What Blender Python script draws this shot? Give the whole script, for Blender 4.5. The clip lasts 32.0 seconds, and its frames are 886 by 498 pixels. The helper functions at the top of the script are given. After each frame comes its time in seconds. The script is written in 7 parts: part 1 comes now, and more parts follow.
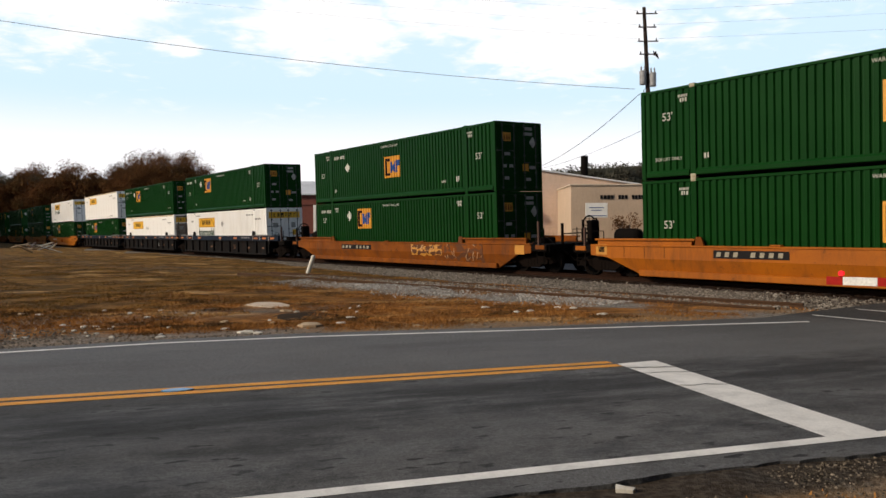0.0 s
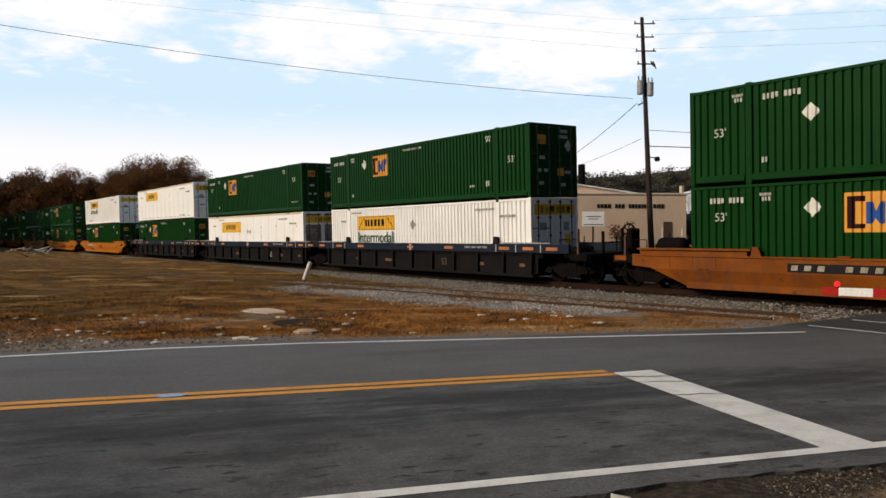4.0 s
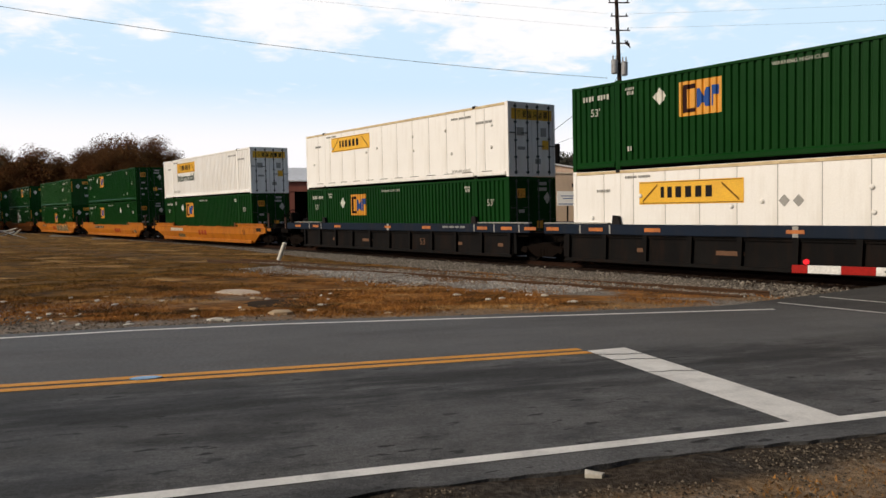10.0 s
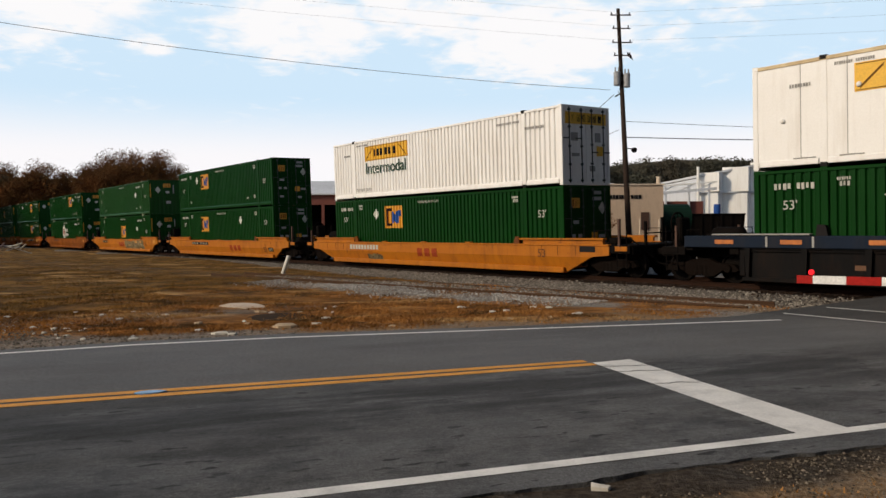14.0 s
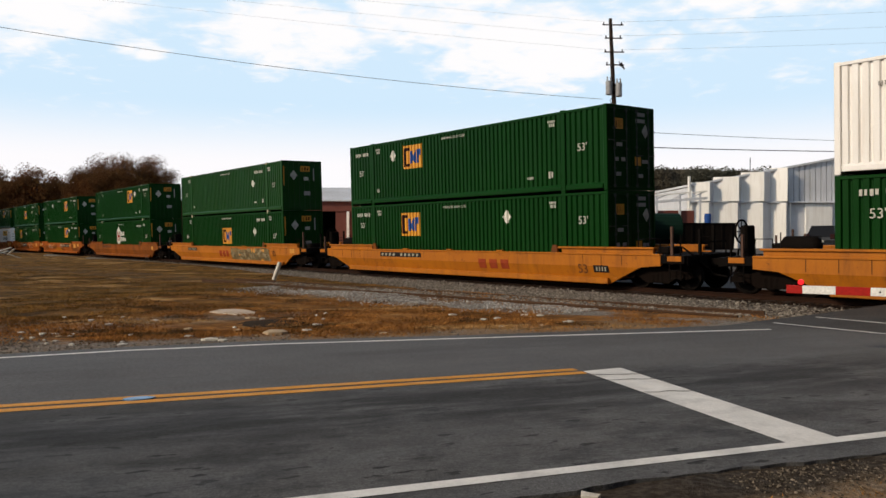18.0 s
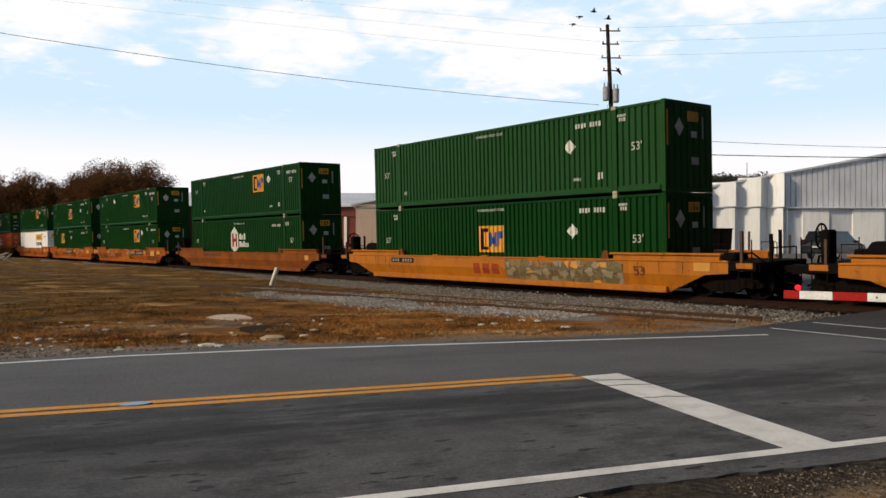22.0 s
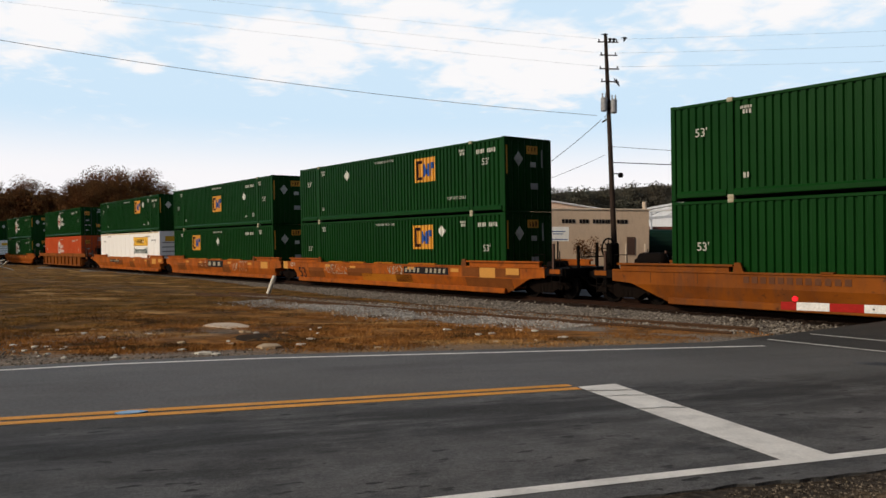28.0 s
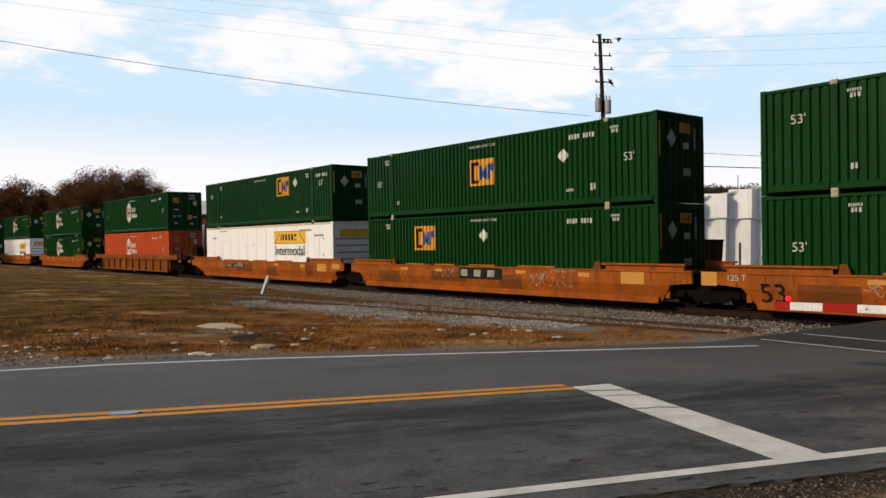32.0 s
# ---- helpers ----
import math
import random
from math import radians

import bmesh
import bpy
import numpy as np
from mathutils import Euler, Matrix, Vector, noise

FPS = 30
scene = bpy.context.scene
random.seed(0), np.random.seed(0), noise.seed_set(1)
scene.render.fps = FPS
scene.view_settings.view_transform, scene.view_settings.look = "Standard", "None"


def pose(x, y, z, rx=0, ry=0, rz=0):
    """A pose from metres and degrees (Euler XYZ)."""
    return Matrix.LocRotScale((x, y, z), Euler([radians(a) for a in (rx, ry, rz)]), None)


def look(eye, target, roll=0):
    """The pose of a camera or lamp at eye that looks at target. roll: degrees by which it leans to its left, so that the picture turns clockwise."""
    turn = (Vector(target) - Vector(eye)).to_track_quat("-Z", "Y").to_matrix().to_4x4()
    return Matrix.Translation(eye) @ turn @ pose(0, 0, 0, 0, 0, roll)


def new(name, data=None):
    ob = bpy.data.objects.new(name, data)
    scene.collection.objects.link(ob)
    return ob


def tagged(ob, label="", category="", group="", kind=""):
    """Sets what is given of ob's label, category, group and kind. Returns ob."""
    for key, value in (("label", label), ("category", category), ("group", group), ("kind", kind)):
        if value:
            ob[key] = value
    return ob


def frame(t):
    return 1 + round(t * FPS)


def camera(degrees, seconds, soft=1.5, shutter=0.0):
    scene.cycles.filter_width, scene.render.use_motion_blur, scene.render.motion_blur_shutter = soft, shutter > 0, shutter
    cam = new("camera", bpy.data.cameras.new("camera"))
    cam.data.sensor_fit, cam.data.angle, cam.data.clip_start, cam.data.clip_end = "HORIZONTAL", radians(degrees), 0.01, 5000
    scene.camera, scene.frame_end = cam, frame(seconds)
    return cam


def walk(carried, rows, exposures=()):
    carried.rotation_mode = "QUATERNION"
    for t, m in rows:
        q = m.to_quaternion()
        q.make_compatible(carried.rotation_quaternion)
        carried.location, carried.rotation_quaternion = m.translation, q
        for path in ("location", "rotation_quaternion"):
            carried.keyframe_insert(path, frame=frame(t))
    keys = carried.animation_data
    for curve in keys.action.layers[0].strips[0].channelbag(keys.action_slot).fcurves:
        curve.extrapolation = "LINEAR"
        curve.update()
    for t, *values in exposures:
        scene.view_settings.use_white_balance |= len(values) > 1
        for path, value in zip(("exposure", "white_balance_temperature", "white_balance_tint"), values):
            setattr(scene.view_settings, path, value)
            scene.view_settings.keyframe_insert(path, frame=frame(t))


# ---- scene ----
cam = camera(60.0, 32.0)
EYE = 1.55
PATH = [
    (0, pose(0, 0, EYE, 88.75, 0.30, 0.00)),
    (0.5, pose(0, 0, EYE, 89.10, 0.13, -0.24)),
    (1, pose(0, 0, EYE, 89.25, -0.18, -0.33)),
    (1.5, pose(0, 0, EYE, 89.27, -0.06, -0.20)),
    (2, pose(0, 0, EYE, 89.32, 0.03, -0.15)),
    (2.5, pose(0, 0, EYE, 89.48, 0.06, -0.26)),
    (3, pose(0, 0, EYE, 89.50, -0.04, -0.15)),
    (3.5, pose(0, 0, EYE, 89.41, -0.09, -0.15)),
    (5.5, pose(0, 0, EYE, 88.94, -0.17, -0.94)),
    (6, pose(0, 0, EYE, 88.68, -0.00, -1.31)),
    (6.5, pose(0, 0, EYE, 88.35, -0.28, -1.25)),
    (7, pose(0, 0, EYE, 87.85, -0.06, -1.23)),
    (7.5, pose(0, 0, EYE, 87.43, -0.20, -1.72)),
    (8, pose(0, 0, EYE, 87.57, -0.19, -1.89)),
    (8.5, pose(0, 0, EYE, 87.51, -0.17, -1.97)),
    (9, pose(0, 0, EYE, 87.41, 0.16, -1.98)),
    (9.5, pose(0, 0, EYE, 87.60, 0.14, -2.07)),
    (10, pose(0, 0, EYE, 87.81, 0.04, -2.08)),
    (10.5, pose(0, 0, EYE, 87.95, 0.12, -2.05)),
    (11, pose(0, 0, EYE, 87.91, -0.60, -1.81)),
    (11.5, pose(0, 0, EYE, 87.99, -0.61, -1.72)),
    (12, pose(0, 0, EYE, 88.16, -0.23, -1.91)),
    (12.5, pose(0, 0, EYE, 88.33, 0.09, -1.63)),
    (13, pose(0, 0, EYE, 88.46, 0.49, -1.53)),
    (13.5, pose(0, 0, EYE, 88.59, 0.34, -1.71)),
    (14, pose(0, 0, EYE, 88.74, 0.38, -1.80)),
    (14.5, pose(0, 0, EYE, 88.82, 0.26, -1.86)),
    (16.5, pose(0, 0, EYE, 89.03, 0.10, -2.15)),
    (17, pose(0, 0, EYE, 89.24, -0.02, -2.26)),
    (17.5, pose(0, 0, EYE, 89.33, -0.03, -2.32)),
    (18, pose(0, 0, EYE, 89.29, -0.03, -2.42)),
    (18.5, pose(0, 0, EYE, 89.36, -0.06, -2.52)),
    (19, pose(0, 0, EYE, 89.44, -0.06, -2.61)),
    (19.5, pose(0, 0, EYE, 89.53, 0.03, -2.65)),
    (20, pose(0, 0, EYE, 89.56, 0.01, -2.64)),
    (20.5, pose(0, 0, EYE, 89.57, 0.02, -2.66)),
    (21, pose(0, 0, EYE, 89.56, -0.07, -2.64)),
    (21.5, pose(0, 0, EYE, 89.62, -0.08, -2.63)),
    (22, pose(0, 0, EYE, 89.69, -0.04, -2.61)),
    (22.5, pose(0, 0, EYE, 89.75, -0.02, -2.57)),
    (23, pose(0, 0, EYE, 89.79, -0.19, -2.60)),
    (23.5, pose(0, 0, EYE, 89.88, -0.25, -2.67)),
    (24, pose(0, 0, EYE, 89.99, -0.33, -2.71)),
    (24.5, pose(0, 0, EYE, 90.04, -0.18, -2.67)),
    (25, pose(0, 0, EYE, 90.08, -0.22, -2.70)),
    (25.5, pose(0, 0, EYE, 90.07, -0.30, -2.68)),
    (27.5, pose(0, 0, EYE, 90.36, -0.31, -2.75)),
    (28, pose(0, 0, EYE, 90.39, -0.37, -2.79)),
    (28.5, pose(0, 0, EYE, 90.56, -0.25, -2.91)),
    (29, pose(0, 0, EYE, 90.56, -0.26, -2.93)),
    (29.5, pose(0, 0, EYE, 90.50, -0.24, -3.02)),
    (30, pose(0, 0, EYE, 90.44, -0.30, -3.05)),
    (30.5, pose(0, 0, EYE, 90.44, -0.27, -3.23)),
    (31, pose(0, 0, EYE, 90.46, -0.27, -3.37)),
    (31.5, pose(0, 0, EYE, 90.46, -0.30, -3.40)),
    (32, pose(0, 0, EYE, 90.41, -0.35, -3.20)),
]
walk(cam, PATH, [(0, 0.12), (2, 0.02), (10, 0.01), (14, -0.05), (17, -0.03), (20, 0.02), (25, 0.0), (29, -0.07), (31, 0.0), (32, -0.02)])

# ---- light ----
SUN_AZ, SUN_EL = radians(-113), radians(28)
world = bpy.data.worlds.new("sky")
scene.world = world
world.use_nodes = True
wn, wl = world.node_tree.nodes, world.node_tree.links
wn.clear()


def wnode(kind, **kw):
    n = wn.new(kind)
    for k, v in kw.items():
        n.inputs[k].default_value = v
    return n


sky = wn.new("ShaderNodeTexSky")
sky.sky_type = "NISHITA"
sky.sun_disc = False
sky.sun_elevation, sky.sun_rotation = SUN_EL, SUN_AZ
sky.air_density, sky.dust_density, sky.ozone_density = 1.0, 1.5, 1.5
coord = wn.new("ShaderNodeTexCoord")
sep = wn.new("ShaderNodeSeparateXYZ")
wl.new(coord.outputs["Generated"], sep.inputs[0])
# clouds lie on a flat layer overhead: direction / (height + a little)
lift = wn.new("ShaderNodeMath")
lift.operation, lift.inputs[1].default_value = "ADD", 0.13
wl.new(sep.outputs["Z"], lift.inputs[0])
lift2 = wn.new("ShaderNodeMath")
lift2.operation, lift2.inputs[1].default_value = "MAXIMUM", 0.05
wl.new(lift.outputs[0], lift2.inputs[0])
flat = wn.new("ShaderNodeVectorMath")
flat.operation = "DIVIDE"
comb = wn.new("ShaderNodeCombineXYZ")
for k in "XYZ":
    wl.new(lift2.outputs[0], comb.inputs[k])
wl.new(coord.outputs["Generated"], flat.inputs[0])
wl.new(comb.outputs[0], flat.inputs[1])
big = wnode("ShaderNodeTexNoise", Scale=0.9, Detail=3.0, Roughness=0.5)
fine = wnode("ShaderNodeTexNoise", Scale=2.3, Detail=7.0, Roughness=0.52, Distortion=0.15)
wl.new(flat.outputs[0], big.inputs["Vector"])
wl.new(flat.outputs[0], fine.inputs["Vector"])


def wmap(src, lo, hi, a=0.0, b=1.0):
    n = wn.new("ShaderNodeMapRange")
    n.interpolation_type = "SMOOTHSTEP"
    wl.new(src, n.inputs[0])
    for i, x in enumerate((lo, hi, a, b)):
        n.inputs[i + 1].default_value = x
    return n.outputs[0]


def wmath(op, a, b):
    n = wn.new("ShaderNodeMath")
    n.operation = op
    for i, x in enumerate((a, b)):
        if isinstance(x, float):
            n.inputs[i].default_value = x
        else:
            wl.new(x, n.inputs[i])
    return n.outputs[0]


def wmix(f, a, b):
    n = wn.new("ShaderNodeMix")
    n.data_type = "RGBA"
    for i, x in ((0, f), (6, a), (7, b)):
        if isinstance(x, (tuple, float)):
            n.inputs[i].default_value = x
        else:
            wl.new(x, n.inputs[i])
    return n.outputs[2]


# white haze low down, pale veiled blue above it, broken cloud, and a clearer, deeper sky overhead
veil = wmix(wmap(sep.outputs["Z"], 0.30, 0.52, 0.94, 0.0), sky.outputs[0], (9.8, 12.5, 14.9, 1))
low = wmap(sep.outputs["Z"], 0.09, 0.175, 1.0, 0.0)
hazy = wmix(low, veil, (14.3, 14.0, 14.3, 1))


def bank(az, el, wide, tall, much):
    """A cloud bank: full at its middle, nothing at its rim; angles in degrees."""
    a, e = radians(az), radians(el)
    sub = wn.new("ShaderNodeVectorMath")
    sub.operation, sub.inputs[1].default_value = "SUBTRACT", (math.sin(a) * math.cos(e), math.cos(a) * math.cos(e), math.sin(e))
    wl.new(coord.outputs["Generated"], sub.inputs[0])
    mul = wn.new("ShaderNodeVectorMath")
    mul.operation, mul.inputs[1].default_value = "MULTIPLY", (1 / radians(wide), 1 / radians(wide), 1 / radians(tall))
    wl.new(sub.outputs[0], mul.inputs[0])
    size = wn.new("ShaderNodeVectorMath")
    size.operation = "LENGTH"
    wl.new(mul.outputs[0], size.inputs[0])
    return wmap(size.outputs["Value"], 0.25, 1.0, much, 0.0)


banks = 0.0
for row in ((-25, 15.5, 8, 4.0, 0.42), (-27, 12.5, 7, 2.2, 0.25), (-8.5, 14.5, 9, 3.6, 0.42), (1, 16.5, 10, 4.5, 0.40), (9, 14.2, 13, 4.6, 0.42), (-19, 12.9, 3, 1.0, 0.36), (26, 17.5, 13, 4.4, 0.37), (-14, 20.5, 9, 2.5, 0.25)):
    banks = wmath("MAXIMUM", banks, bank(*row))
puffs = wnode("ShaderNodeTexNoise", Scale=9.0, Detail=6.0, Roughness=0.55, Distortion=0.3)
wl.new(flat.outputs[0], puffs.inputs["Vector"])
cover = wmath("ADD", wmath("MULTIPLY", big.outputs["Fac"], 0.15), wmath("MULTIPLY", fine.outputs["Fac"], 0.62))
cover = wmath("ADD", wmath("ADD", cover, wmath("MULTIPLY", puffs.outputs["Fac"], 0.8)), banks)
thick = wmap(cover, 0.84, 1.16)
top = wmath("MULTIPLY", wmap(sep.outputs["Z"], 0.11, 0.2), wmap(sep.outputs["Z"], 0.3, 0.48, 1.0, 0.04))
clouds = wmath("MULTIPLY", thick, top)
full = wmix(clouds, hazy, (14.4, 14.2, 14.3, 1))
back = wnode("ShaderNodeBackground", Strength=0.07)
wl.new(full, back.inputs[0])
wout = wn.new("ShaderNodeOutputWorld")
wl.new(back.outputs[0], wout.inputs[0])

sun = new("sun", bpy.data.lights.new("sun", "SUN"))
sun.data.energy, sun.data.angle, sun.data.color = 3.2, radians(6), (1.0, 0.84, 0.64)
sd = Vector((math.sin(SUN_AZ) * math.cos(SUN_EL), math.cos(SUN_AZ) * math.cos(SUN_EL), math.sin(SUN_EL)))
sun.matrix_world = look(sd * 100, (0, 0, 0))
scene.view_settings.exposure = 0.0

# ---- materials ----
def mat(name, color, rough=0.7, metal=0.0, color2=None, scale=4.0, amount=0.5, grain=40.0, bump=0.1, dist=0.01, spec=0.5,
        streak=0.0, dirt=None, dirt_amount=0.0, speck=0.16, chips=0.0):
    """A surface with two scales of variation: broad blotches between two colours, fine grain, optional vertical streaks of dirt."""
    m = bpy.data.materials.new(name)
    m.use_nodes = True
    nt = m.node_tree
    n, l = nt.nodes, nt.links
    b = n["Principled BSDF"]
    b.inputs["Roughness"].default_value, b.inputs["Metallic"].default_value = rough, metal
    b.inputs["Specular IOR Level"].default_value = spec
    tc = n.new("ShaderNodeTexCoord")
    co = tc.outputs["Object"]
    c2 = color2 or tuple(c * 0.7 for c in color)
    broad = n.new("ShaderNodeTexNoise")
    broad.inputs["Scale"].default_value, broad.inputs["Detail"].default_value = scale, 5
    l.new(co, broad.inputs["Vector"])
    ramp = n.new("ShaderNodeValToRGB")
    ramp.color_ramp.elements[0].position, ramp.color_ramp.elements[1].position = 0.5 - 0.25, 0.5 + 0.25
    l.new(broad.outputs["Fac"], ramp.inputs[0])
    mix = n.new("ShaderNodeMix")
    mix.data_type = "RGBA"
    mix.inputs[6].default_value, mix.inputs[7].default_value = (*color, 1), (*[a + (c - a) * amount for a, c in zip(color, c2)], 1)
    l.new(ramp.outputs[0], mix.inputs[0])
    fine = n.new("ShaderNodeTexNoise")
    fine.inputs["Scale"].default_value, fine.inputs["Detail"].default_value = grain, 4
    l.new(co, fine.inputs["Vector"])
    sh = n.new("ShaderNodeMapRange")
    sh.inputs[1].default_value, sh.inputs[2].default_value = 0.3, 0.7
    sh.inputs[3].default_value, sh.inputs[4].default_value = 1 - speck, 1 + speck
    l.new(fine.outputs["Fac"], sh.inputs[0])
    mul = n.new("ShaderNodeVectorMath")
    mul.operation = "SCALE"
    l.new(mix.outputs[2], mul.inputs[0])
    l.new(sh.outputs[0], mul.inputs["Scale"])
    out = mul.outputs[0]
    if dirt_amount:
        mp = n.new("ShaderNodeMapping")
        mp.inputs["Scale"].default_value = (1, 1, streak or 1)
        l.new(co, mp.inputs[0])
        dn = n.new("ShaderNodeTexNoise")
        dn.inputs["Scale"].default_value, dn.inputs["Detail"].default_value, dn.inputs["Roughness"].default_value = 3.0, 8, 0.65
        l.new(mp.outputs[0], dn.inputs["Vector"])
        dr = n.new("ShaderNodeValToRGB")
        dr.color_ramp.elements[0].position, dr.color_ramp.elements[1].position = 0.48, 0.75
        l.new(dn.outputs["Fac"], dr.inputs[0])
        da = n.new("ShaderNodeMath")
        da.operation, da.inputs[1].default_value = "MULTIPLY", dirt_amount
        l.new(dr.outputs[0], da.inputs[0])
        dm = n.new("ShaderNodeMix")
        dm.data_type = "RGBA"
        dm.inputs[7].default_value = (*(dirt or (0.05, 0.035, 0.025)), 1)
        l.new(da.outputs[0], dm.inputs[0])
        l.new(out, dm.inputs[6])
        out = dm.outputs[2]
    if chips:
        cn = n.new("ShaderNodeTexNoise")
        cn.inputs["Scale"].default_value, cn.inputs["Detail"].default_value, cn.inputs["Roughness"].default_value = 4.5, 9, 0.72
        l.new(co, cn.inputs["Vector"])
        cr = n.new("ShaderNodeMapRange")
        for i, x in enumerate((0.60, 0.66, 0.0, chips)):
            cr.inputs[i + 1].default_value = x
        l.new(cn.outputs["Fac"], cr.inputs[0])
        cm = n.new("ShaderNodeMix")
        cm.data_type = "RGBA"
        cm.inputs[7].default_value = (0.055, 0.020, 0.009, 1)
        l.new(cr.outputs[0], cm.inputs[0])
        l.new(out, cm.inputs[6])
        out = cm.outputs[2]
    l.new(out, b.inputs["Base Color"])
    rr = n.new("ShaderNodeMapRange")
    rr.inputs[3].default_value, rr.inputs[4].default_value = max(0.05, rough - 0.12), min(1.0, rough + 0.12)
    l.new(broad.outputs["Fac"], rr.inputs[0])
    l.new(rr.outputs[0], b.inputs["Roughness"])
    if bump:
        bp = n.new("ShaderNodeBump")
        bp.inputs["Strength"].default_value, bp.inputs["Distance"].default_value = bump, dist
        l.new(fine.outputs["Fac"], bp.inputs["Height"])
        l.new(bp.outputs[0], b.inputs["Normal"])
    return m


def glow(name, color, strength):
    m = bpy.data.materials.new(name)
    m.use_nodes = True
    b = m.node_tree.nodes["Principled BSDF"]
    b.inputs["Base Color"].default_value = (*[c * 0.3 for c in color], 1)
    b.inputs["Emission Color"].default_value, b.inputs["Emission Strength"].default_value = (*color, 1), strength
    return m


GREEN = mat("green_paint", (0.0022, 0.0290, 0.0032), 0.36, speck=0.06, spec=0.085, color2=(0.0034, 0.038, 0.0044), scale=0.6, amount=1, grain=30, bump=0.04, streak=0.12, dirt=(0.010, 0.034, 0.011), dirt_amount=0.3)
# faded green, its base lifted to carry the yellowish sheen of the light
GREEN_FADED_SHEEN = mat("faded_sheen_green_paint", (0.0090, 0.047, 0.0055), 0.36, speck=0.06, spec=0.11, color2=(0.012, 0.055, 0.015), scale=0.7, amount=1, grain=30, bump=0.04, streak=0.12, dirt=(0.02, 0.04, 0.02), dirt_amount=0.4)
WHITE = mat("white_paint", (0.83, 0.815, 0.79), 0.45, speck=0.03, color2=(0.75, 0.725, 0.69), scale=0.5, amount=1, grain=30, bump=0.04, streak=0.1, dirt=(0.45, 0.38, 0.30), dirt_amount=0.3)
RED = mat("red_paint", (0.50, 0.078, 0.018), 0.5, speck=0.06, spec=0.1, color2=(0.42, 0.065, 0.018), scale=0.6, amount=1, streak=0.1, dirt=(0.15, 0.04, 0.03), dirt_amount=0.3)
ORANGE = mat("orange_paint", (0.37, 0.105, 0.003), 0.55, speck=0.06, spec=0.2, color2=(0.27, 0.074, 0.006), scale=0.8, amount=1, grain=25, bump=0.06, streak=0.15, dirt=(0.10, 0.034, 0.008), dirt_amount=0.7, chips=0.5)
YELLOW_ORANGE = mat("yellow_orange_paint", (0.40, 0.130, 0.006), 0.5, speck=0.06, spec=0.2, color2=(0.33, 0.100, 0.006), scale=0.8, amount=1, grain=25, bump=0.06, streak=0.15, dirt=(0.14, 0.048, 0.010), dirt_amount=0.65, chips=0.6)
RUST_ORANGE = mat("rusty_orange_paint", (0.24, 0.066, 0.005), 0.65, speck=0.06, spec=0.1, color2=(0.13, 0.036, 0.005), scale=1.2, amount=1, grain=25, bump=0.08, streak=0.2, dirt=(0.07, 0.035, 0.022), dirt_amount=0.7, chips=0.85)
WORN_ORANGE = mat("weathered_orange_paint", (0.36, 0.088, 0.006), 0.65, speck=0.06, spec=0.1, color2=(0.21, 0.050, 0.006), scale=1.4, amount=1, grain=25, bump=0.08, streak=0.25, dirt=(0.09, 0.034, 0.014), dirt_amount=0.75, chips=0.8)
SLATE = mat("blue_grey_paint", (0.055, 0.07, 0.10), 0.6, color2=(0.045, 0.05, 0.065), scale=1, amount=1, streak=0.2, dirt=(0.035, 0.028, 0.022), dirt_amount=0.7)
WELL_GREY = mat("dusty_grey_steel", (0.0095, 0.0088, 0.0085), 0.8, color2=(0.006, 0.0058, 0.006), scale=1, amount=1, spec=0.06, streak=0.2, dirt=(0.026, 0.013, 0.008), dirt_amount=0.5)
NAVY = mat("navy_paint", (0.012, 0.019, 0.035), 0.6, spec=0.04, color2=(0.012, 0.017, 0.026), scale=1, amount=1, streak=0.2, dirt=(0.04, 0.03, 0.025), dirt_amount=0.4)
# bogie frames: grime, with the shade under the cars put into the colour
GRIME_SHADE = mat("grimy_shaded_steel", (0.007, 0.0045, 0.0035), 0.9, spec=0.02, color2=(0.008, 0.006, 0.005), scale=3, amount=1, bump=0.2)
# brown doors, with the shadow on that end mixed into the colour
BROWN_SHADED_DOOR = mat("brown_shaded_door_paint", (0.10, 0.065, 0.045), 0.7, spec=0.2, color2=(0.30, 0.24, 0.19), scale=2.2, amount=1, streak=0.2, dirt=(0.04, 0.022, 0.014), dirt_amount=0.7)
# soot, taken to near-black to hold the shade below and between cars
SOOT_SHADE = mat("sooty_shaded_steel", (0.005, 0.0043, 0.004), 0.85, spec=0.03, color2=(0.008, 0.006, 0.005), scale=3, amount=1, bump=0.15)
RUST = mat("rusty_steel", (0.075, 0.034, 0.02), 0.85, color2=(0.05, 0.026, 0.018), scale=2, amount=1, bump=0.2)
RAIL = mat("dark_rusty_rail", (0.016, 0.008, 0.005), 0.8, spec=0.06, color2=(0.028, 0.013, 0.008), scale=2, amount=1, bump=0.2)
OLD_RAIL = mat("old_rusty_rail", (0.055, 0.028, 0.015), 0.85, spec=0.1, color2=(0.08, 0.045, 0.026), scale=2, amount=1, bump=0.2)
AMBER = mat("amber_reflector", (0.50, 0.155, 0.025), 0.5, color2=(0.36, 0.105, 0.02), scale=3, amount=1, dirt=(0.05, 0.03, 0.02), dirt_amount=0.5)
DULL_ROD = mat("dull_lock_rod", (0.045, 0.055, 0.048), 0.6, spec=0.3, color2=(0.025, 0.032, 0.026), scale=5, amount=1)
RUST_SEAM = mat("rusty_weld", (0.11, 0.04, 0.014), 0.85, spec=0.08, color2=(0.06, 0.024, 0.010), scale=6, amount=1)
STEEL = mat("worn_steel", (0.35, 0.33, 0.31), 0.35, 1.0, scale=5)
CREAM_MARK = mat("cream_marking", (0.46, 0.45, 0.39), 0.6, scale=6, dirt_amount=0.3)
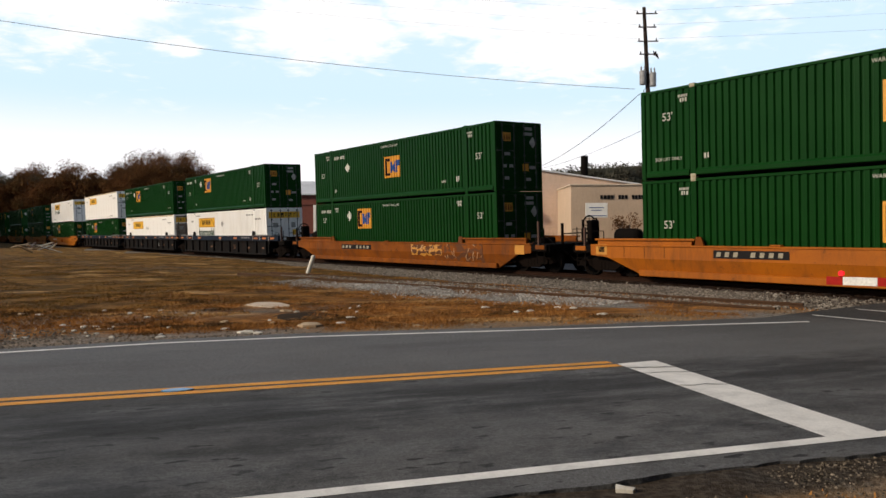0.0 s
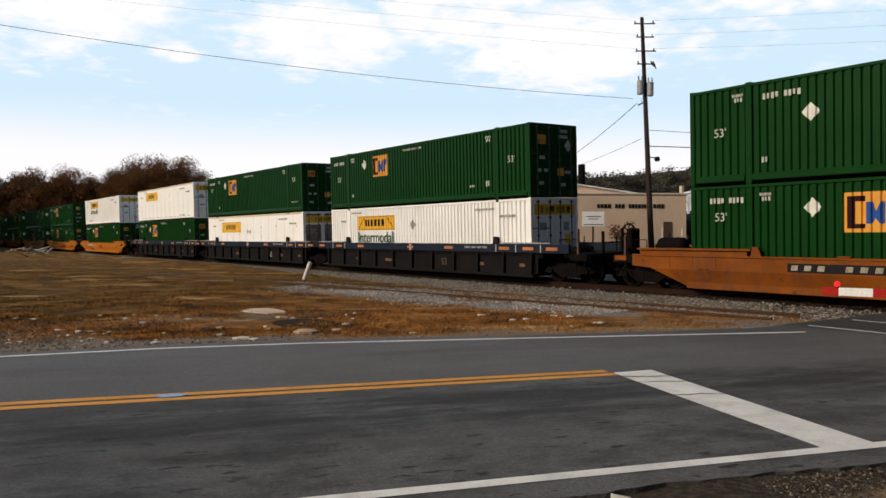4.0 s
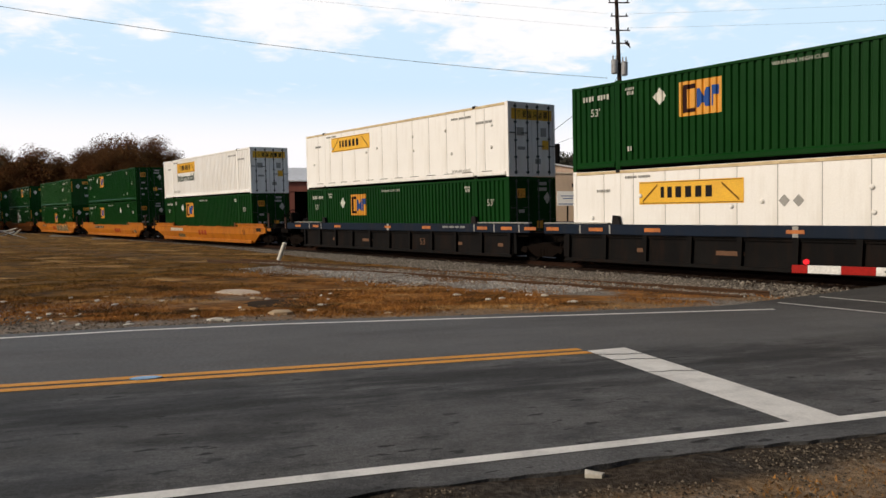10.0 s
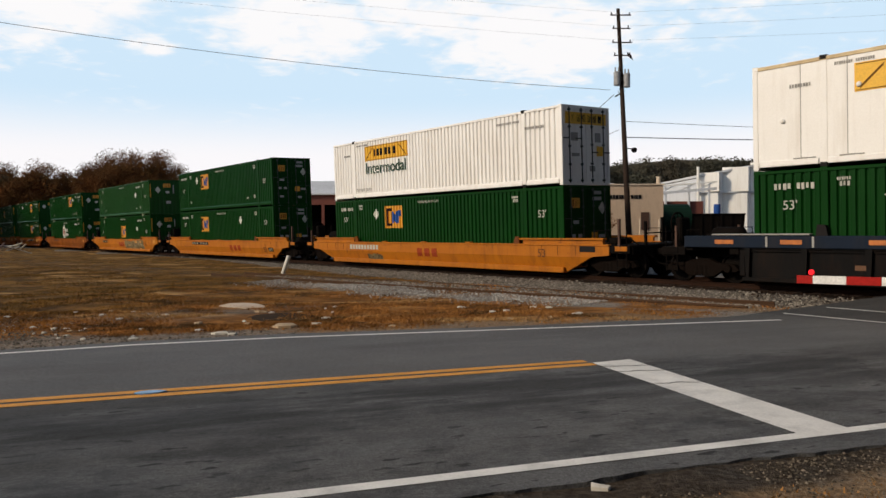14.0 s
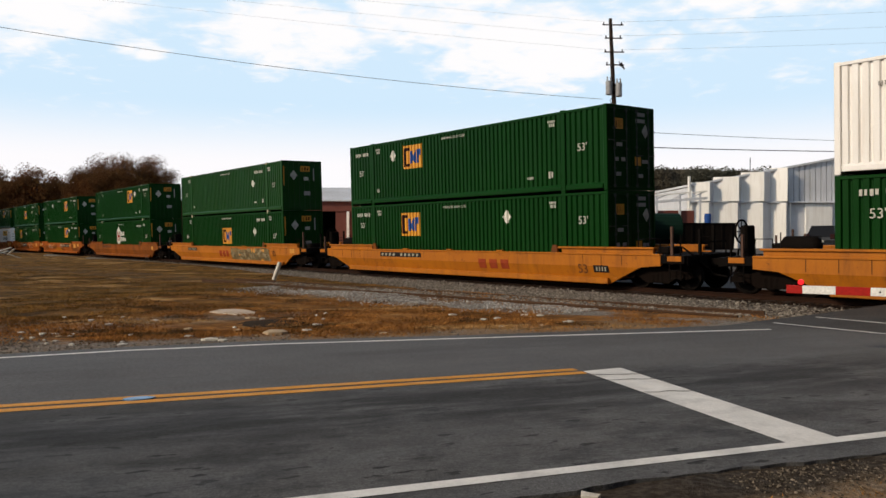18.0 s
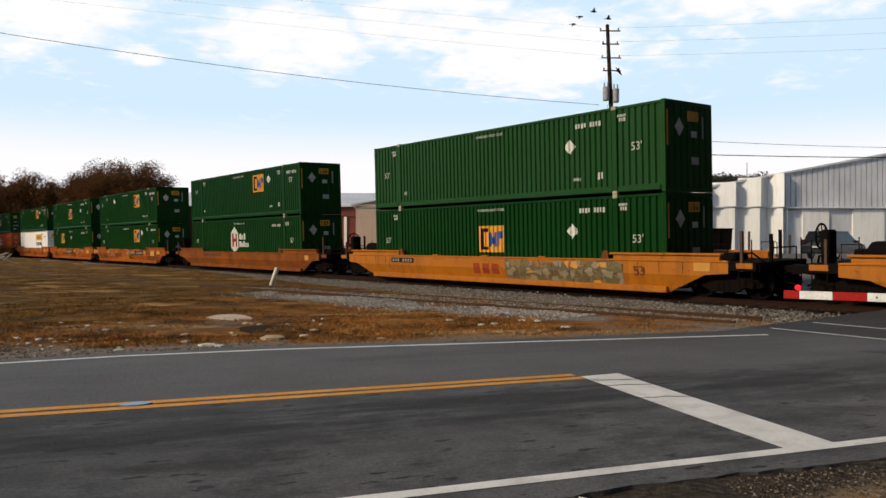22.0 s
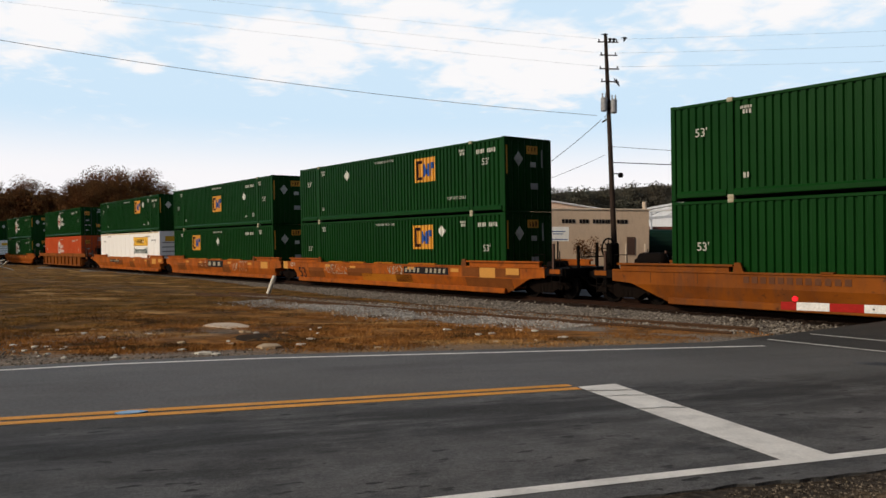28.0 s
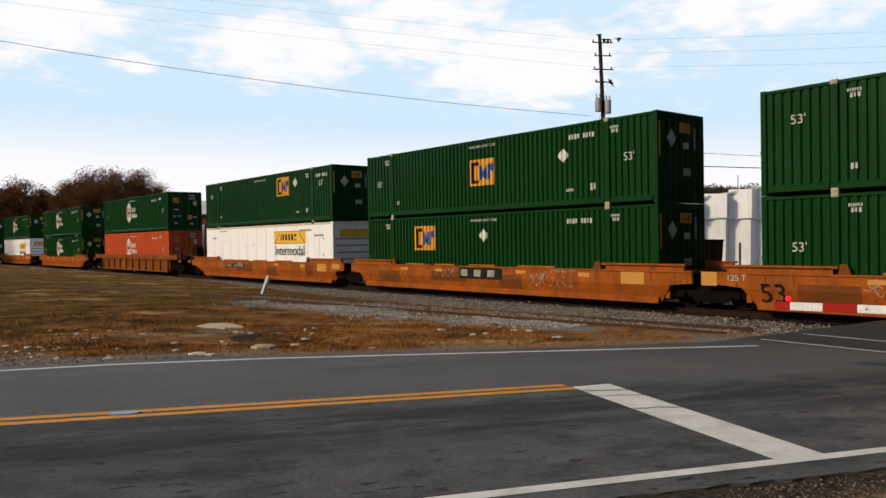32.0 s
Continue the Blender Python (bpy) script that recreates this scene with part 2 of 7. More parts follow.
YELLOW_MARK = mat("yellow_marking", (0.75, 0.42, 0.02), 0.5, color2=(0.68, 0.36, 0.02), scale=2, amount=1)
ORANGE_MARK = mat("orange_marking", (0.66, 0.29, 0.014), 0.5, color2=(0.56, 0.24, 0.012), scale=2, amount=1)
DULL_CREAM = mat("worn_cream_marking", (0.36, 0.33, 0.26), 0.7, spec=0.1, color2=(0.20, 0.17, 0.12), scale=9, amount=1, chips=0.5)
PALE_MARK = mat("pale_placard", (0.66, 0.64, 0.57), 0.6, scale=6, dirt_amount=0.25)
HUB_RED = mat("dull_red_marking", (0.30, 0.028, 0.018), 0.6, spec=0.1)
BROWN_MARK = mat("brown_marking", (0.16, 0.075, 0.012), 0.6, spec=0.1)
BLUE_MARK = mat("blue_marking", (0.022, 0.075, 0.28), 0.6, spec=0.1)
BLACK_MARK = mat("black_marking", (0.014, 0.012, 0.012), 0.7, spec=0.1)
DARK_GREEN_MARK = mat("dark_green_marking", (0.007, 0.045, 0.022), 0.6, spec=0.1)
RED_MARK = mat("red_marking", (0.022, 0.005, 0.005), 0.6, spec=0.1)
PALE_CAST = mat("pale_worn_casting", (0.42, 0.40, 0.31), 0.7, color2=(0.25, 0.20, 0.12), scale=5, amount=1, spec=0.2, chips=0.7)
TOP_STRIP = mat("yellowed_grime", (0.62, 0.50, 0.30), 0.7, color2=(0.42, 0.30, 0.16), scale=2.5, amount=1, chips=0.6)
GREY_MARK = mat("grey_marking", (0.30, 0.29, 0.27), 0.6)
LINE_WHITE = mat("white_road_paint", (0.86, 0.84, 0.80), 0.7, speck=0.08, color2=(0.58, 0.57, 0.55), scale=2.5, amount=0.8, grain=50, bump=0.2, dist=0.003, dirt=(0.08, 0.08, 0.08), dirt_amount=0.35)
LINE_YELLOW = mat("yellow_road_paint", (0.72, 0.32, 0.03), 0.7, color2=(0.56, 0.25, 0.03), scale=2.5, amount=0.8, grain=50, bump=0.2, dist=0.003, dirt=(0.08, 0.06, 0.04), dirt_amount=0.3)
GRAVEL = mat("gravel_ground", (0.15, 0.14, 0.13), 0.95, color2=(0.09, 0.075, 0.06), scale=0.8, amount=1, grain=22, bump=0.8, dist=0.03, dirt=(0.06, 0.045, 0.03), dirt_amount=0.6)
WOOD_POLE = mat("weathered_pole_wood", (0.032, 0.022, 0.018), 0.9, spec=0.1, color2=(0.050, 0.034, 0.027), scale=2, amount=1, bump=0.3)
BLOCK = mat("tan_painted_block", (0.66, 0.475, 0.36), 0.85, speck=0.04, color2=(0.56, 0.41, 0.31), scale=0.3, amount=1, grain=8, dirt=(0.25, 0.18, 0.13), dirt_amount=0.25, streak=0.3)
BLOCK_GREY = mat("taupe_painted_block", (0.56, 0.41, 0.29), 0.85, speck=0.04, color2=(0.48, 0.36, 0.26), scale=0.3, amount=1, grain=8, dirt=(0.2, 0.15, 0.12), dirt_amount=0.25, streak=0.3)
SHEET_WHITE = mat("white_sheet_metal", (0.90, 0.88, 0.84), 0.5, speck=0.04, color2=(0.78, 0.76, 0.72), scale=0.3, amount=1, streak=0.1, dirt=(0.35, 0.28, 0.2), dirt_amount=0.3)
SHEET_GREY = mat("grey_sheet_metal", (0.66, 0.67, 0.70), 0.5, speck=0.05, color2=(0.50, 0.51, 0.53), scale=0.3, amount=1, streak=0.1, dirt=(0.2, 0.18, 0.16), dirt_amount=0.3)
REDWALL = mat("red_brown_boards", (0.16, 0.045, 0.03), 0.8, scale=1)
TRUNK = mat("bark", (0.07, 0.05, 0.035), 0.95, scale=3, bump=0.4)
LEAF_RUST = mat("rusty_leaves", (0.185, 0.066, 0.020), 0.85, spec=0.1, color2=(0.064, 0.042, 0.015), scale=0.22, amount=1, grain=2, bump=0)
LEAF_DARK = mat("dark_leaves", (0.035, 0.040, 0.014), 0.8, color2=(0.07, 0.038, 0.014), scale=0.2, amount=1, grain=2, bump=0)
# leaf colour raised and greyed to stand for haze over the distance
LEAF_HILL_HAZED = mat("far_woods", (0.066, 0.074, 0.056), 0.9, spec=0.1, color2=(0.084, 0.070, 0.052), scale=0.05, amount=1, grain=0.6, bump=0)
WIRE = mat("black_wire", (0.03, 0.03, 0.032), 0.7, bump=0)
PAPER = mat("pale_litter", (0.62, 0.58, 0.5), 0.8, scale=6)
CARDBOARD = mat("tan_litter", (0.45, 0.33, 0.2), 0.85, scale=6)
CONCRETE = mat("weathered_concrete", (0.62, 0.50, 0.38), 0.9, color2=(0.46, 0.37, 0.28), scale=2, amount=1, bump=0.3)
GATE_RED = mat("red_reflective_sheet", (0.36, 0.012, 0.008), 0.5, spec=0.15)
GATE_WHITE = mat("white_reflective_sheet", (0.78, 0.77, 0.74), 0.4, scale=5)
RED_LAMP = glow("red_lamp", (1.0, 0.0, 0.012), 1.1)
CAR_PAINT = mat("black_car_paint", (0.012, 0.014, 0.016), 0.15, scale=0.5, bump=0)
GLASS_DARK = mat("dark_glass", (0.010, 0.011, 0.013), 0.08, spec=0.2, scale=0.5, bump=0)
RUBBER = mat("rubber", (0.02, 0.02, 0.02), 0.85)


class Nodes:
    """Short-hand for building a material's nodes."""

    def __init__(self, name):
        self.m = bpy.data.materials.new(name)
        self.m.use_nodes = True
        self.n, self.l = self.m.node_tree.nodes, self.m.node_tree.links
        self.b = self.n["Principled BSDF"]
        self.co = self.n.new("ShaderNodeTexCoord").outputs["Object"]

    def put(self, socket, v):
        if isinstance(v, bpy.types.NodeSocket):
            self.l.new(v, socket)
        elif isinstance(v, tuple):
            socket.default_value = (*v, 1) if len(v) == 3 and len(socket.default_value) == 4 else v
        else:
            socket.default_value = v

    def math(self, op, a, b=0.0, c=None):
        k = self.n.new("ShaderNodeMath")
        k.operation = op
        self.put(k.inputs[0], a)
        self.put(k.inputs[1], b)
        if c is not None:
            self.put(k.inputs[2], c)
        return k.outputs[0]

    def dot(self, v):
        k = self.n.new("ShaderNodeVectorMath")
        k.operation = "DOT_PRODUCT"
        self.l.new(self.co, k.inputs[0])
        k.inputs[1].default_value = v
        return k.outputs["Value"]

    def noise(self, scale, detail=4.0, rough=0.55, stretch=None, turn=0.0):
        k = self.n.new("ShaderNodeTexNoise")
        k.inputs["Scale"].default_value, k.inputs["Detail"].default_value, k.inputs["Roughness"].default_value = scale, detail, rough
        if stretch:
            mp = self.n.new("ShaderNodeMapping")
            mp.vector_type = "TEXTURE"
            mp.inputs["Rotation"].default_value = (0, 0, turn)
            mp.inputs["Scale"].default_value = stretch
            self.l.new(self.co, mp.inputs[0])
            self.l.new(mp.outputs[0], k.inputs["Vector"])
        else:
            self.l.new(self.co, k.inputs["Vector"])
        return k.outputs["Fac"]

    def ramp(self, v, lo, hi, out0=0.0, out1=1.0):
        k = self.n.new("ShaderNodeMapRange")
        k.interpolation_type = "SMOOTHSTEP"
        self.put(k.inputs[0], v)
        for i, x in enumerate((lo, hi, out0, out1)):
            k.inputs[i + 1].default_value = x
        return k.outputs[0]

    def mix(self, f, a, b):
        k = self.n.new("ShaderNodeMix")
        k.data_type = "RGBA"
        self.put(k.inputs[0], f)
        self.put(k.inputs[6], a)
        self.put(k.inputs[7], b)
        return k.outputs[2]

    def scale(self, c, f):
        k = self.n.new("ShaderNodeVectorMath")
        k.operation = "SCALE"
        self.put(k.inputs[0], c)
        self.put(k.inputs["Scale"], f)
        return k.outputs[0]

    def finish(self, color, rough, height=None, dist=0.02, strength=0.6, spec=0.08):
        self.b.inputs["Specular IOR Level"].default_value = spec
        self.put(self.b.inputs["Base Color"], color)
        self.put(self.b.inputs["Roughness"], rough)
        if height is not None:
            k = self.n.new("ShaderNodeBump")
            k.inputs["Strength"].default_value, k.inputs["Distance"].default_value = strength, dist
            self.put(k.inputs["Height"], height)
            self.l.new(k.outputs[0], self.b.inputs["Normal"])
        return self.m


def asphalt_material():
    """Grey worn asphalt; the near lane carries an oily dark strip and pits, as its traffic brakes there."""
    g = Nodes("worn_asphalt")
    v = g.dot((-0.2957, 0.9553, 0))
    broad = g.noise(0.45, 5)
    streak = g.noise(0.9, 7, 0.68, (2.6, 0.55, 1), radians(17.2))
    fine = g.noise(70, 3, 0.7)
    pits = g.noise(8.5, 3, 0.5, (2.6, 1, 1), radians(17.2))
    col = g.mix(g.ramp(broad, 0.3, 0.7), (0.121, 0.120, 0.120), (0.095, 0.0945, 0.095))
    lane = g.math("SUBTRACT", 1.0, g.ramp(g.math("ABSOLUTE", g.math("SUBTRACT", v, 6.8)), 0.3, 1.1))
    oil = g.math("MULTIPLY", lane, g.ramp(streak, 0.38, 0.56))
    near = g.ramp(v, 8.2, 7.6)
    col = g.mix(g.math("MULTIPLY", oil, 0.9), col, (0.023, 0.0228, 0.0232))
    col = g.mix(g.math("MULTIPLY", near, g.ramp(pits, 0.625, 0.665)), col, (0.018, 0.017, 0.017))
    worn = g.math("MULTIPLY", near, g.ramp(g.noise(1.6, 7, 0.68), 0.42, 0.62, 0.0, 0.6))
    col = g.mix(worn, col, (0.051, 0.0505, 0.051))
    blotch = g.math("MULTIPLY", near, g.ramp(g.noise(1.1, 8, 0.72, (1.6, 0.8, 1), radians(17.2)), 0.47, 0.62, 0.0, 0.72))
    col = g.mix(blotch, col, (0.029, 0.0288, 0.0295))
    u = g.dot((0.9553, 0.2957, 0))
    col = g.scale(col, g.math("SUBTRACT", 1.0, g.math("MULTIPLY", near, g.ramp(u, -3.0, 5.0, 0.24, -0.06))))
    far = g.ramp(g.noise(0.5, 6, 0.6, (9, 0.8, 1), radians(17.2)), 0.5, 0.72, 0.0, 0.4)
    col = g.mix(far, col, (0.052, 0.050, 0.049))
    # the far lane gets darker towards the crossing
    crossing_dark = g.ramp(g.math("ADD", g.dot((0.9553, 0.2957, 0)), g.math("MULTIPLY", g.math("SUBTRACT", broad, 0.5), 5.0)), 3.5, 9.5, 0.0, 0.62)
    crossing_dark = g.math("MULTIPLY", crossing_dark, g.ramp(v, 8.4, 11.5))
    col = g.mix(crossing_dark, col, (0.046, 0.044, 0.043))
    apron = g.math("MULTIPLY", g.ramp(g.dot((0.80, 0.60, 0)), 13.2, 13.8), 0.75)
    col = g.mix(apron, col, (0.030, 0.029, 0.029))
    col = g.scale(col, g.ramp(g.noise(24, 3, 0.7), 0.3, 0.7, 0.78, 1.24))
    col = g.scale(col, g.ramp(fine, 0.25, 0.75, 0.6, 1.45))
    return g.finish(col, g.ramp(streak, 0.3, 0.7, 0.72, 0.9), fine, 0.006, 0.7, 0.3)


def turf(g):
    """Colours of the dry turf: rust-brown, olive further out, dark bare spots and straw streaks."""
    mid, big = g.noise(0.7, 7, 0.7), g.noise(0.14, 5, 0.6)
    col = g.mix(g.ramp(mid, 0.38, 0.6), (0.30, 0.132, 0.034), (0.155, 0.070, 0.020))
    out = g.ramp(g.math("MULTIPLY_ADD", g.math("SUBTRACT", big, 0.5), 34.0, g.dot((-0.55, 0.83, 0))), 15.0, 26.0, 0.0, 0.65)
    col = g.mix(out, col, g.mix(g.ramp(mid, 0.4, 0.6), (0.140, 0.088, 0.020), (0.066, 0.045, 0.012)))
    col = g.mix(g.ramp(g.noise(0.42, 7, 0.7, (2.4, 1, 1), 0.15), 0.55, 0.63, 0, 0.75), col, (0.40, 0.245, 0.10))
    col = g.mix(g.ramp(g.noise(0.95, 7, 0.72, (1.7, 1, 1), 0.2), 0.53, 0.60, 0, 0.82), col, (0.044, 0.026, 0.011))
    return g.mix(g.ramp(g.noise(3.0, 6, 0.7), 0.57, 0.65, 0, 0.6), col, (0.052, 0.031, 0.013))


def field_material():
    """Dry grass, bare dirt and gravel: gravel along the road's edge, round the spur and on the near shoulder."""
    g = Nodes("field_ground")
    v = g.dot((-0.2957, 0.9553, 0))
    spur = g.dot((0.708, 0.706, 0))
    along = g.dot((-0.706, 0.708, 0))
    mid, fine = g.noise(0.8, 7, 0.7), g.noise(16, 5, 0.7)
    blades = g.noise(5.0, 7, 0.75, (2.2, 0.9, 1), 0.1)
    straw = g.noise(0.45, 7, 0.7, (2.0, 1, 1), 0.1)
    grass = g.scale(turf(g), g.ramp(blades, 0.32, 0.68, 0.62, 1.6))
    stones = g.mix(g.ramp(fine, 0.35, 0.65), (0.10, 0.088, 0.076), (0.36, 0.335, 0.30))
    dusty = g.mix(g.ramp(fine, 0.3, 0.7), (0.17, 0.105, 0.055), (0.36, 0.24, 0.135))
    wob = g.math("MULTIPLY", g.math("SUBTRACT", mid, 0.5), 2.4)
    near_road = g.ramp(g.math("ADD", v, wob), 13.7, 12.9)
    d = g.math("SUBTRACT", spur, 15.3)
    apron = g.math("MULTIPLY", g.ramp(g.math("ADD", g.math("ABSOLUTE", g.math("ADD", d, 0.75)), wob), 1.0, 0.2), g.math("MULTIPLY", g.ramp(g.noise(0.3, 5), 0.42, 0.5), g.ramp(along, 22.0, 18.5)))
    bed = g.ramp(g.math("ABSOLUTE", g.math("SUBTRACT", d, 1.2)), 1.6, 1.1)
    rubble = g.math("MULTIPLY", g.ramp(g.math("ADD", g.math("ABSOLUTE", g.math("ADD", v, -15.9)), wob), 2.0, 0.9), g.ramp(along, 13.0, 14.6))
    shoulder = g.ramp(v, 4.6, 4.2)
    damp = g.mix(g.ramp(g.noise(9, 6, 0.7), 0.4, 0.65), (0.036, 0.029, 0.022), (0.20, 0.155, 0.105))
    grass = g.mix(shoulder, grass, damp)
    col = g.mix(g.math("MULTIPLY", bed, 0.3), grass, g.mix(g.ramp(fine, 0.35, 0.65), (0.075, 0.048, 0.030), (0.20, 0.155, 0.115)))
    col = g.mix(g.math("MULTIPLY", rubble, 0.55), col, stones)
    col = g.mix(g.math("MULTIPLY", near_road, 0.8), col, g.mix(g.math("MAXIMUM", g.math("MULTIPLY", g.ramp(straw, 0.40, 0.58), 0.3), g.ramp(g.dot((1, 0, 0)), -0.5, -3.5, 0.0, 0.85)), dusty, stones))
    col = g.mix(apron, col, stones)
    col = g.mix(g.math("MULTIPLY", shoulder, g.ramp(g.noise(1.3, 6, 0.65), 0.5, 0.62, 0.0, 0.4)), col, stones)
    crumbs = g.math("MULTIPLY", shoulder, g.ramp(g.math("ADD", v, g.math("MULTIPLY", g.math("SUBTRACT", mid, 0.5), 0.9)), 3.55, 3.85, 0.0, 0.85))
    col = g.mix(crumbs, col, g.mix(g.ramp(fine, 0.4, 0.65), (0.014, 0.013, 0.012), (0.050, 0.046, 0.042)))
    return g.finish(col, 0.95, g.math("MULTIPLY_ADD", blades, 0.6, fine), 0.05, 0.9)


def bed_material():
    """Grey crushed stone; where the rails and ties lie, one dark brown holds oil, rust and the train's shade."""
    g = Nodes("railway_ballast")
    d = g.math("SUBTRACT", g.dot((math.cos(PSI_), math.sin(PSI_), 0)), 21.66)
    fine, mid = g.noise(18, 5, 0.75), g.noise(1.1, 5, 0.6)
    grey = g.mix(g.ramp(fine, 0.35, 0.65), (0.085, 0.074, 0.063), (0.28, 0.25, 0.22))
    stain_shade = g.mix(g.ramp(fine, 0.35, 0.65), (0.009, 0.0055, 0.004), (0.032, 0.017, 0.010))
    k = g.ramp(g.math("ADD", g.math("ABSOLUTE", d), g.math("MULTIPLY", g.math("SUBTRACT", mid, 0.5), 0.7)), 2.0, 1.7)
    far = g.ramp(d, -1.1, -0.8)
    col = g.mix(g.math("MAXIMUM", k, far), g.scale(grey, g.ramp(mid, 0.3, 0.7, 0.8, 1.15)), stain_shade)
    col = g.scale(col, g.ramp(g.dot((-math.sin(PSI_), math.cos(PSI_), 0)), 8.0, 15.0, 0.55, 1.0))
    return g.finish(col, 0.95, fine, 0.05, 1.0)


PSI_ = radians(36.11)
ASPHALT = asphalt_material()
GROUND_MAT = field_material()
BALLAST = bed_material()

# ---- mesh tools ----
class Shape:
    """Collects points and faces for one mesh."""

    def __init__(self):
        self.v, self.f = [], []

    def add(self, verts, faces, m=None):
        k = len(self.v)
        self.v += [tuple(m @ Vector(p)) for p in verts] if m else [tuple(p) for p in verts]
        self.f += [tuple(i + k for i in f) for f in faces]
        return self

    def box(self, x0, x1, y0, y1, z0, z1, c=0.0, m=None):
        """A box; c chamfers its edges."""
        if not c:
            vs = [(x, y, z) for x in (x0, x1) for y in (y0, y1) for z in (z0, z1)]
            return self.add(vs, [(0, 1, 3, 2), (4, 6, 7, 5), (0, 4, 5, 1), (2, 3, 7, 6), (0, 2, 6, 4), (1, 5, 7, 3)], m)
        c = min(c, (x1 - x0) * 0.45, (y1 - y0) * 0.45, (z1 - z0) * 0.45)
        lo, hi = (x0, y0, z0), (x1, y1, z1)
        vs, key = [], {}
        for corner in range(8):
            bits = [(corner >> i) & 1 for i in range(3)]
            for ax in range(3):
                p = [(hi[i] if bits[i] else lo[i]) if i == ax else (hi[i] - c if bits[i] else lo[i] + c) for i in range(3)]
                key[corner, ax] = len(vs)
                vs.append(p)
        fs = []
        for ax in range(3):
            a, b = [i for i in range(3) if i != ax]
            for s in (0, 1):
                q = [(s << ax) | (i << a) | (j << b) for i, j in ((0, 0), (1, 0), (1, 1), (0, 1))]
                fs.append([key[k, ax] for k in (q if (s == 1) == (ax != 1) else q[::-1])])
        for ax in range(3):
            a, b = [i for i in range(3) if i != ax]
            for i in (0, 1):
                for j in (0, 1):
                    k0 = (i << a) | (j << b)
                    k1 = k0 | (1 << ax)
                    fs.append([key[k0, a], key[k1, a], key[k1, b], key[k0, b]])
        for k in range(8):
            fs.append([key[k, 0], key[k, 1], key[k, 2]])
        return self.add(vs, fs, m)

    def prism(self, outline, y0, y1, m=None):
        """An outline of (x, z) points drawn out from y0 to y1."""
        n = len(outline)
        vs = [(x, y0, z) for x, z in outline] + [(x, y1, z) for x, z in outline]
        fs = [tuple(range(n)), tuple(range(2 * n - 1, n - 1, -1))]
        fs += [(i, n + i, n + (i + 1) % n, (i + 1) % n) for i in range(n)]
        return self.add(vs, fs, m)

    def rod(self, p, q, r, r2=None, n=8, caps=True):
        p, q = Vector(p), Vector(q)
        d = (q - p).normalized()
        u = d.orthogonal().normalized()
        w = d.cross(u)
        r2 = r if r2 is None else r2
        vs = []
        for c, rad in ((p, r), (q, r2)):
            vs += [c + (u * math.cos(2 * math.pi * i / n) + w * math.sin(2 * math.pi * i / n)) * rad for i in range(n)]
        fs = [(i, (i + 1) % n, n + (i + 1) % n, n + i) for i in range(n)]
        if caps:
            fs += [tuple(range(n - 1, -1, -1)), tuple(range(n, 2 * n))]
        return self.add(vs, fs)

    def path(self, pts, r, n=6):
        """A tube along a line of points."""
        pts = [Vector(p) for p in pts]
        vs = []
        for i, p in enumerate(pts):
            d = (pts[min(i + 1, len(pts) - 1)] - pts[max(i - 1, 0)]).normalized()
            ref = Vector((0, 0, 1)) if abs(d.z) < 0.9 else Vector((1, 0, 0))
            u = d.cross(ref).normalized()
            w = u.cross(d)
            vs += [p + (u * math.cos(2 * math.pi * k / n) + w * math.sin(2 * math.pi * k / n)) * r for k in range(n)]
        fs = [(i * n + k, i * n + (k + 1) % n, (i + 1) * n + (k + 1) % n, (i + 1) * n + k) for i in range(len(pts) - 1) for k in range(n)]
        fs += [tuple(range(n - 1, -1, -1)), tuple(range(len(vs) - n, len(vs)))]
        return self.add(vs, fs)

    def lathe(self, profile, axis="z", n=16, m=None):
        """(radius, height) points turned about an axis."""
        vs, fs = [], []
        for i in range(n):
            a = 2 * math.pi * i / n
            for r, h in profile:
                x, y = r * math.cos(a), r * math.sin(a)
                vs.append({"z": (x, y, h), "y": (x, h, y), "x": (h, x, y)}[axis])
        k = len(profile)
        for i in range(n):
            j = (i + 1) % n
            fs += [(i * k + s, j * k + s, j * k + s + 1, i * k + s + 1) for s in range(k - 1)]
        return self.add(vs, fs, m)

    def mesh(self, name, material, smooth=False):
        me = bpy.data.meshes.new(name)
        me.from_pydata(self.v, [], self.f)
        me.materials.append(material)
        bm = bmesh.new()
        bm.from_mesh(me)
        bmesh.ops.recalc_face_normals(bm, faces=bm.faces)
        bm.to_mesh(me)
        bm.free()
        if smooth:
            me.polygons.foreach_set("use_smooth", [True] * len(me.polygons))
        return me


def part(name, shape, material, parent=None, label="", m=None, smooth=False):
    """One mesh object, under its thing or part."""
    data = shape if isinstance(shape, bpy.types.Mesh) else shape.mesh(name, material, smooth)
    ob = new(name, data)
    if parent:
        ob.parent = parent
    if m:
        ob.matrix_basis = m
    if label:
        ob["label"] = label
    return ob


CACHE = {}


def shared(key, make):
    if key not in CACHE:
        CACHE[key] = make()
    return CACHE[key]


def lettering(text, size, material):
    """The mesh of a short text, standing in the x-z plane and facing -y, a little thick."""

    def make():
        cu = bpy.data.curves.new("lettering", "FONT")
        cu.body, cu.size, cu.extrude = text, size, 0.004
        cu.align_x = "CENTER"
        ob = bpy.data.objects.new("lettering", cu)
        me = bpy.data.meshes.new_from_object(ob)
        bpy.data.objects.remove(ob)
        bpy.data.curves.remove(cu)
        me.transform(pose(0, 0, 0, 90))
        me.materials.clear()
        me.materials.append(material)
        return me

    return shared(("text", text, size, material.name), make)


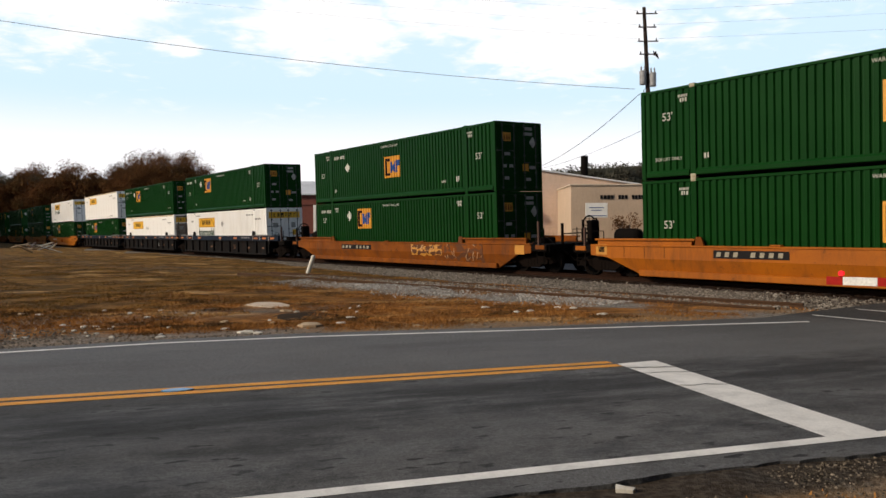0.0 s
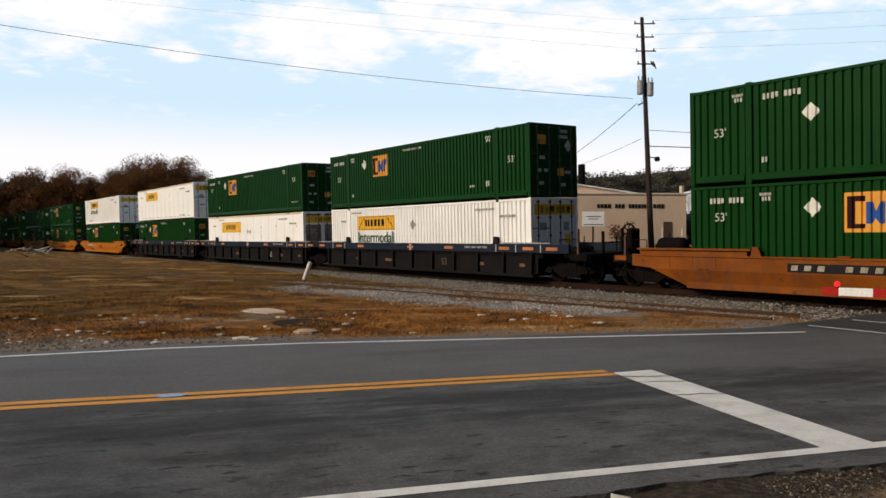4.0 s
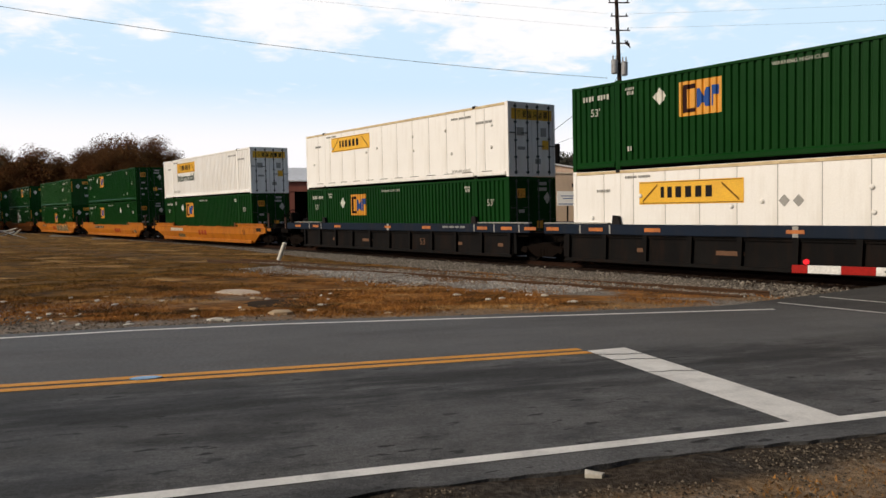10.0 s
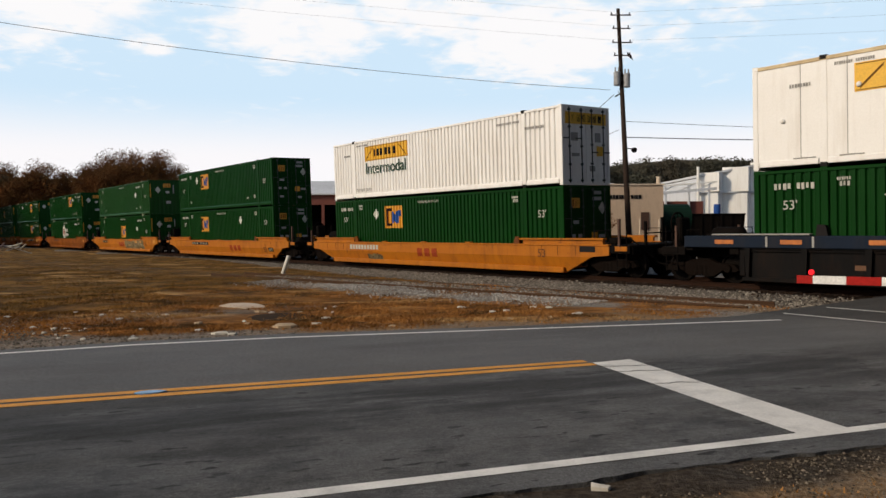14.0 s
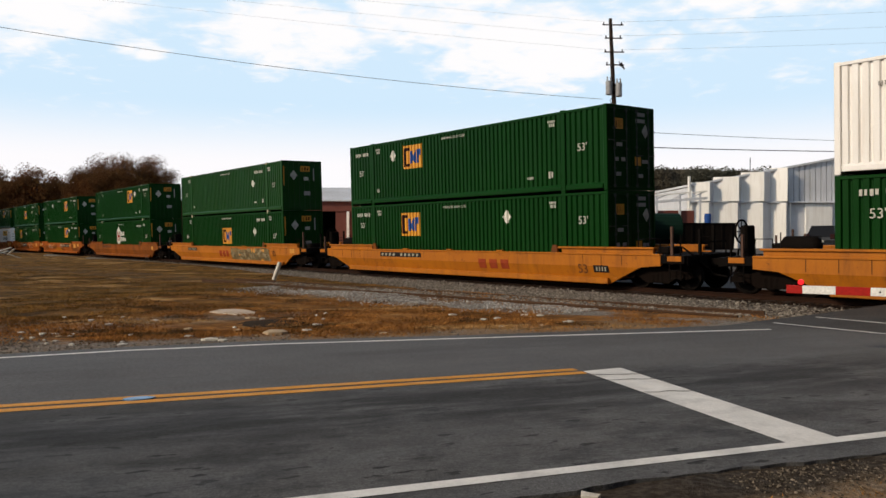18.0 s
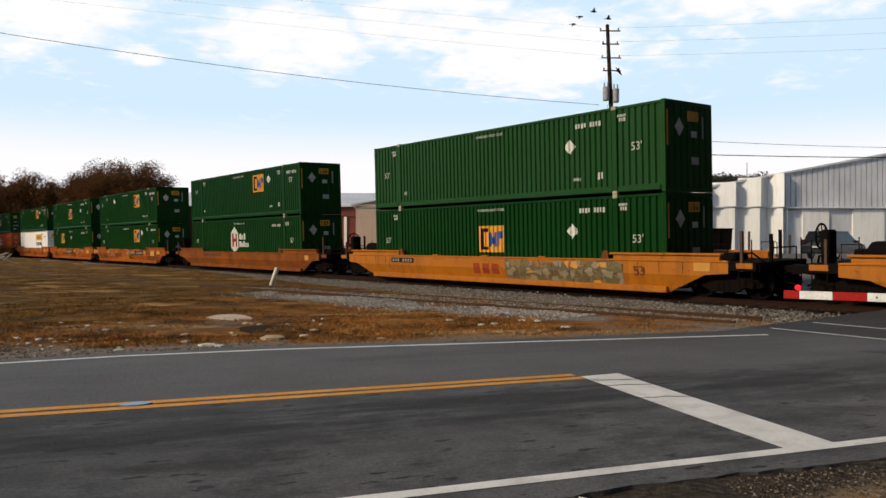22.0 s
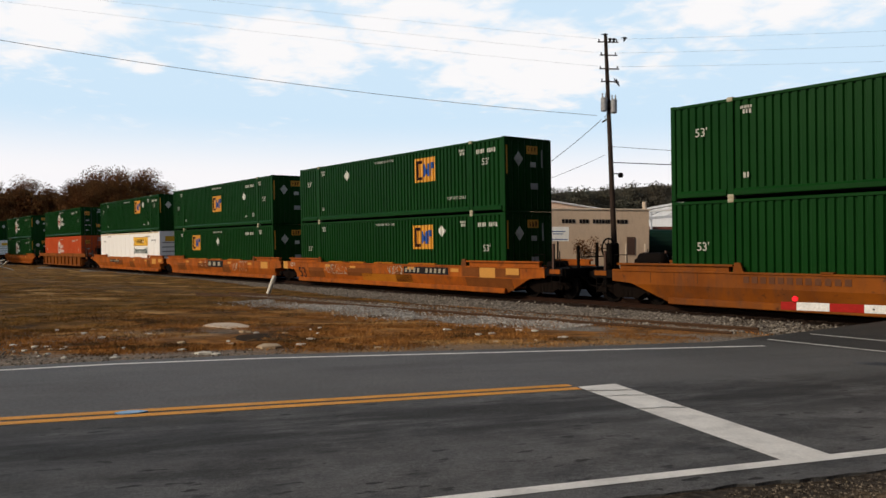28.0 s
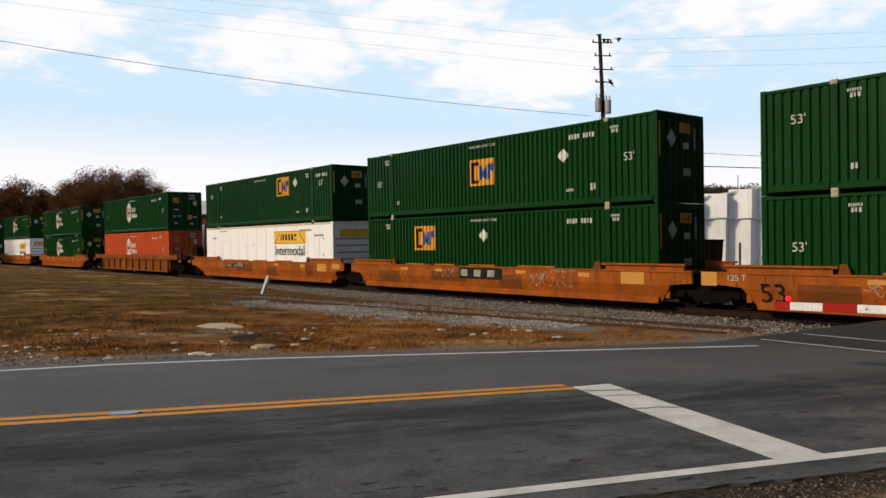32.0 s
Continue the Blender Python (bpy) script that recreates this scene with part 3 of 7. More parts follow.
def thing(name, label, category, group="", kind="", m=None):
    ob = new(name)
    ob.empty_display_size = 0.2
    if m:
        ob.matrix_basis = m
    return tagged(ob, label, category, group, kind)


# ---- the plan: the track runs past at an angle; a is metres up the line, d metres across it from the camera ----
PSI = radians(36.11)
ALONG, ACROSS = Vector((-math.sin(PSI), math.cos(PSI), 0)), Vector((math.cos(PSI), math.sin(PSI), 0))
LINE_D, LEAN = 21.66, 1.7
ROAD_U, ROAD_V = Vector((math.cos(radians(17.2)), math.sin(radians(17.2)), 0)), Vector((-math.sin(radians(17.2)), math.cos(radians(17.2)), 0))


def spot(a, d, z=0.0):
    return ALONG * a + ACROSS * d + Vector((0, 0, z))


# ---- ground ----
def strip(name, left, right, z, material, parent=None, label="", thick=0.0):
    """A sheet between two polylines of equal length."""
    s = Shape()
    n = len(left)
    vs = [(x, y, z) for x, y in left] + [(x, y, z) for x, y in right]
    s.add(vs, [(i, i + 1, n + i + 1, n + i) for i in range(n - 1)])
    if thick:
        s.add([(x, y, z - thick) for x, y in left] + [(x, y, z) for x, y in left], [(i, i + 1, n + i + 1, n + i) for i in range(n - 1)])
        s.add([(x, y, z - thick) for x, y in right] + [(x, y, z) for x, y in right], [(i, i + 1, n + i + 1, n + i) for i in range(n - 1)])
    return part(name, s, material, parent, label)


def along_road(u, v):
    p = ROAD_U * u + ROAD_V * v
    return p.x, p.y


# ground sheet: fine near the camera, coarse far off; sinks a little towards the field
def bed_reach(a):
    """How far the ballast spreads towards the camera."""
    return float(np.interp(a, (26, 48), (5.7, 2.9)))


def ground_z(x, y):
    p = Vector((x, y, 0))
    a, d = p.dot(ALONG), p.dot(ACROSS)
    v = p.dot(ROAD_V)
    k = min(1, max(0, (v - 12.2) / 4)) * min(1, max(0, (LINE_D - bed_reach(a) - d) / 3))
    near = 1.0 if -60 < x < 30 and -10 < y < 90 else 0.0
    bumps = 0.10 * noise.noise((x * 0.23, y * 0.23, 0)) + 0.04 * noise.noise((x * 0.9, y * 0.9, 3))
    low = min(1, max(0, (d - (LINE_D - bed_reach(a) - 0.7)) / 1.2))
    if v < 4.3:
        return -0.010 + near * 0.014 * noise.noise((x * 1.7, y * 1.7, 6))
    return -0.06 + near * k * bumps - 0.05 * k - 0.3 * low


def make_ground():
    xs = sorted(set([-2500, -1200, -600, -300, -150, -90] + list(np.arange(-60, 30.1, 0.6)) + [45, 70, 120, 250, 500, 1200, 2500]))
    ys = sorted(set([-2500, -1000, -300, -100, -40, -10] + list(np.arange(-4, 66.1, 0.6)) + [75, 90, 120, 200, 400, 900, 2500]))
    s = Shape()
    vs = [(float(x), float(y), ground_z(x, y)) for y in ys for x in xs]
    w = len(xs)
    s.add(vs, [(j * w + i, j * w + i + 1, (j + 1) * w + i + 1, (j + 1) * w + i) for j in range(len(ys) - 1) for i in range(w - 1)])
    ob = part("ground", s, GROUND_MAT, smooth=True)
    tagged(ob, "dry brown grass field with bare dirt and scattered gravel", "ground", kind="structure")


make_ground()

NEAR_V, YELLOW_V = 4.55, 7.95
far_line = [(-40, -1.5), (-12, 7.55), (-5.81, 10.02), (-4, 10.82), (-2.0, 11.42), (1.94, 12.18), (6.2, 12.97)]
asphalt_far = [(-40, -1.1), (-12, 7.95), (-5.9, 10.42), (-4.1, 11.22), (-2.1, 11.84), (1.9, 12.62), (5.6, 13.6), (8.4, 15.6), (15.8, 21.3), (29, 30)]
near_u = [-40, -12] + [-4 + 0.12 * i for i in range(110)] + [14, 36]
asphalt_near = [along_road(u, NEAR_V - 0.36 + 0.07 * noise.noise((u * 1.9, 0.3, 0)) + 0.05 * noise.noise((u * 5.1, 0.9, 0))) for u in near_u]
far_x = np.interp(np.linspace(0, 1, len(near_u)), np.linspace(0, 1, len(asphalt_far)), [p[0] for p in asphalt_far])
asphalt_far_fine = [(float(x), float(np.interp(x, [p[0] for p in asphalt_far], [p[1] for p in asphalt_far])) + (0.08 * noise.noise((x * 1.7, 4.1, 0)) if -12 < x < 6 else 0)) for x in far_x]
road = strip("road", asphalt_near, asphalt_far_fine, 0.0, ASPHALT, thick=0.08)
tagged(road, "worn grey asphalt two-lane road with dark tyre-stained lanes", "road", kind="structure")


def paint_line(name, pts, width, material, label):
    left, right = [], []
    for i, p in enumerate(pts):
        q0, q1 = pts[max(0, i - 1)], pts[min(len(pts) - 1, i + 1)]
        d = (Vector((*q1, 0)) - Vector((*q0, 0))).normalized()
        nx, ny = -d.y * width / 2, d.x * width / 2
        left.append((p[0] + nx, p[1] + ny))
        right.append((p[0] - nx, p[1] - ny))
    ob = strip(name, left, right, 0.005, material, road, label)
    return ob


paint_line("edge_line", [along_road(u, NEAR_V) for u in (-30, -10, 0, 5, 10, 30)], 0.13, LINE_WHITE, "white painted edge line")
paint_line("edge_line", far_line, 0.11, LINE_WHITE, "faded white painted edge line")
for k in (-0.11, 0.11):
    paint_line("centre_line", [along_road(u, YELLOW_V + k) for u in (-40, -10, 4.55)], 0.145, LINE_YELLOW, "double yellow centre line")
stop = Shape()
corners = [(2.02, 8.92), (2.53, 9.14), (3.34, 5.81), (2.86, 5.70)]
stop.add([(x, y, 0.006) for x, y in corners], [(0, 3, 2, 1)])
part("stop_line", stop, LINE_WHITE, road, "broad white painted stop line")

# ---- the train ----
W2, BOX_L, BOX_H = 1.295, 16.154, 2.885
POST_X = 6.096


def fold_line(x0, x1, y, depth, pitch):
    """The (x, y) line of a folded sheet: broad crests at y, narrow grooves behind them."""
    n = max(1, round((x1 - x0) / pitch))
    p = (x1 - x0) / n
    line = []
    for i in range(n):
        b = x0 + i * p
        line += [(b, y + depth), (b + 0.17 * p, y + depth), (b + 0.30 * p, y), (b + 0.87 * p, y)]
    return line + [(x1, y + depth)]


def corrugated(x0, x1, z0, z1, y, depth, pitch):
    """A folded sheet between x0 and x1, facing -y, with its crests at y."""
    prof = fold_line(x0, x1, y, depth, pitch)
    k = len(prof)
    s = Shape()
    s.add([(x, yy, z) for z in (z0, z1) for x, yy in prof], [(i, i + 1, k + i + 1, k + i) for i in range(k - 1)])
    return s


CREST_Y, FOLD_DEPTH, FOLD_PITCH = -W2 + 0.022, 0.058, 0.235
SECTIONS = ((-BOX_L / 2 + 0.12, -POST_X - 0.1), (-POST_X + 0.1, POST_X - 0.1), (POST_X + 0.1, BOX_L / 2 - 0.12))
SIDE_LINE = [q for x0, x1 in SECTIONS for q in [(x0 - 0.001, -W2)] + fold_line(x0, x1, CREST_Y, FOLD_DEPTH, FOLD_PITCH) + [(x1 + 0.001, -W2)]]
SIDE_X, SIDE_D = [q[0] for q in SIDE_LINE], [q[1] for q in SIDE_LINE]
FOLDED = [True]


def draped(parent, name, lo, hi, material, label="", out=0.004):
    """Paint on a container's side between two lines of (x, z) points; it follows the folds of the sheet."""
    x0, x1 = lo[0][0], lo[-1][0]
    xs = sorted({x0, x1} | {q[0] for q in lo + hi} | ({x for x in SIDE_X if x0 < x < x1} if FOLDED[0] else set()))
    s = Shape()
    for x in xs:
        y = (float(np.interp(x, SIDE_X, SIDE_D)) if FOLDED[0] else -W2 + 0.006) - out
        s.v.append((x, y, float(np.interp(x, [q[0] for q in lo], [q[1] for q in lo]))))
        s.v.append((x, y, float(np.interp(x, [q[0] for q in hi], [q[1] for q in hi]))))
    s.f = [(2 * i, 2 * i + 2, 2 * i + 3, 2 * i + 1) for i in range(len(xs) - 1)]
    return part(name, s, material, parent, label)


def draped_box(parent, name, x0, x1, z0, z1, material, label="", out=0.004):
    return draped(parent, name, [(x0, z0), (x1, z0)], [(x0, z1), (x1, z1)], material, label, out)


def flip(me, name):
    """The mesh turned half round about z."""
    c = me.copy()
    c.name = name
    c.transform(pose(0, 0, 0, 0, 0, 180))
    return c


def container(paint, side, end, label, marks=(), group="containers on the train"):
    """A 53-foot box, base at z = 0: side "fold" or "plate"; end "doors" or "wall" at +x, the other kind at -x."""
    name = paint.name
    root = thing("shipping_container", label, "container", group)
    if "stained" in label:
        root["stained"] = 1

    FOLDED[0] = side == "fold"

    def side_mesh():
        s = Shape()
        for x0, x1 in SECTIONS:
            t = corrugated(x0, x1, 0.2, BOX_H - 0.1, CREST_Y, FOLD_DEPTH, FOLD_PITCH)
            s.add(t.v, t.f)
        return s.mesh("side_panel", paint)

    if side == "fold":
        near = shared((name, side, "side"), side_mesh)
        part("side_panel", near, paint, root)
        part("side_panel", shared((name, side, "side2"), lambda: flip(near, "side_panel")), paint, root)
    else:
        sheet = shared((name, "sheet"), lambda: Shape().box(-0.602, 0.602, -0.02, 0.02, 0.2, BOX_H - 0.08, 0.008).mesh("side_panel", paint))
        strip_ = shared((name, "seam"), lambda: Shape().box(-0.02, 0.02, -0.004, 0.02, 0.2, BOX_H - 0.1).mesh("seam_strip", GREY_MARK if paint is WHITE else paint))
        for sy in (-1, 1):
            for i in range(13):
                x = -7.32 + i * 1.22
                part("side_panel", sheet, paint, root, m=pose(x, sy * (W2 - 0.032), 0, 0, 0, 0 if sy < 0 else 180))
                if i and sy < 0:
                    part("seam_strip", strip_, paint, root, m=pose(x - 0.61, -W2 + 0.022, 0))

        part("grimy_top_strip", shared((name, "grime"), lambda: Shape().box(-BOX_L / 2 + 0.17, BOX_L / 2 - 0.17, -W2 - 0.01, -W2 + 0.02, BOX_H - 0.125, BOX_H - 0.03, 0.006).mesh("grimy_top_strip", TOP_STRIP)), TOP_STRIP, root, "yellowed grimy top edge")
        dome = shared((name, "dome"), lambda: Shape().lathe([(0.0, -0.045), (0.035, -0.042), (0.06, -0.025), (0.07, 0.0)], "y", 12).mesh("vent_dome", paint))
        for x, z in ((-5.2, 2.0), (-2.0, 1.62), (-1.05, 1.75), (1.85, 2.05), (1.9, 1.42), (4.2, 2.1), (4.6, 1.1), (7.15, 2.05), (7.1, 1.2), (-7.2, 1.3)):
            part("vent_dome", dome, paint, root, m=pose(x, -W2 - 0.01, z))

    def frame_mesh():
        n = 40
        prof = []
        for i in range(n):
            x = -BOX_L / 2 + 0.1 + i * (BOX_L - 0.2) / n
            w = (BOX_L - 0.2) / n
            prof += [(x, BOX_H - 0.045), (x + 0.45 * w, BOX_H - 0.045), (x + 0.55 * w, BOX_H - 0.03), (x + 0.95 * w, BOX_H - 0.03)]
        prof += [(BOX_L / 2 - 0.1, BOX_H - 0.045), (BOX_L / 2 - 0.1, BOX_H - 0.09), (-BOX_L / 2 + 0.1, BOX_H - 0.09)]
        return Shape().prism(prof, -W2 + 0.03, W2 - 0.03).mesh("roof_panel", paint)

    part("roof_panel", shared((name, "roof"), frame_mesh), paint, root)
    part("underframe", shared(("under",), lambda: Shape().box(-BOX_L / 2 + 0.1, BOX_L / 2 - 0.1, -W2 + 0.05, W2 - 0.05, 0.05, 0.14).mesh("underframe", SOOT_SHADE)), SOOT_SHADE, root)

    def rail_mesh(key):
        s = Shape()
        if key == "top_rail":
            s.box(-BOX_L / 2 + 0.05, BOX_L / 2 - 0.05, -W2 - 0.006, -W2 + 0.07, BOX_H - 0.11, BOX_H - 0.02, 0.012)
        else:
            # a pressed channel in three lengths; its upper face slopes out from the sheet
            for x0, x1 in ((-BOX_L / 2 + 0.2, -POST_X - 0.14), (-POST_X + 0.1, POST_X - 0.1), (POST_X + 0.14, BOX_L / 2 - 0.2)):
                y0, y1 = -W2 - 0.012, -W2 + 0.085
                ring = [(y1, 0.08), (y0 + 0.012, 0.08), (y0, 0.095), (y0, 0.215), (y0 + 0.05, 0.285), (y1, 0.295)]
                n = len(ring)
                s.add([(x, y, z) for x in (x0, x1) for y, z in ring], [(i, (i + 1) % n, n + (i + 1) % n, n + i) for i in range(n)] + [tuple(range(n)), tuple(range(2 * n - 1, n - 1, -1))])
            s.box(-BOX_L / 2 + 0.05, BOX_L / 2 - 0.05, -W2 + 0.04, -W2 + 0.1, 0.09, 0.22)
        return s.mesh("side_rail", paint)

    for key in ("bottom_rail", "top_rail"):
        r = shared((name, key), lambda key=key: rail_mesh(key))
        part(key, r, paint, root)
        part(key, shared((name, key, 2), lambda r=r, key=key: flip(r, key)), paint, root)

    def post_mesh(w, lift):
        s = Shape()
        s.box(-w / 2, w / 2, -0.045, 0.06, 0.0, BOX_H + lift, 0.014)
        return s.mesh("post", paint)

    corner = shared((name, "corner"), lambda: post_mesh(0.16, 0.0))
    lift = shared((name, "lift"), lambda: post_mesh(0.2, 0.012))
    tone = BLACK_MARK if paint is WHITE else (PALE_CAST if end == "wall" and paint is not RED else paint)
    cast = shared((tone.name, "cast"), lambda: Shape().box(-0.1, 0.1, -0.062, 0.1, 0, 0.13, 0.015).box(-0.03, 0.03, -0.066, -0.05, 0.045, 0.095).mesh("corner_casting", tone))
    for sx in (-1, 1):
        for sy in (-1, 1):
            turn = 0 if sy < 0 else 180
            part("corner_post", corner, paint, root, m=pose(sx * (BOX_L / 2 - 0.08), sy * (W2 - 0.045), 0, 0, 0, turn))
            part("lift_post", lift, paint, root, m=pose(sx * POST_X, sy * (W2 - 0.045), 0, 0, 0, turn))
            part("corner_casting", cast, paint, root, m=pose(sx * POST_X, sy * (W2 - 0.05), BOX_H - 0.115, 0, 0, turn))
            part("corner_casting", cast, paint, root, m=pose(sx * POST_X, sy * (W2 - 0.05), -0.01, 0, 0, turn))

    def wall_mesh():
        s = corrugated(-W2 + 0.1, W2 - 0.1, 0.05, BOX_H - 0.05, -0.03, 0.03, 0.36)
        me = s.mesh("end_wall", paint)
        me.transform(pose(BOX_L / 2 - 0.03, 0, 0, 0, 0, 90))
        return me

    wall = shared((name, "wall"), wall_mesh)
    wall2 = shared((name, "wall2"), lambda: flip(wall, "end_wall"))

    def door_mesh():
        s = Shape()
        s.box(BOX_L / 2 - 0.07, BOX_L / 2 - 0.02, 0.012, W2 - 0.13, 0.12, BOX_H - 0.12, 0.008)
        return s.mesh("door", paint)

    def press_mesh(z):
        return Shape().box(BOX_L / 2 - 0.022, BOX_L / 2 - 0.006, 0.08, W2 - 0.2, z, z + 0.3, 0.006).mesh("pressed_panel", paint)

    def rod_mesh():
        s = Shape()
        s.rod((BOX_L / 2 + 0.02, 0, 0.08), (BOX_L / 2 + 0.02, 0, BOX_H - 0.08), 0.022)
        for z in (0.14, 0.75, 1.45, 2.1, BOX_H - 0.2):
            s.box(BOX_L / 2 - 0.02, BOX_L / 2 + 0.045, -0.05, 0.05, z, z + 0.07)
        s.box(BOX_L / 2 + 0.02, BOX_L / 2 + 0.05, 0, 0.32, 1.18, 1.22)
        return s.mesh("lock_rod", DULL_ROD)

    door = shared((name, "door"), door_mesh)
    rod = shared((name, "rod"), rod_mesh)
    flipped = 0 if end == "doors" else 180
    part("end_wall", wall2 if end == "doors" else wall, paint, root)
    for key, z0 in (("end_header", BOX_H - 0.12), ("end_sill", 0.0)):
        bar = shared((name, key), lambda key=key, z0=z0: Shape().box(BOX_L / 2 - 0.14, BOX_L / 2, -W2 + 0.1, W2 - 0.1, z0, z0 + 0.12, 0.01).mesh(key, paint))
        part(key, bar, paint, root)
        part(key, bar, paint, root, m=pose(0, 0, 0, 0, 0, 180))
    for k in (0, 1):
        # the second leaf is the first, mirrored by a half turn about x at mid height
        mm = pose(0, 0, 0, 0, 0, flipped) @ (pose(0, 0, BOX_H, 180) if k else Matrix())
        leaf = part("door", door, paint, root, m=mm)
        for y in (0.28, 0.92):
            part("lock_rod", rod, paint, leaf, m=pose(0, y, 0))
        for z in (0.35, 0.9, 1.45, 2.0):
            part("pressed_panel", shared((name, "press", z), lambda z=z: press_mesh(z)), paint, leaf)
    y = -W2 - 0.004
    for kind, x, z, *rest in marks:
        MARKS[kind](root, x, y, z, *rest)
    end_marks(root, paint, end)
    return root


def on_end(ob, y, z):
    """Turns a mark made in the x-z plane onto the +x end."""
    ob.matrix_basis = pose(BOX_L / 2 + 0.004, y, z, 0, 0, 90)
    return ob


def end_marks(root, paint, end):
    def tile(name, y, z, w, h, material, label=""):
        return on_end(plate(root, name, -w / 2, w / 2, 0, -h / 2, h / 2, material, label), y, z)

    def dia(y, z, s, material):
        sh = Shape().prism([(-s, 0), (0, -s * 1.2), (s, 0), (0, s * 1.2)], -0.006, 0.006)
        return on_end(part("diamond_placard", sh, material, root), y, z)

    if paint is WHITE:
        # panels laid over the doors: brown tone and end shade together
        if end == "doors" and root.get("stained"):
            for y in (-0.62, 0.62):
                for z, h in ((1.15, 1.9), (2.7, 0.12)):
                    tile("stained_panel", y, z, 1.0, h, BROWN_SHADED_DOOR, "brown door panel with the end's shade in its colour")
        if end == "doors":
            tile("logo_panel", -0.01, 2.42, 2.2, 0.42, YELLOW_MARK, "yellow company panel across the doors")
            for i, w in enumerate((0.16, 0.2, 0.24, 0.24, 0.24, 0.24)):
                tile("logo_block", -0.72 + i * 0.29, 2.42, w * 0.8, 0.26, BLACK_MARK)
            for y, z, w, h, m_ in ((-0.65, 1.75, 0.36, 0.3, GREY_MARK), (0.62, 1.75, 0.3, 0.34, GREY_MARK), (0.72, 1.25, 0.34, 0.36, YELLOW_MARK), (-0.6, 1.1, 0.4, 0.12, GREY_MARK), (0.3, 0.6, 0.3, 0.2, GREY_MARK)):
                tile("marking_bar", y, z, w, h, m_)
        else:
            tile("logo_panel", 0.1, 2.3, 1.9, 0.4, YELLOW_MARK, "yellow company panel on the end wall")
            for z in (0.6, 0.95, 1.3, 1.65, 2.0):
                tile("rail_strip", 0.0, z, 2.2, 0.08, GREY_MARK)
    elif end == "doors":
        tile("logo_panel", -0.68, 2.25, 0.46, 0.36, ORANGE_MARK, "small orange company panel")
        for y in (-0.8, -0.66, -0.54):
            tile("logo_block", y, 2.25, 0.08, 0.24, RED_MARK)
        dia(0.78, 2.05, 0.2, CREAM_MARK)
        tile("placard", 0.35, 1.0, 0.32, 0.3, ORANGE_MARK, "orange warning placard")
        for y, z, w in ((0.75, 1.0, 0.36), (0.5, 2.4, 0.5), (0.55, 2.62, 0.4), (-0.65, 1.55, 0.3), (-0.8, 1.05, 0.2), (-0.45, 1.05, 0.2), (-0.7, 0.55, 0.25), (0.5, 0.5, 0.25)):
            tile("marking_bar", y, z, w, 0.13, GREY_MARK)
    else:
        dia(-0.55, 2.05, 0.24, CREAM_MARK)
        tile("logo_panel", 0.2, 2.42, 0.6, 0.32, ORANGE_MARK, "small orange company panel")
        for y in (0.02, 0.2, 0.36):
            tile("logo_block", y, 2.42, 0.1, 0.22, RED_MARK)
        tile("marking_bar", 0.25, 1.85, 0.3, 0.2, CREAM_MARK)
        tile("marking_bar", 0.75, 2.1, 0.07, 0.7, GREY_MARK)
        tile("marking_bar", 0.3, 1.0, 0.4, 0.24, GREY_MARK)
        tile("edge_strip", -1.18, 2.0, 0.06, 1.1, ORANGE_MARK, "orange reflective strip")


def plate(parent, name, x0, x1, y, z0, z1, material, label="", t=0.006):
    return part(name, Shape().box(x0, x1, y - t, y + 0.006, z0, z1), material, parent, label)


def mark_emp(root, x, y, z):
    """Orange square with a dark bracket and blue blocks, 1.45 by 1.04 m, painted over the folds."""
    base = draped_box(root, "logo_panel", x - 0.72, x + 0.72, z - 0.52, z + 0.52, ORANGE_MARK, "orange square company panel")

    def block(x0, x1, z0, z1, material):
        draped_box(base, "logo_block", x + x0, x + x1, z + z0, z + z1, material, "", 0.009)

    for x0, x1, z0, z1 in ((-0.62, -0.44, -0.42, 0.42), (-0.44, -0.16, -0.42, -0.3), (-0.44, -0.16, 0.28, 0.42)):
        block(x0, x1, z0, z1, RED_MARK)
    draped(base, "logo_block", [(x - 0.14, z - 0.3), (x - 0.02, z - 0.3), (x + 0.08, z - 0.16), (x + 0.2, z - 0.3), (x + 0.32, z - 0.3)],
           [(x - 0.1, z + 0.26), (x, z + 0.26), (x + 0.1, z + 0.02), (x + 0.22, z + 0.26), (x + 0.3, z + 0.26)], BLUE_MARK, "", 0.009)
    block(0.36, 0.45, -0.3, 0.3, BLUE_MARK)
    block(0.45, 0.64, 0.02, 0.3, BLUE_MARK)


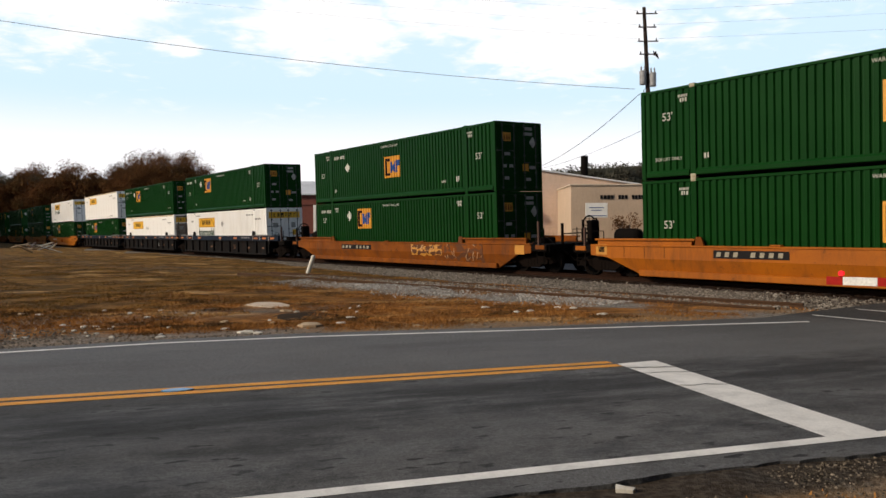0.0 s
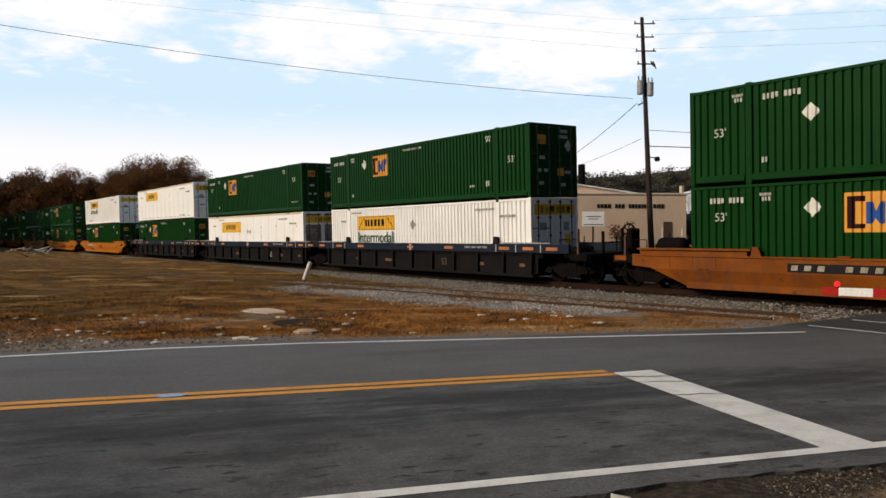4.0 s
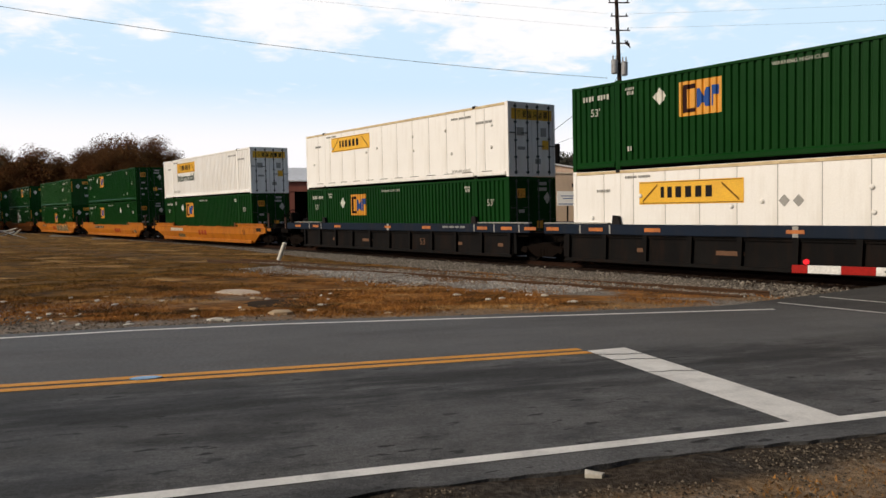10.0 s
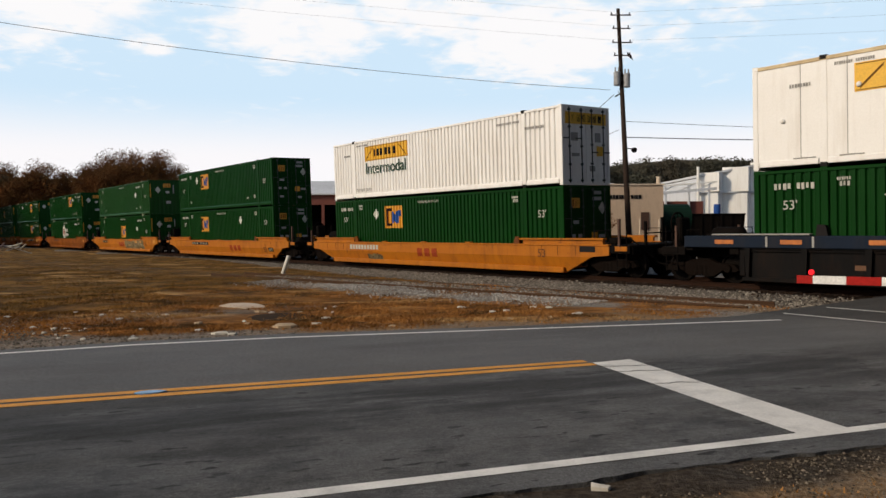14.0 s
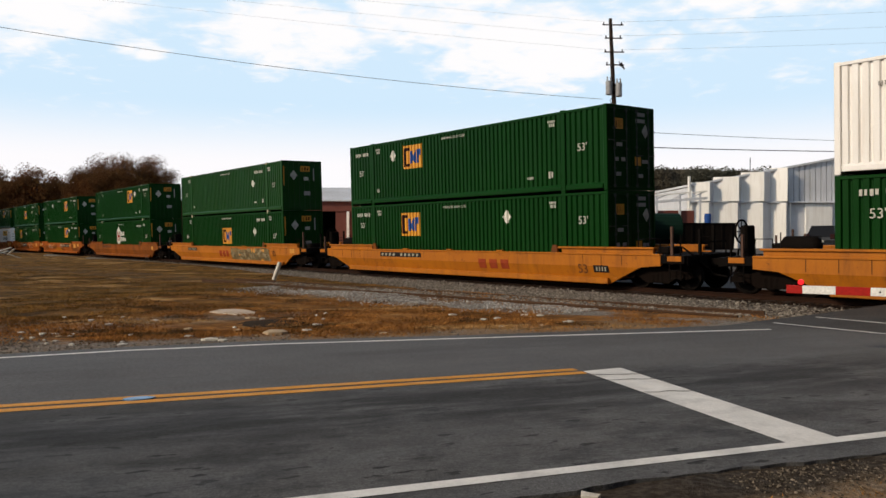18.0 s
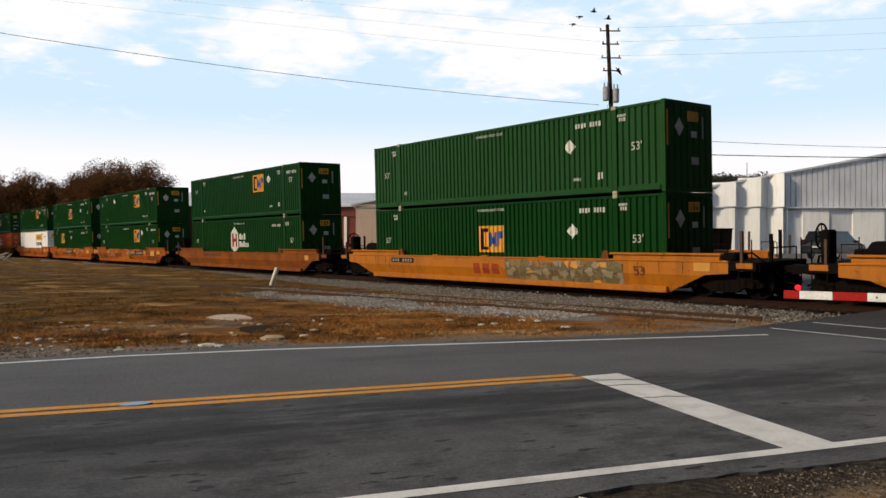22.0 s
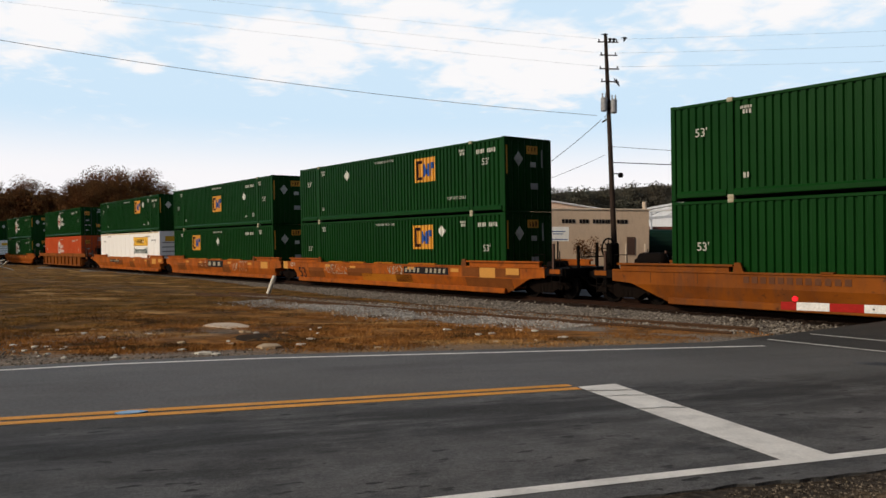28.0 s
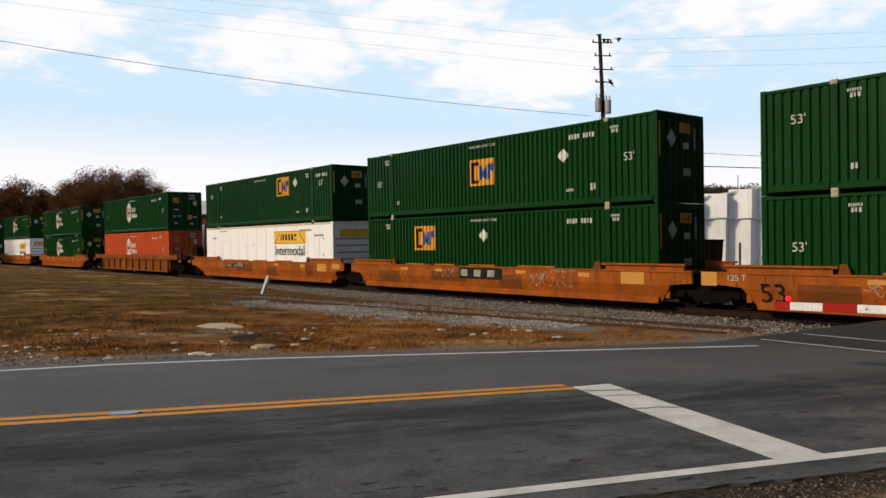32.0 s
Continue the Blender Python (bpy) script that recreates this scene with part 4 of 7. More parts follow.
def mark_jb(root, x, y, z, word=False):
    """Yellow panel with dark bars, 3.65 m long; green word beneath where there is one."""
    base = draped_box(root, "logo_panel", x - 1.82, x + 1.82, z - 0.36, z + 0.36, YELLOW_MARK, "yellow company panel")
    x0 = x - 1.0
    for w in (0.16, 0.2, 0.26, 0.26, 0.26, 0.26):
        draped_box(base, "logo_block", x0, x0 + w * 0.82, z - 0.16, z + 0.18, BLACK_MARK, "", 0.009)
        x0 += w + 0.09
    for sx in (-1, 1):
        q = sorted((x + sx * 1.68, x + sx * 1.12))
        za, zb = (z - 0.26, z + 0.24) if sx < 0 else (z + 0.24, z - 0.26)
        draped(base, "logo_block", [(q[0], za - 0.035), (q[1], zb - 0.035)], [(q[0], za + 0.035), (q[1], zb + 0.035)], BROWN_MARK, "", 0.009)
    for zz in (-0.335, 0.315):
        draped_box(base, "logo_block", x - 1.78, x + 1.78, z + zz, z + zz + 0.022, BROWN_MARK, "", 0.009)
    if word:
        part("lettering", lettering("Intermodal", 0.78, DARK_GREEN_MARK), DARK_GREEN_MARK, root, "dark green lettering", m=pose(x, y - 0.008, z - 0.98))


def mark_hub(root, x, y, z):
    base = draped(root, "logo_panel", [(x - 0.55, z - 0.45), (x, z - 0.85), (x + 0.55, z - 0.45)], [(x - 0.55, z + 0.45), (x, z + 0.85), (x + 0.55, z + 0.45)], PALE_MARK, "white six-sided company panel")
    for dx in (-0.28, 0.28):
        draped_box(base, "logo_block", x + dx - 0.1, x + dx + 0.1, z - 0.42, z + 0.42, HUB_RED, "", 0.009)
    draped_box(base, "logo_block", x - 0.19, x + 0.19, z - 0.1, z + 0.1, HUB_RED, "", 0.009)
    for zz, ws in ((z + 0.04, (0.34, 0.26, 0.28)), (z - 0.44, (0.34, 0.18, 0.24, 0.24, 0.24))):
        x0 = x + 0.72
        for k, w in enumerate(ws):
            draped_box(root, "logo_bar", x0, x0 + w * 0.8, zz, zz + (0.36 if k in (0, 2) else 0.26), PALE_MARK)
            x0 += w + 0.04


def mark_text(root, x, y, z, size=0.38, text="53'", material=None):
    ob = part("lettering", lettering(text, size, material or CREAM_MARK), material or CREAM_MARK, root, m=pose(x, y - 0.004, z - size * 0.35))
    tagged(ob, kind="stuff")


def mark_bars(root, x, y, z, length=1.0, height=0.15, words=2, material=None):
    """A line of small writing as fine bars, centred on x."""
    s = Shape()
    n = max(2, round(length / (height * 0.72)))
    w = length / n
    gaps = {round(n * k / words) for k in range(1, words)}
    for k in range(n):
        if k not in gaps:
            x0 = x - length / 2 + k * w
            h = height * (0.5, 0.42, 0.5, 0.36)[k % 4]
            s.box(x0, x0 + w * (0.62, 0.5, 0.7)[k % 3], y - 0.006, y + 0.006, z - h, z + height * 0.5)
    tagged(part("marking", s, material or CREAM_MARK, root), kind="stuff")


def mark_diamond(root, x, y, z, size=0.25, material=None):
    draped(root, "diamond_placard", [(x - size, z), (x, z - size * 1.08), (x + size, z)], [(x - size, z), (x, z + size * 1.08), (x + size, z)], material or PALE_MARK)


MARKS = dict(emp=mark_emp, jb=mark_jb, hub=mark_hub, text=mark_text, bars=mark_bars, diamond=mark_diamond)


# well cars
def truck_mesh_frame():
    s = Shape()
    s.prism([(-1.25, 0.42), (-1.1, 0.58), (-0.55, 0.62), (-0.3, 0.72), (0.3, 0.72), (0.55, 0.62), (1.1, 0.58), (1.25, 0.42), (1.1, 0.36), (0.75, 0.42),
             (0.42, 0.22), (-0.42, 0.22), (-0.75, 0.42), (-1.1, 0.36)], -1.16, -0.98)
    for x in (-0.9, 0.9):
        s.lathe([(0.0, -1.24), (0.11, -1.24), (0.13, -1.2), (0.13, -1.1)], "y", 12, pose(x, 0, 0.457))
    for x in (-0.16, 0.0, 0.16):
        s.rod((x, -1.12, 0.26), (x, -1.12, 0.52), 0.07)
    return s.mesh("side_frame", GRIME_SHADE)


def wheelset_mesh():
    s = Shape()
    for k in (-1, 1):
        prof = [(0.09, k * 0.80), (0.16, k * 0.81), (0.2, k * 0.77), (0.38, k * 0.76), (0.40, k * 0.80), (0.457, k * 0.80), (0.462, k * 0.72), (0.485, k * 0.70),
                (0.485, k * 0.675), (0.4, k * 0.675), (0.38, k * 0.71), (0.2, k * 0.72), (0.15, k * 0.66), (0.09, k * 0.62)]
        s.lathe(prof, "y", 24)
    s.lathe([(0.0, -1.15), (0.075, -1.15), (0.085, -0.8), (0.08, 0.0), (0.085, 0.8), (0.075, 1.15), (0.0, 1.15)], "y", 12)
    return s.mesh("wheelset", SOOT_SHADE)


WHEELS = []


def truck(car, x):
    """A two-axle bogie under a car; its wheelsets turn."""
    t = part("truck", shared(("bolster",), lambda: Shape().box(-0.25, 0.25, -1.05, 1.05, 0.42, 0.74, 0.03).box(-0.7, 0.7, -0.2, 0.2, 0.4, 0.55, 0.02).mesh("truck", SOOT_SHADE)), SOOT_SHADE, car,
             "sooty four-wheel bogie with undercar shade in its colour", m=pose(x, 0, 0))
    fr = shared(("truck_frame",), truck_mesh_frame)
    part("side_frame", fr, GRIME_SHADE, t)
    part("side_frame", shared(("truck_frame2",), lambda: flip(fr, "side_frame")), GRIME_SHADE, t)
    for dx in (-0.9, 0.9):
        w = part("wheelset", shared(("wheelset",), wheelset_mesh), SOOT_SHADE, t, m=pose(dx, 0, 0.457))
        WHEELS.append((w, dx))
    return t


FOLD_Z, FOLD = 0.70, 0.32


def fold_in(me):
    """Creases a sheet on the near side at FOLD_Z; below it the sheet leans in."""
    bm = bmesh.new()
    bm.from_mesh(me)
    bmesh.ops.bisect_plane(bm, geom=bm.verts[:] + bm.edges[:] + bm.faces[:], plane_co=(0, 0, FOLD_Z), plane_no=(0, 0, 1))
    for v in bm.verts:
        if v.co.z < FOLD_Z:
            v.co.y += (FOLD_Z - v.co.z) * FOLD
    bm.to_mesh(me)
    bm.free()
    return me


def well_car(style, paint, label, left="single", right="single", decor=()):
    """A well car, rails at z = 0, centred on its boxes. Each end is "single" (coupler and platform) or "joint" (shares a bogie)."""
    root = thing("well_car", label, "rail car", "cars of the train")
    key = (style, paint.name)
    ends = {-1: left, 1: right}

    def ends_x(s):
        return 10.25 if ends[s] == "single" else 9.35

    k = (key, left, right)
    xl, xr = -ends_x(-1), ends_x(1)
    if style == "smooth":
        def wall():
            s = Shape()
            s.prism([(xl, 0.78), (xl + 0.75, 0.72), (-8.15, 0.14), (8.15, 0.14), (xr - 0.75, 0.72), (xr, 0.78), (xr, 1.13), (xl, 1.13)], -1.47, -1.38)
            return fold_in(s.mesh("side_wall", paint))

        w = shared((k, "wall"), wall)
        part("side_wall", w, paint, root)
        part("side_wall", shared((k, "wall2"), lambda: Shape().add([(p.co.x, -p.co.y, p.co.z) for p in w.vertices], [tuple(f.vertices) for f in w.polygons]).mesh("side_wall", paint)), paint, root)
        for sy in (-1, 1):
            part("top_chord", shared((k, "chord", sy), lambda: Shape().box(xl, xr, *sorted((sy * 1.5, sy * 1.33)), 1.09, 1.15, 0.015).mesh("top_chord", paint)), paint, root)
            part("bottom_chord", shared((k, "bchord", sy), lambda: Shape().box(-8.15, 8.15, *sorted((sy * 1.46, sy * 1.2)), 0.12, 0.32, 0.02).mesh("bottom_chord", paint)), paint, root)
            for sx in (-1, 1):
                e = ends_x(sx)
                part("end_ledge", shared((k, "ledge", sx, sy), lambda e=e: Shape().prism([(sx * 6.1, 1.15), (sx * (e - 0.3), 1.15), (sx * (e - 0.3), 1.3), (sx * 6.1, 1.3)],
                     *sorted((sy * 1.43, sy * 1.31))).mesh("end_ledge", paint)), paint, root)
                part("ledge_cap", shared((k, "cap", sx, sy), lambda e=e: Shape().box(*sorted((sx * 5.95, sx * (e - 0.22))), *sorted((sy * 1.5, sy * 1.3)), 1.295, 1.36, 0.012).mesh("ledge_cap", paint)), paint, root)
                part("guide_bracket", shared((key, "guide", sx, sy), lambda: Shape().prism([(sx * 5.62, 1.15), (sx * 5.95, 1.15), (sx * 5.9, 1.42), (sx * 5.72, 1.42)], *sorted((sy * 1.49, sy * 1.42))).mesh("guide_bracket", RUST_ORANGE)), RUST_ORANGE, root)
        for x in (-3.3, -0.2, 2.9):
            part("chord_bracket", shared((key, "bracket"), lambda: Shape().box(-0.17, 0.17, -1.512, -1.36, 1.15, 1.2, 0.01).prism([(-0.7, 1.09), (0.7, 1.09), (0.45, 0.96), (-0.45, 0.96)], -1.481, -1.46).mesh("chord_bracket", paint)), paint, root, m=pose(x, 0, 0))
        for sx in (-1, 1):
            for x in (7.1, 7.9, 8.75):
                part("weld_seam", shared(("weld",), lambda: Shape().box(-0.012, 0.012, -1.4745, -1.46, 0.74, 1.09).mesh("weld_seam", RUST_SEAM)), RUST_SEAM, root, m=pose(sx * x, 0, 0))
    else:
        for sy in (-1, 1):
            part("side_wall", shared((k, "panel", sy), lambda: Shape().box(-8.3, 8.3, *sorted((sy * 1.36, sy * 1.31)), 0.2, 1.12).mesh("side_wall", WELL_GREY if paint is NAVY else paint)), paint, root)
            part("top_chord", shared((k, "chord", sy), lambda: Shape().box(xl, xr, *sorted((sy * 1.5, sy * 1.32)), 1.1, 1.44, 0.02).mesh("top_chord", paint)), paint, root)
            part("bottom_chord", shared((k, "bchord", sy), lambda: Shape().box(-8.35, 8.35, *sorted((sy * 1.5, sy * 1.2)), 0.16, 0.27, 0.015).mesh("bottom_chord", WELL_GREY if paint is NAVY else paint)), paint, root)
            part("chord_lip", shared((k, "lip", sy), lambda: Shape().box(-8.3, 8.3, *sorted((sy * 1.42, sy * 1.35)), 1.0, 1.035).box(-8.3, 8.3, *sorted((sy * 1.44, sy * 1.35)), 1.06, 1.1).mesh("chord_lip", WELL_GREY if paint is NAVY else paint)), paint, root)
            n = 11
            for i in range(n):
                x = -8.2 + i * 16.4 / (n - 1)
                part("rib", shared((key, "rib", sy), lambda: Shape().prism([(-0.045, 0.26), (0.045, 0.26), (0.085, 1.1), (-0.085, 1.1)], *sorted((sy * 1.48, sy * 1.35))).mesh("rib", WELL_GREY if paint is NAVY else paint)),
                     paint, root, m=pose(x, 0, 0))
    # floor of the well: cross bearers
    part("well_floor", shared(("well_floor",), make_floor), SOOT_SHADE, root)
    for sx in (-1, 1):
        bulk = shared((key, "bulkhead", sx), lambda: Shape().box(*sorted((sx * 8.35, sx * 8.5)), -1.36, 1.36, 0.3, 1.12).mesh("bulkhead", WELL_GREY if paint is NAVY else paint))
        part("bulkhead", bulk, paint, root)
        if ends[sx] == "single":
            e = part("end_platform", shared((key, "platform", sx), lambda: make_platform(sx, paint)), paint, root)
            part("coupler", shared(("coupler", sx), lambda: make_coupler(sx)), SOOT_SHADE, root)
            truck(root, sx * 9.9)
            end_fittings(root, sx, paint)
        else:
            part("end_platform", shared((key, "joint", sx), lambda: Shape().box(*sorted((sx * 8.5, sx * 9.7)), -0.45, 0.45, 0.72, 1.1, 0.04)
                 .box(*sorted((sx * 8.5, sx * 9.1)), -1.3, 1.3, 0.95, 1.08, 0.02).mesh("end_platform", SOOT_SHADE)), SOOT_SHADE, root)
    if ends[1] == "joint":
        truck(root, 9.73)
    kept = set(root.children)
    for item in decor:
        item(root)
    if style == "smooth":
        # paint follows the fold of the side
        for ob in [o for o in root.children_recursive if o not in kept and o.parent not in kept]:
            if ob.name.startswith("lettering"):
                z = ob.matrix_basis.translation.z
                if z < FOLD_Z - 0.05:
                    ob.matrix_basis = pose(ob.matrix_basis.translation.x, SIDE_Y - 0.006 + (FOLD_Z - z) * FOLD, z, math.degrees(math.atan(FOLD)))
            else:
                fold_in(ob.data)
    return root


def make_floor():
    s = Shape()
    for i in range(12):
        x = -7.7 + i * 1.4
        s.box(x - 0.12, x + 0.12, -1.35, 1.35, 0.16, 0.3)
    return s.mesh("well_floor", SOOT_SHADE)


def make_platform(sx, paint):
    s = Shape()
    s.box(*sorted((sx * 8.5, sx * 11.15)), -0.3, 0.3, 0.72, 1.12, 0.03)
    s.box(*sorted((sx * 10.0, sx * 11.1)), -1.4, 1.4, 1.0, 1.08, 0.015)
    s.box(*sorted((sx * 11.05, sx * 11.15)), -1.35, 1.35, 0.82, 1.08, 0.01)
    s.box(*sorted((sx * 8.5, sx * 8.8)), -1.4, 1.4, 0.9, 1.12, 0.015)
    return s.mesh("end_platform", SOOT_SHADE)


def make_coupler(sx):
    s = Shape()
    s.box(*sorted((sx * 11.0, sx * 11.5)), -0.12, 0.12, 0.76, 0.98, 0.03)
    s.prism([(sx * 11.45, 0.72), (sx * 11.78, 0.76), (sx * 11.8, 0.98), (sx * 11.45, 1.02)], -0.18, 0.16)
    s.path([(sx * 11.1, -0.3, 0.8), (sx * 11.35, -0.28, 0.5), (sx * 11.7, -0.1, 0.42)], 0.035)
    return s.mesh("coupler", SOOT_SHADE)


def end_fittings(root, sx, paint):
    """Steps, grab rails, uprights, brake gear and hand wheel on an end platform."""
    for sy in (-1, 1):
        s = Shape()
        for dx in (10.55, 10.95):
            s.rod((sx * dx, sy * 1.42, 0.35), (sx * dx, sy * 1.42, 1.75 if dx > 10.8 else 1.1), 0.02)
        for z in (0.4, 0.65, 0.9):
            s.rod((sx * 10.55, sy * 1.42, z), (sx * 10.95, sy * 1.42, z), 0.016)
        part("ladder", s, SOOT_SHADE, root)
        part("handrail", Shape().path([(sx * 10.2, sy * 1.4, 1.1), (sx * 10.2, sy * 1.4, 1.62), (sx * 9.7, sy * 1.4, 1.62), (sx * 9.7, sy * 1.4, 1.3)], 0.018), SOOT_SHADE, root)
        part("end_sill_plate", Shape().box(*sorted((sx * 10.25, sx * 11.1)), *sorted((sy * 1.46, sy * 1.38)), 0.86, 1.1, 0.01), SOOT_SHADE, root)
        part("step_plate", Shape().box(*sorted((sx * 10.5, sx * 11.0)), *sorted((sy * 1.48, sy * 1.44)), 0.93, 1.09, 0.008), SOOT_SHADE if paint in (NAVY, SLATE) else paint, root)
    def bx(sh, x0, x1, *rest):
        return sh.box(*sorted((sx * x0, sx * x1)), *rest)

    part("deck", bx(Shape(), 9.0, 11.1, -1.42, 1.42, 1.08, 1.115, 0.008), SOOT_SHADE, root)
    if sx < 0:
        # brake end: hand wheel on its housing, air reservoir, hoses
        part("brake_housing", bx(Shape(), 10.72, 10.95, -0.95, -0.45, 1.1, 2.0, 0.05), SOOT_SHADE, root)
        hub = (sx * 11.02, -0.7, 1.82)
        ring = [(hub[0], hub[1] + 0.34 * math.cos(i * math.pi / 8), hub[2] + 0.34 * math.sin(i * math.pi / 8)) for i in range(17)]
        wheel = Shape().path(ring, 0.03)
        for i in range(0, 16, 2):
            wheel.rod(hub, ring[i], 0.016)
        part("brake_wheel", wheel.rod((hub[0] + 0.1, hub[1], hub[2]), hub, 0.05), SOOT_SHADE, root)
        part("air_reservoir", Shape().lathe([(0.0, -9.9), (0.12, -9.88), (0.24, -9.78), (0.26, -9.7), (0.26, -8.95), (0.24, -8.86), (0.12, -8.78), (0.0, -8.76)], "x", 16, pose(0, -0.55, 1.42)), SOOT_SHADE, root, smooth=True)
        part("equipment_cabinet", bx(Shape(), 10.0, 10.5, 0.0, 1.0, 1.1, 1.45, 0.04), SOOT_SHADE, root)
        part("air_hose", Shape().path([(-10.5, -1.2, 1.1), (-10.6, -1.2, 1.35), (-10.95, -1.0, 1.3), (-11.3, -0.5, 0.7)], 0.03), SOOT_SHADE, root)
        part("stanchion", bx(Shape(), 10.55, 10.62, -1.44, -1.36, 0.9, 1.75), RUST, root)
        part("stanchion", bx(Shape(), 10.1, 10.16, 1.3, 1.38, 1.1, 1.7), RUST, root)
    else:
        part("stanchion", bx(Shape(), 10.6, 10.68, -1.44, -1.36, 0.85, 2.0), RUST, root, "rust-brown upright post")
        part("stanchion", bx(Shape(), 11.02, 11.1, -0.6, -0.52, 1.1, 1.9), SOOT_SHADE, root)
        part("stanchion", bx(Shape(), 10.3, 10.38, 1.3, 1.38, 1.1, 2.0), SOOT_SHADE, root)
        part("cross_rail", Shape().rod((11.06, -0.56, 1.5), (11.06, 0.9, 1.5), 0.022).rod((11.06, 0.9, 1.1), (11.06, 0.9, 1.5), 0.022), SOOT_SHADE, root)
        part("brake_valve", bx(Shape(), 9.5, 9.95, -0.6, 0.2, 1.1, 1.34, 0.05), SOOT_SHADE, root)
        part("air_hose", Shape().path([(10.3, -1.2, 1.1), (10.4, -1.2, 1.35), (10.8, -1.1, 1.36), (11.05, -0.9, 1.1), (11.3, -0.5, 0.7)], 0.03), SOOT_SHADE, root)


# unit by unit, head of the train first: place of the boxes' far end up the line at the start
UNIT_A = [16.62, 40.23, 63.62, 83.34, 102.77, 126.21, 149.77, 173.35, 196.87, 220.42, 239.93, 259.31, 282.65, 306.6, 330.1, 353.6, 373.1]
PROGRESS = [(0, 0), (3, 19.11), (6, 38.76), (9, 58.45), (12, 77.94), (14, 91.03), (17, 110.4), (19, 123.54), (21, 136.4), (25, 163.05), (28, 182.92), (32, 209.56)]
MOVERS = []


def on_line(a):
    p = spot(a, LINE_D, 0)
    return pose(p.x, p.y, -0.01, LEAN, 0, math.degrees(PSI) - 90)


def ride(ob, a, z=0.0):
    MOVERS.append((ob, a, z))


def simple_unit(i, lower, upper, style, paint, label, left="single", right="single", decor=()):
    a = UNIT_A[i] - BOX_L / 2
    ride(well_car(style, paint, label, left, right, decor), a)
    ride(container(*lower), a, 0.36)
    ride(container(*upper), a, 0.36 + BOX_H + 0.015)


def G(end, emp, dia, num, z53, paint=None, extra=()):
    """A green box: places of its orange panel, diamond and number, and the height of the two 53-foot signs."""
    out = [("bars", num, 2.42, 1.15, 0.17, 2), ("text", 0.0, 2.6, 0.15, "WARNING HIGH CUBE")]
    if z53:
        out += [("text", 7.0, z53), ("text", -7.02, z53, 0.36)]
    near_post = (-6.43, 6.43) if abs(num) < 6 else (-5.58, 5.58)
    out += [("bars", x, 2.56, 0.36, 0.085, 1) for x in near_post] + [("bars", x + 0.03, 2.43, 0.28, 0.12, 1) for x in near_post]
    out += [("bars", -5.58, 0.64, 0.22, 0.16, 1)] + ([] if extra else [("bars", 5.55, 0.66, 0.28, 0.24, 1), ("bars", 4.5, 0.6, 0.35, 0.1, 1)])
    if emp:
        out.append(("emp", *emp))
    if dia:
        out.append(("diamond", *dia))
    label = "dark green corrugated steel shipping container with orange company panel" if emp else "faded dark green corrugated steel shipping container without company panel, sheen in its colour"
    return (paint or GREEN, "fold", end, label, out + list(extra))


def Wt(side, end, x, z, word, extra=(), stained=False):
    lab = "white corrugated shipping container with yellow panel and green lettering" if word else "white smooth-sided shipping container with yellow company panel"
    if stained:
        lab = "white smooth-sided shipping container with brown-stained end doors, shade in their colour"
    out = [("jb", x, z, word), ("bars", -5.3, 2.62, 1.0, 0.08, 2, GREY_MARK), ("bars", 5.28, 2.5, 1.3, 0.09, 3, GREY_MARK), ("bars", 6.7, 2.2, 1.0, 0.1, 2, GREY_MARK), ("bars", -6.7, 2.2, 0.6, 0.1, 1, GREY_MARK)]
    if side == "plate":
        out += [("bars", -6.6 + 1.22 * k, 0.26, 0.62, 0.035, 1, GREY_MARK) for k in range(12)]
    return (WHITE, side, end, lab, out + list(extra))


def H(end, x, z, paint=None):
    p = paint or GREEN
    lab = ("red" if p is RED else "dark green") + " corrugated shipping container with white six-sided company panel"
    return (p, "fold", end, lab, [("hub", x, z), ("text", 7.0, 1.5), ("text", -7.0, 1.52, 0.36), ("bars", 5.1, 2.36, 1.1, 0.15, 2), ("text", 0.0, 2.57, 0.15, "WARNING HIGH CUBE"), ("bars", 6.45, 2.43, 0.4, 0.2, 1)])


# marks on the cars' sides
SIDE_Y = -1.476


def sill_plate(x0, x1, z, h=0.24, bars=8, back=None, ink=None):
    """A dark painted panel with pale bars for the car's number."""

    def make(root):
        base = plate(root, "number_panel", x0, x1, SIDE_Y, z - h / 2, z + h / 2, back or BLACK_MARK, "dark number panel")
        w = (x1 - x0 - 0.16) / bars
        for k in range(bars):
            if k != bars // 2 - 1 or bars < 6:
                xa = x0 + 0.1 + k * w
                part("number_bar", Shape().prism([(xa, z - 0.3 * h), (xa + 0.5 * w, z - 0.3 * h), (xa + 0.5 * w + 0.03, z + 0.3 * h), (xa + 0.03, z + 0.3 * h)], SIDE_Y - 0.014, SIDE_Y - 0.004), ink or DULL_CREAM, base)

    return make


def sill_bars(x0, x1, z, h, bars, material):
    def make(root):
        w = (x1 - x0) / bars
        for k in range(bars):
            plate(root, "painted_bar", x0 + k * w, x0 + (k + 0.66) * w, SIDE_Y, z - h / 2, z + h / 2, material)

    return make


def sill_text(x, z, text, size, material):
    return lambda root: part("lettering", lettering(text, size, material), material, root, m=pose(x, SIDE_Y - 0.004, z - size * 0.35))


def patches(spec, material, label="", lift=0.0):
    """Repainted or reflective rectangles on a side: (x, z, width, height)."""

    def make(root):
        for x, z, w, h in spec:
            plate(root, "paint_patch", x - w / 2, x + w / 2, SIDE_Y + 0.002 - lift, z - h / 2, z + h / 2, material, label)

    return make


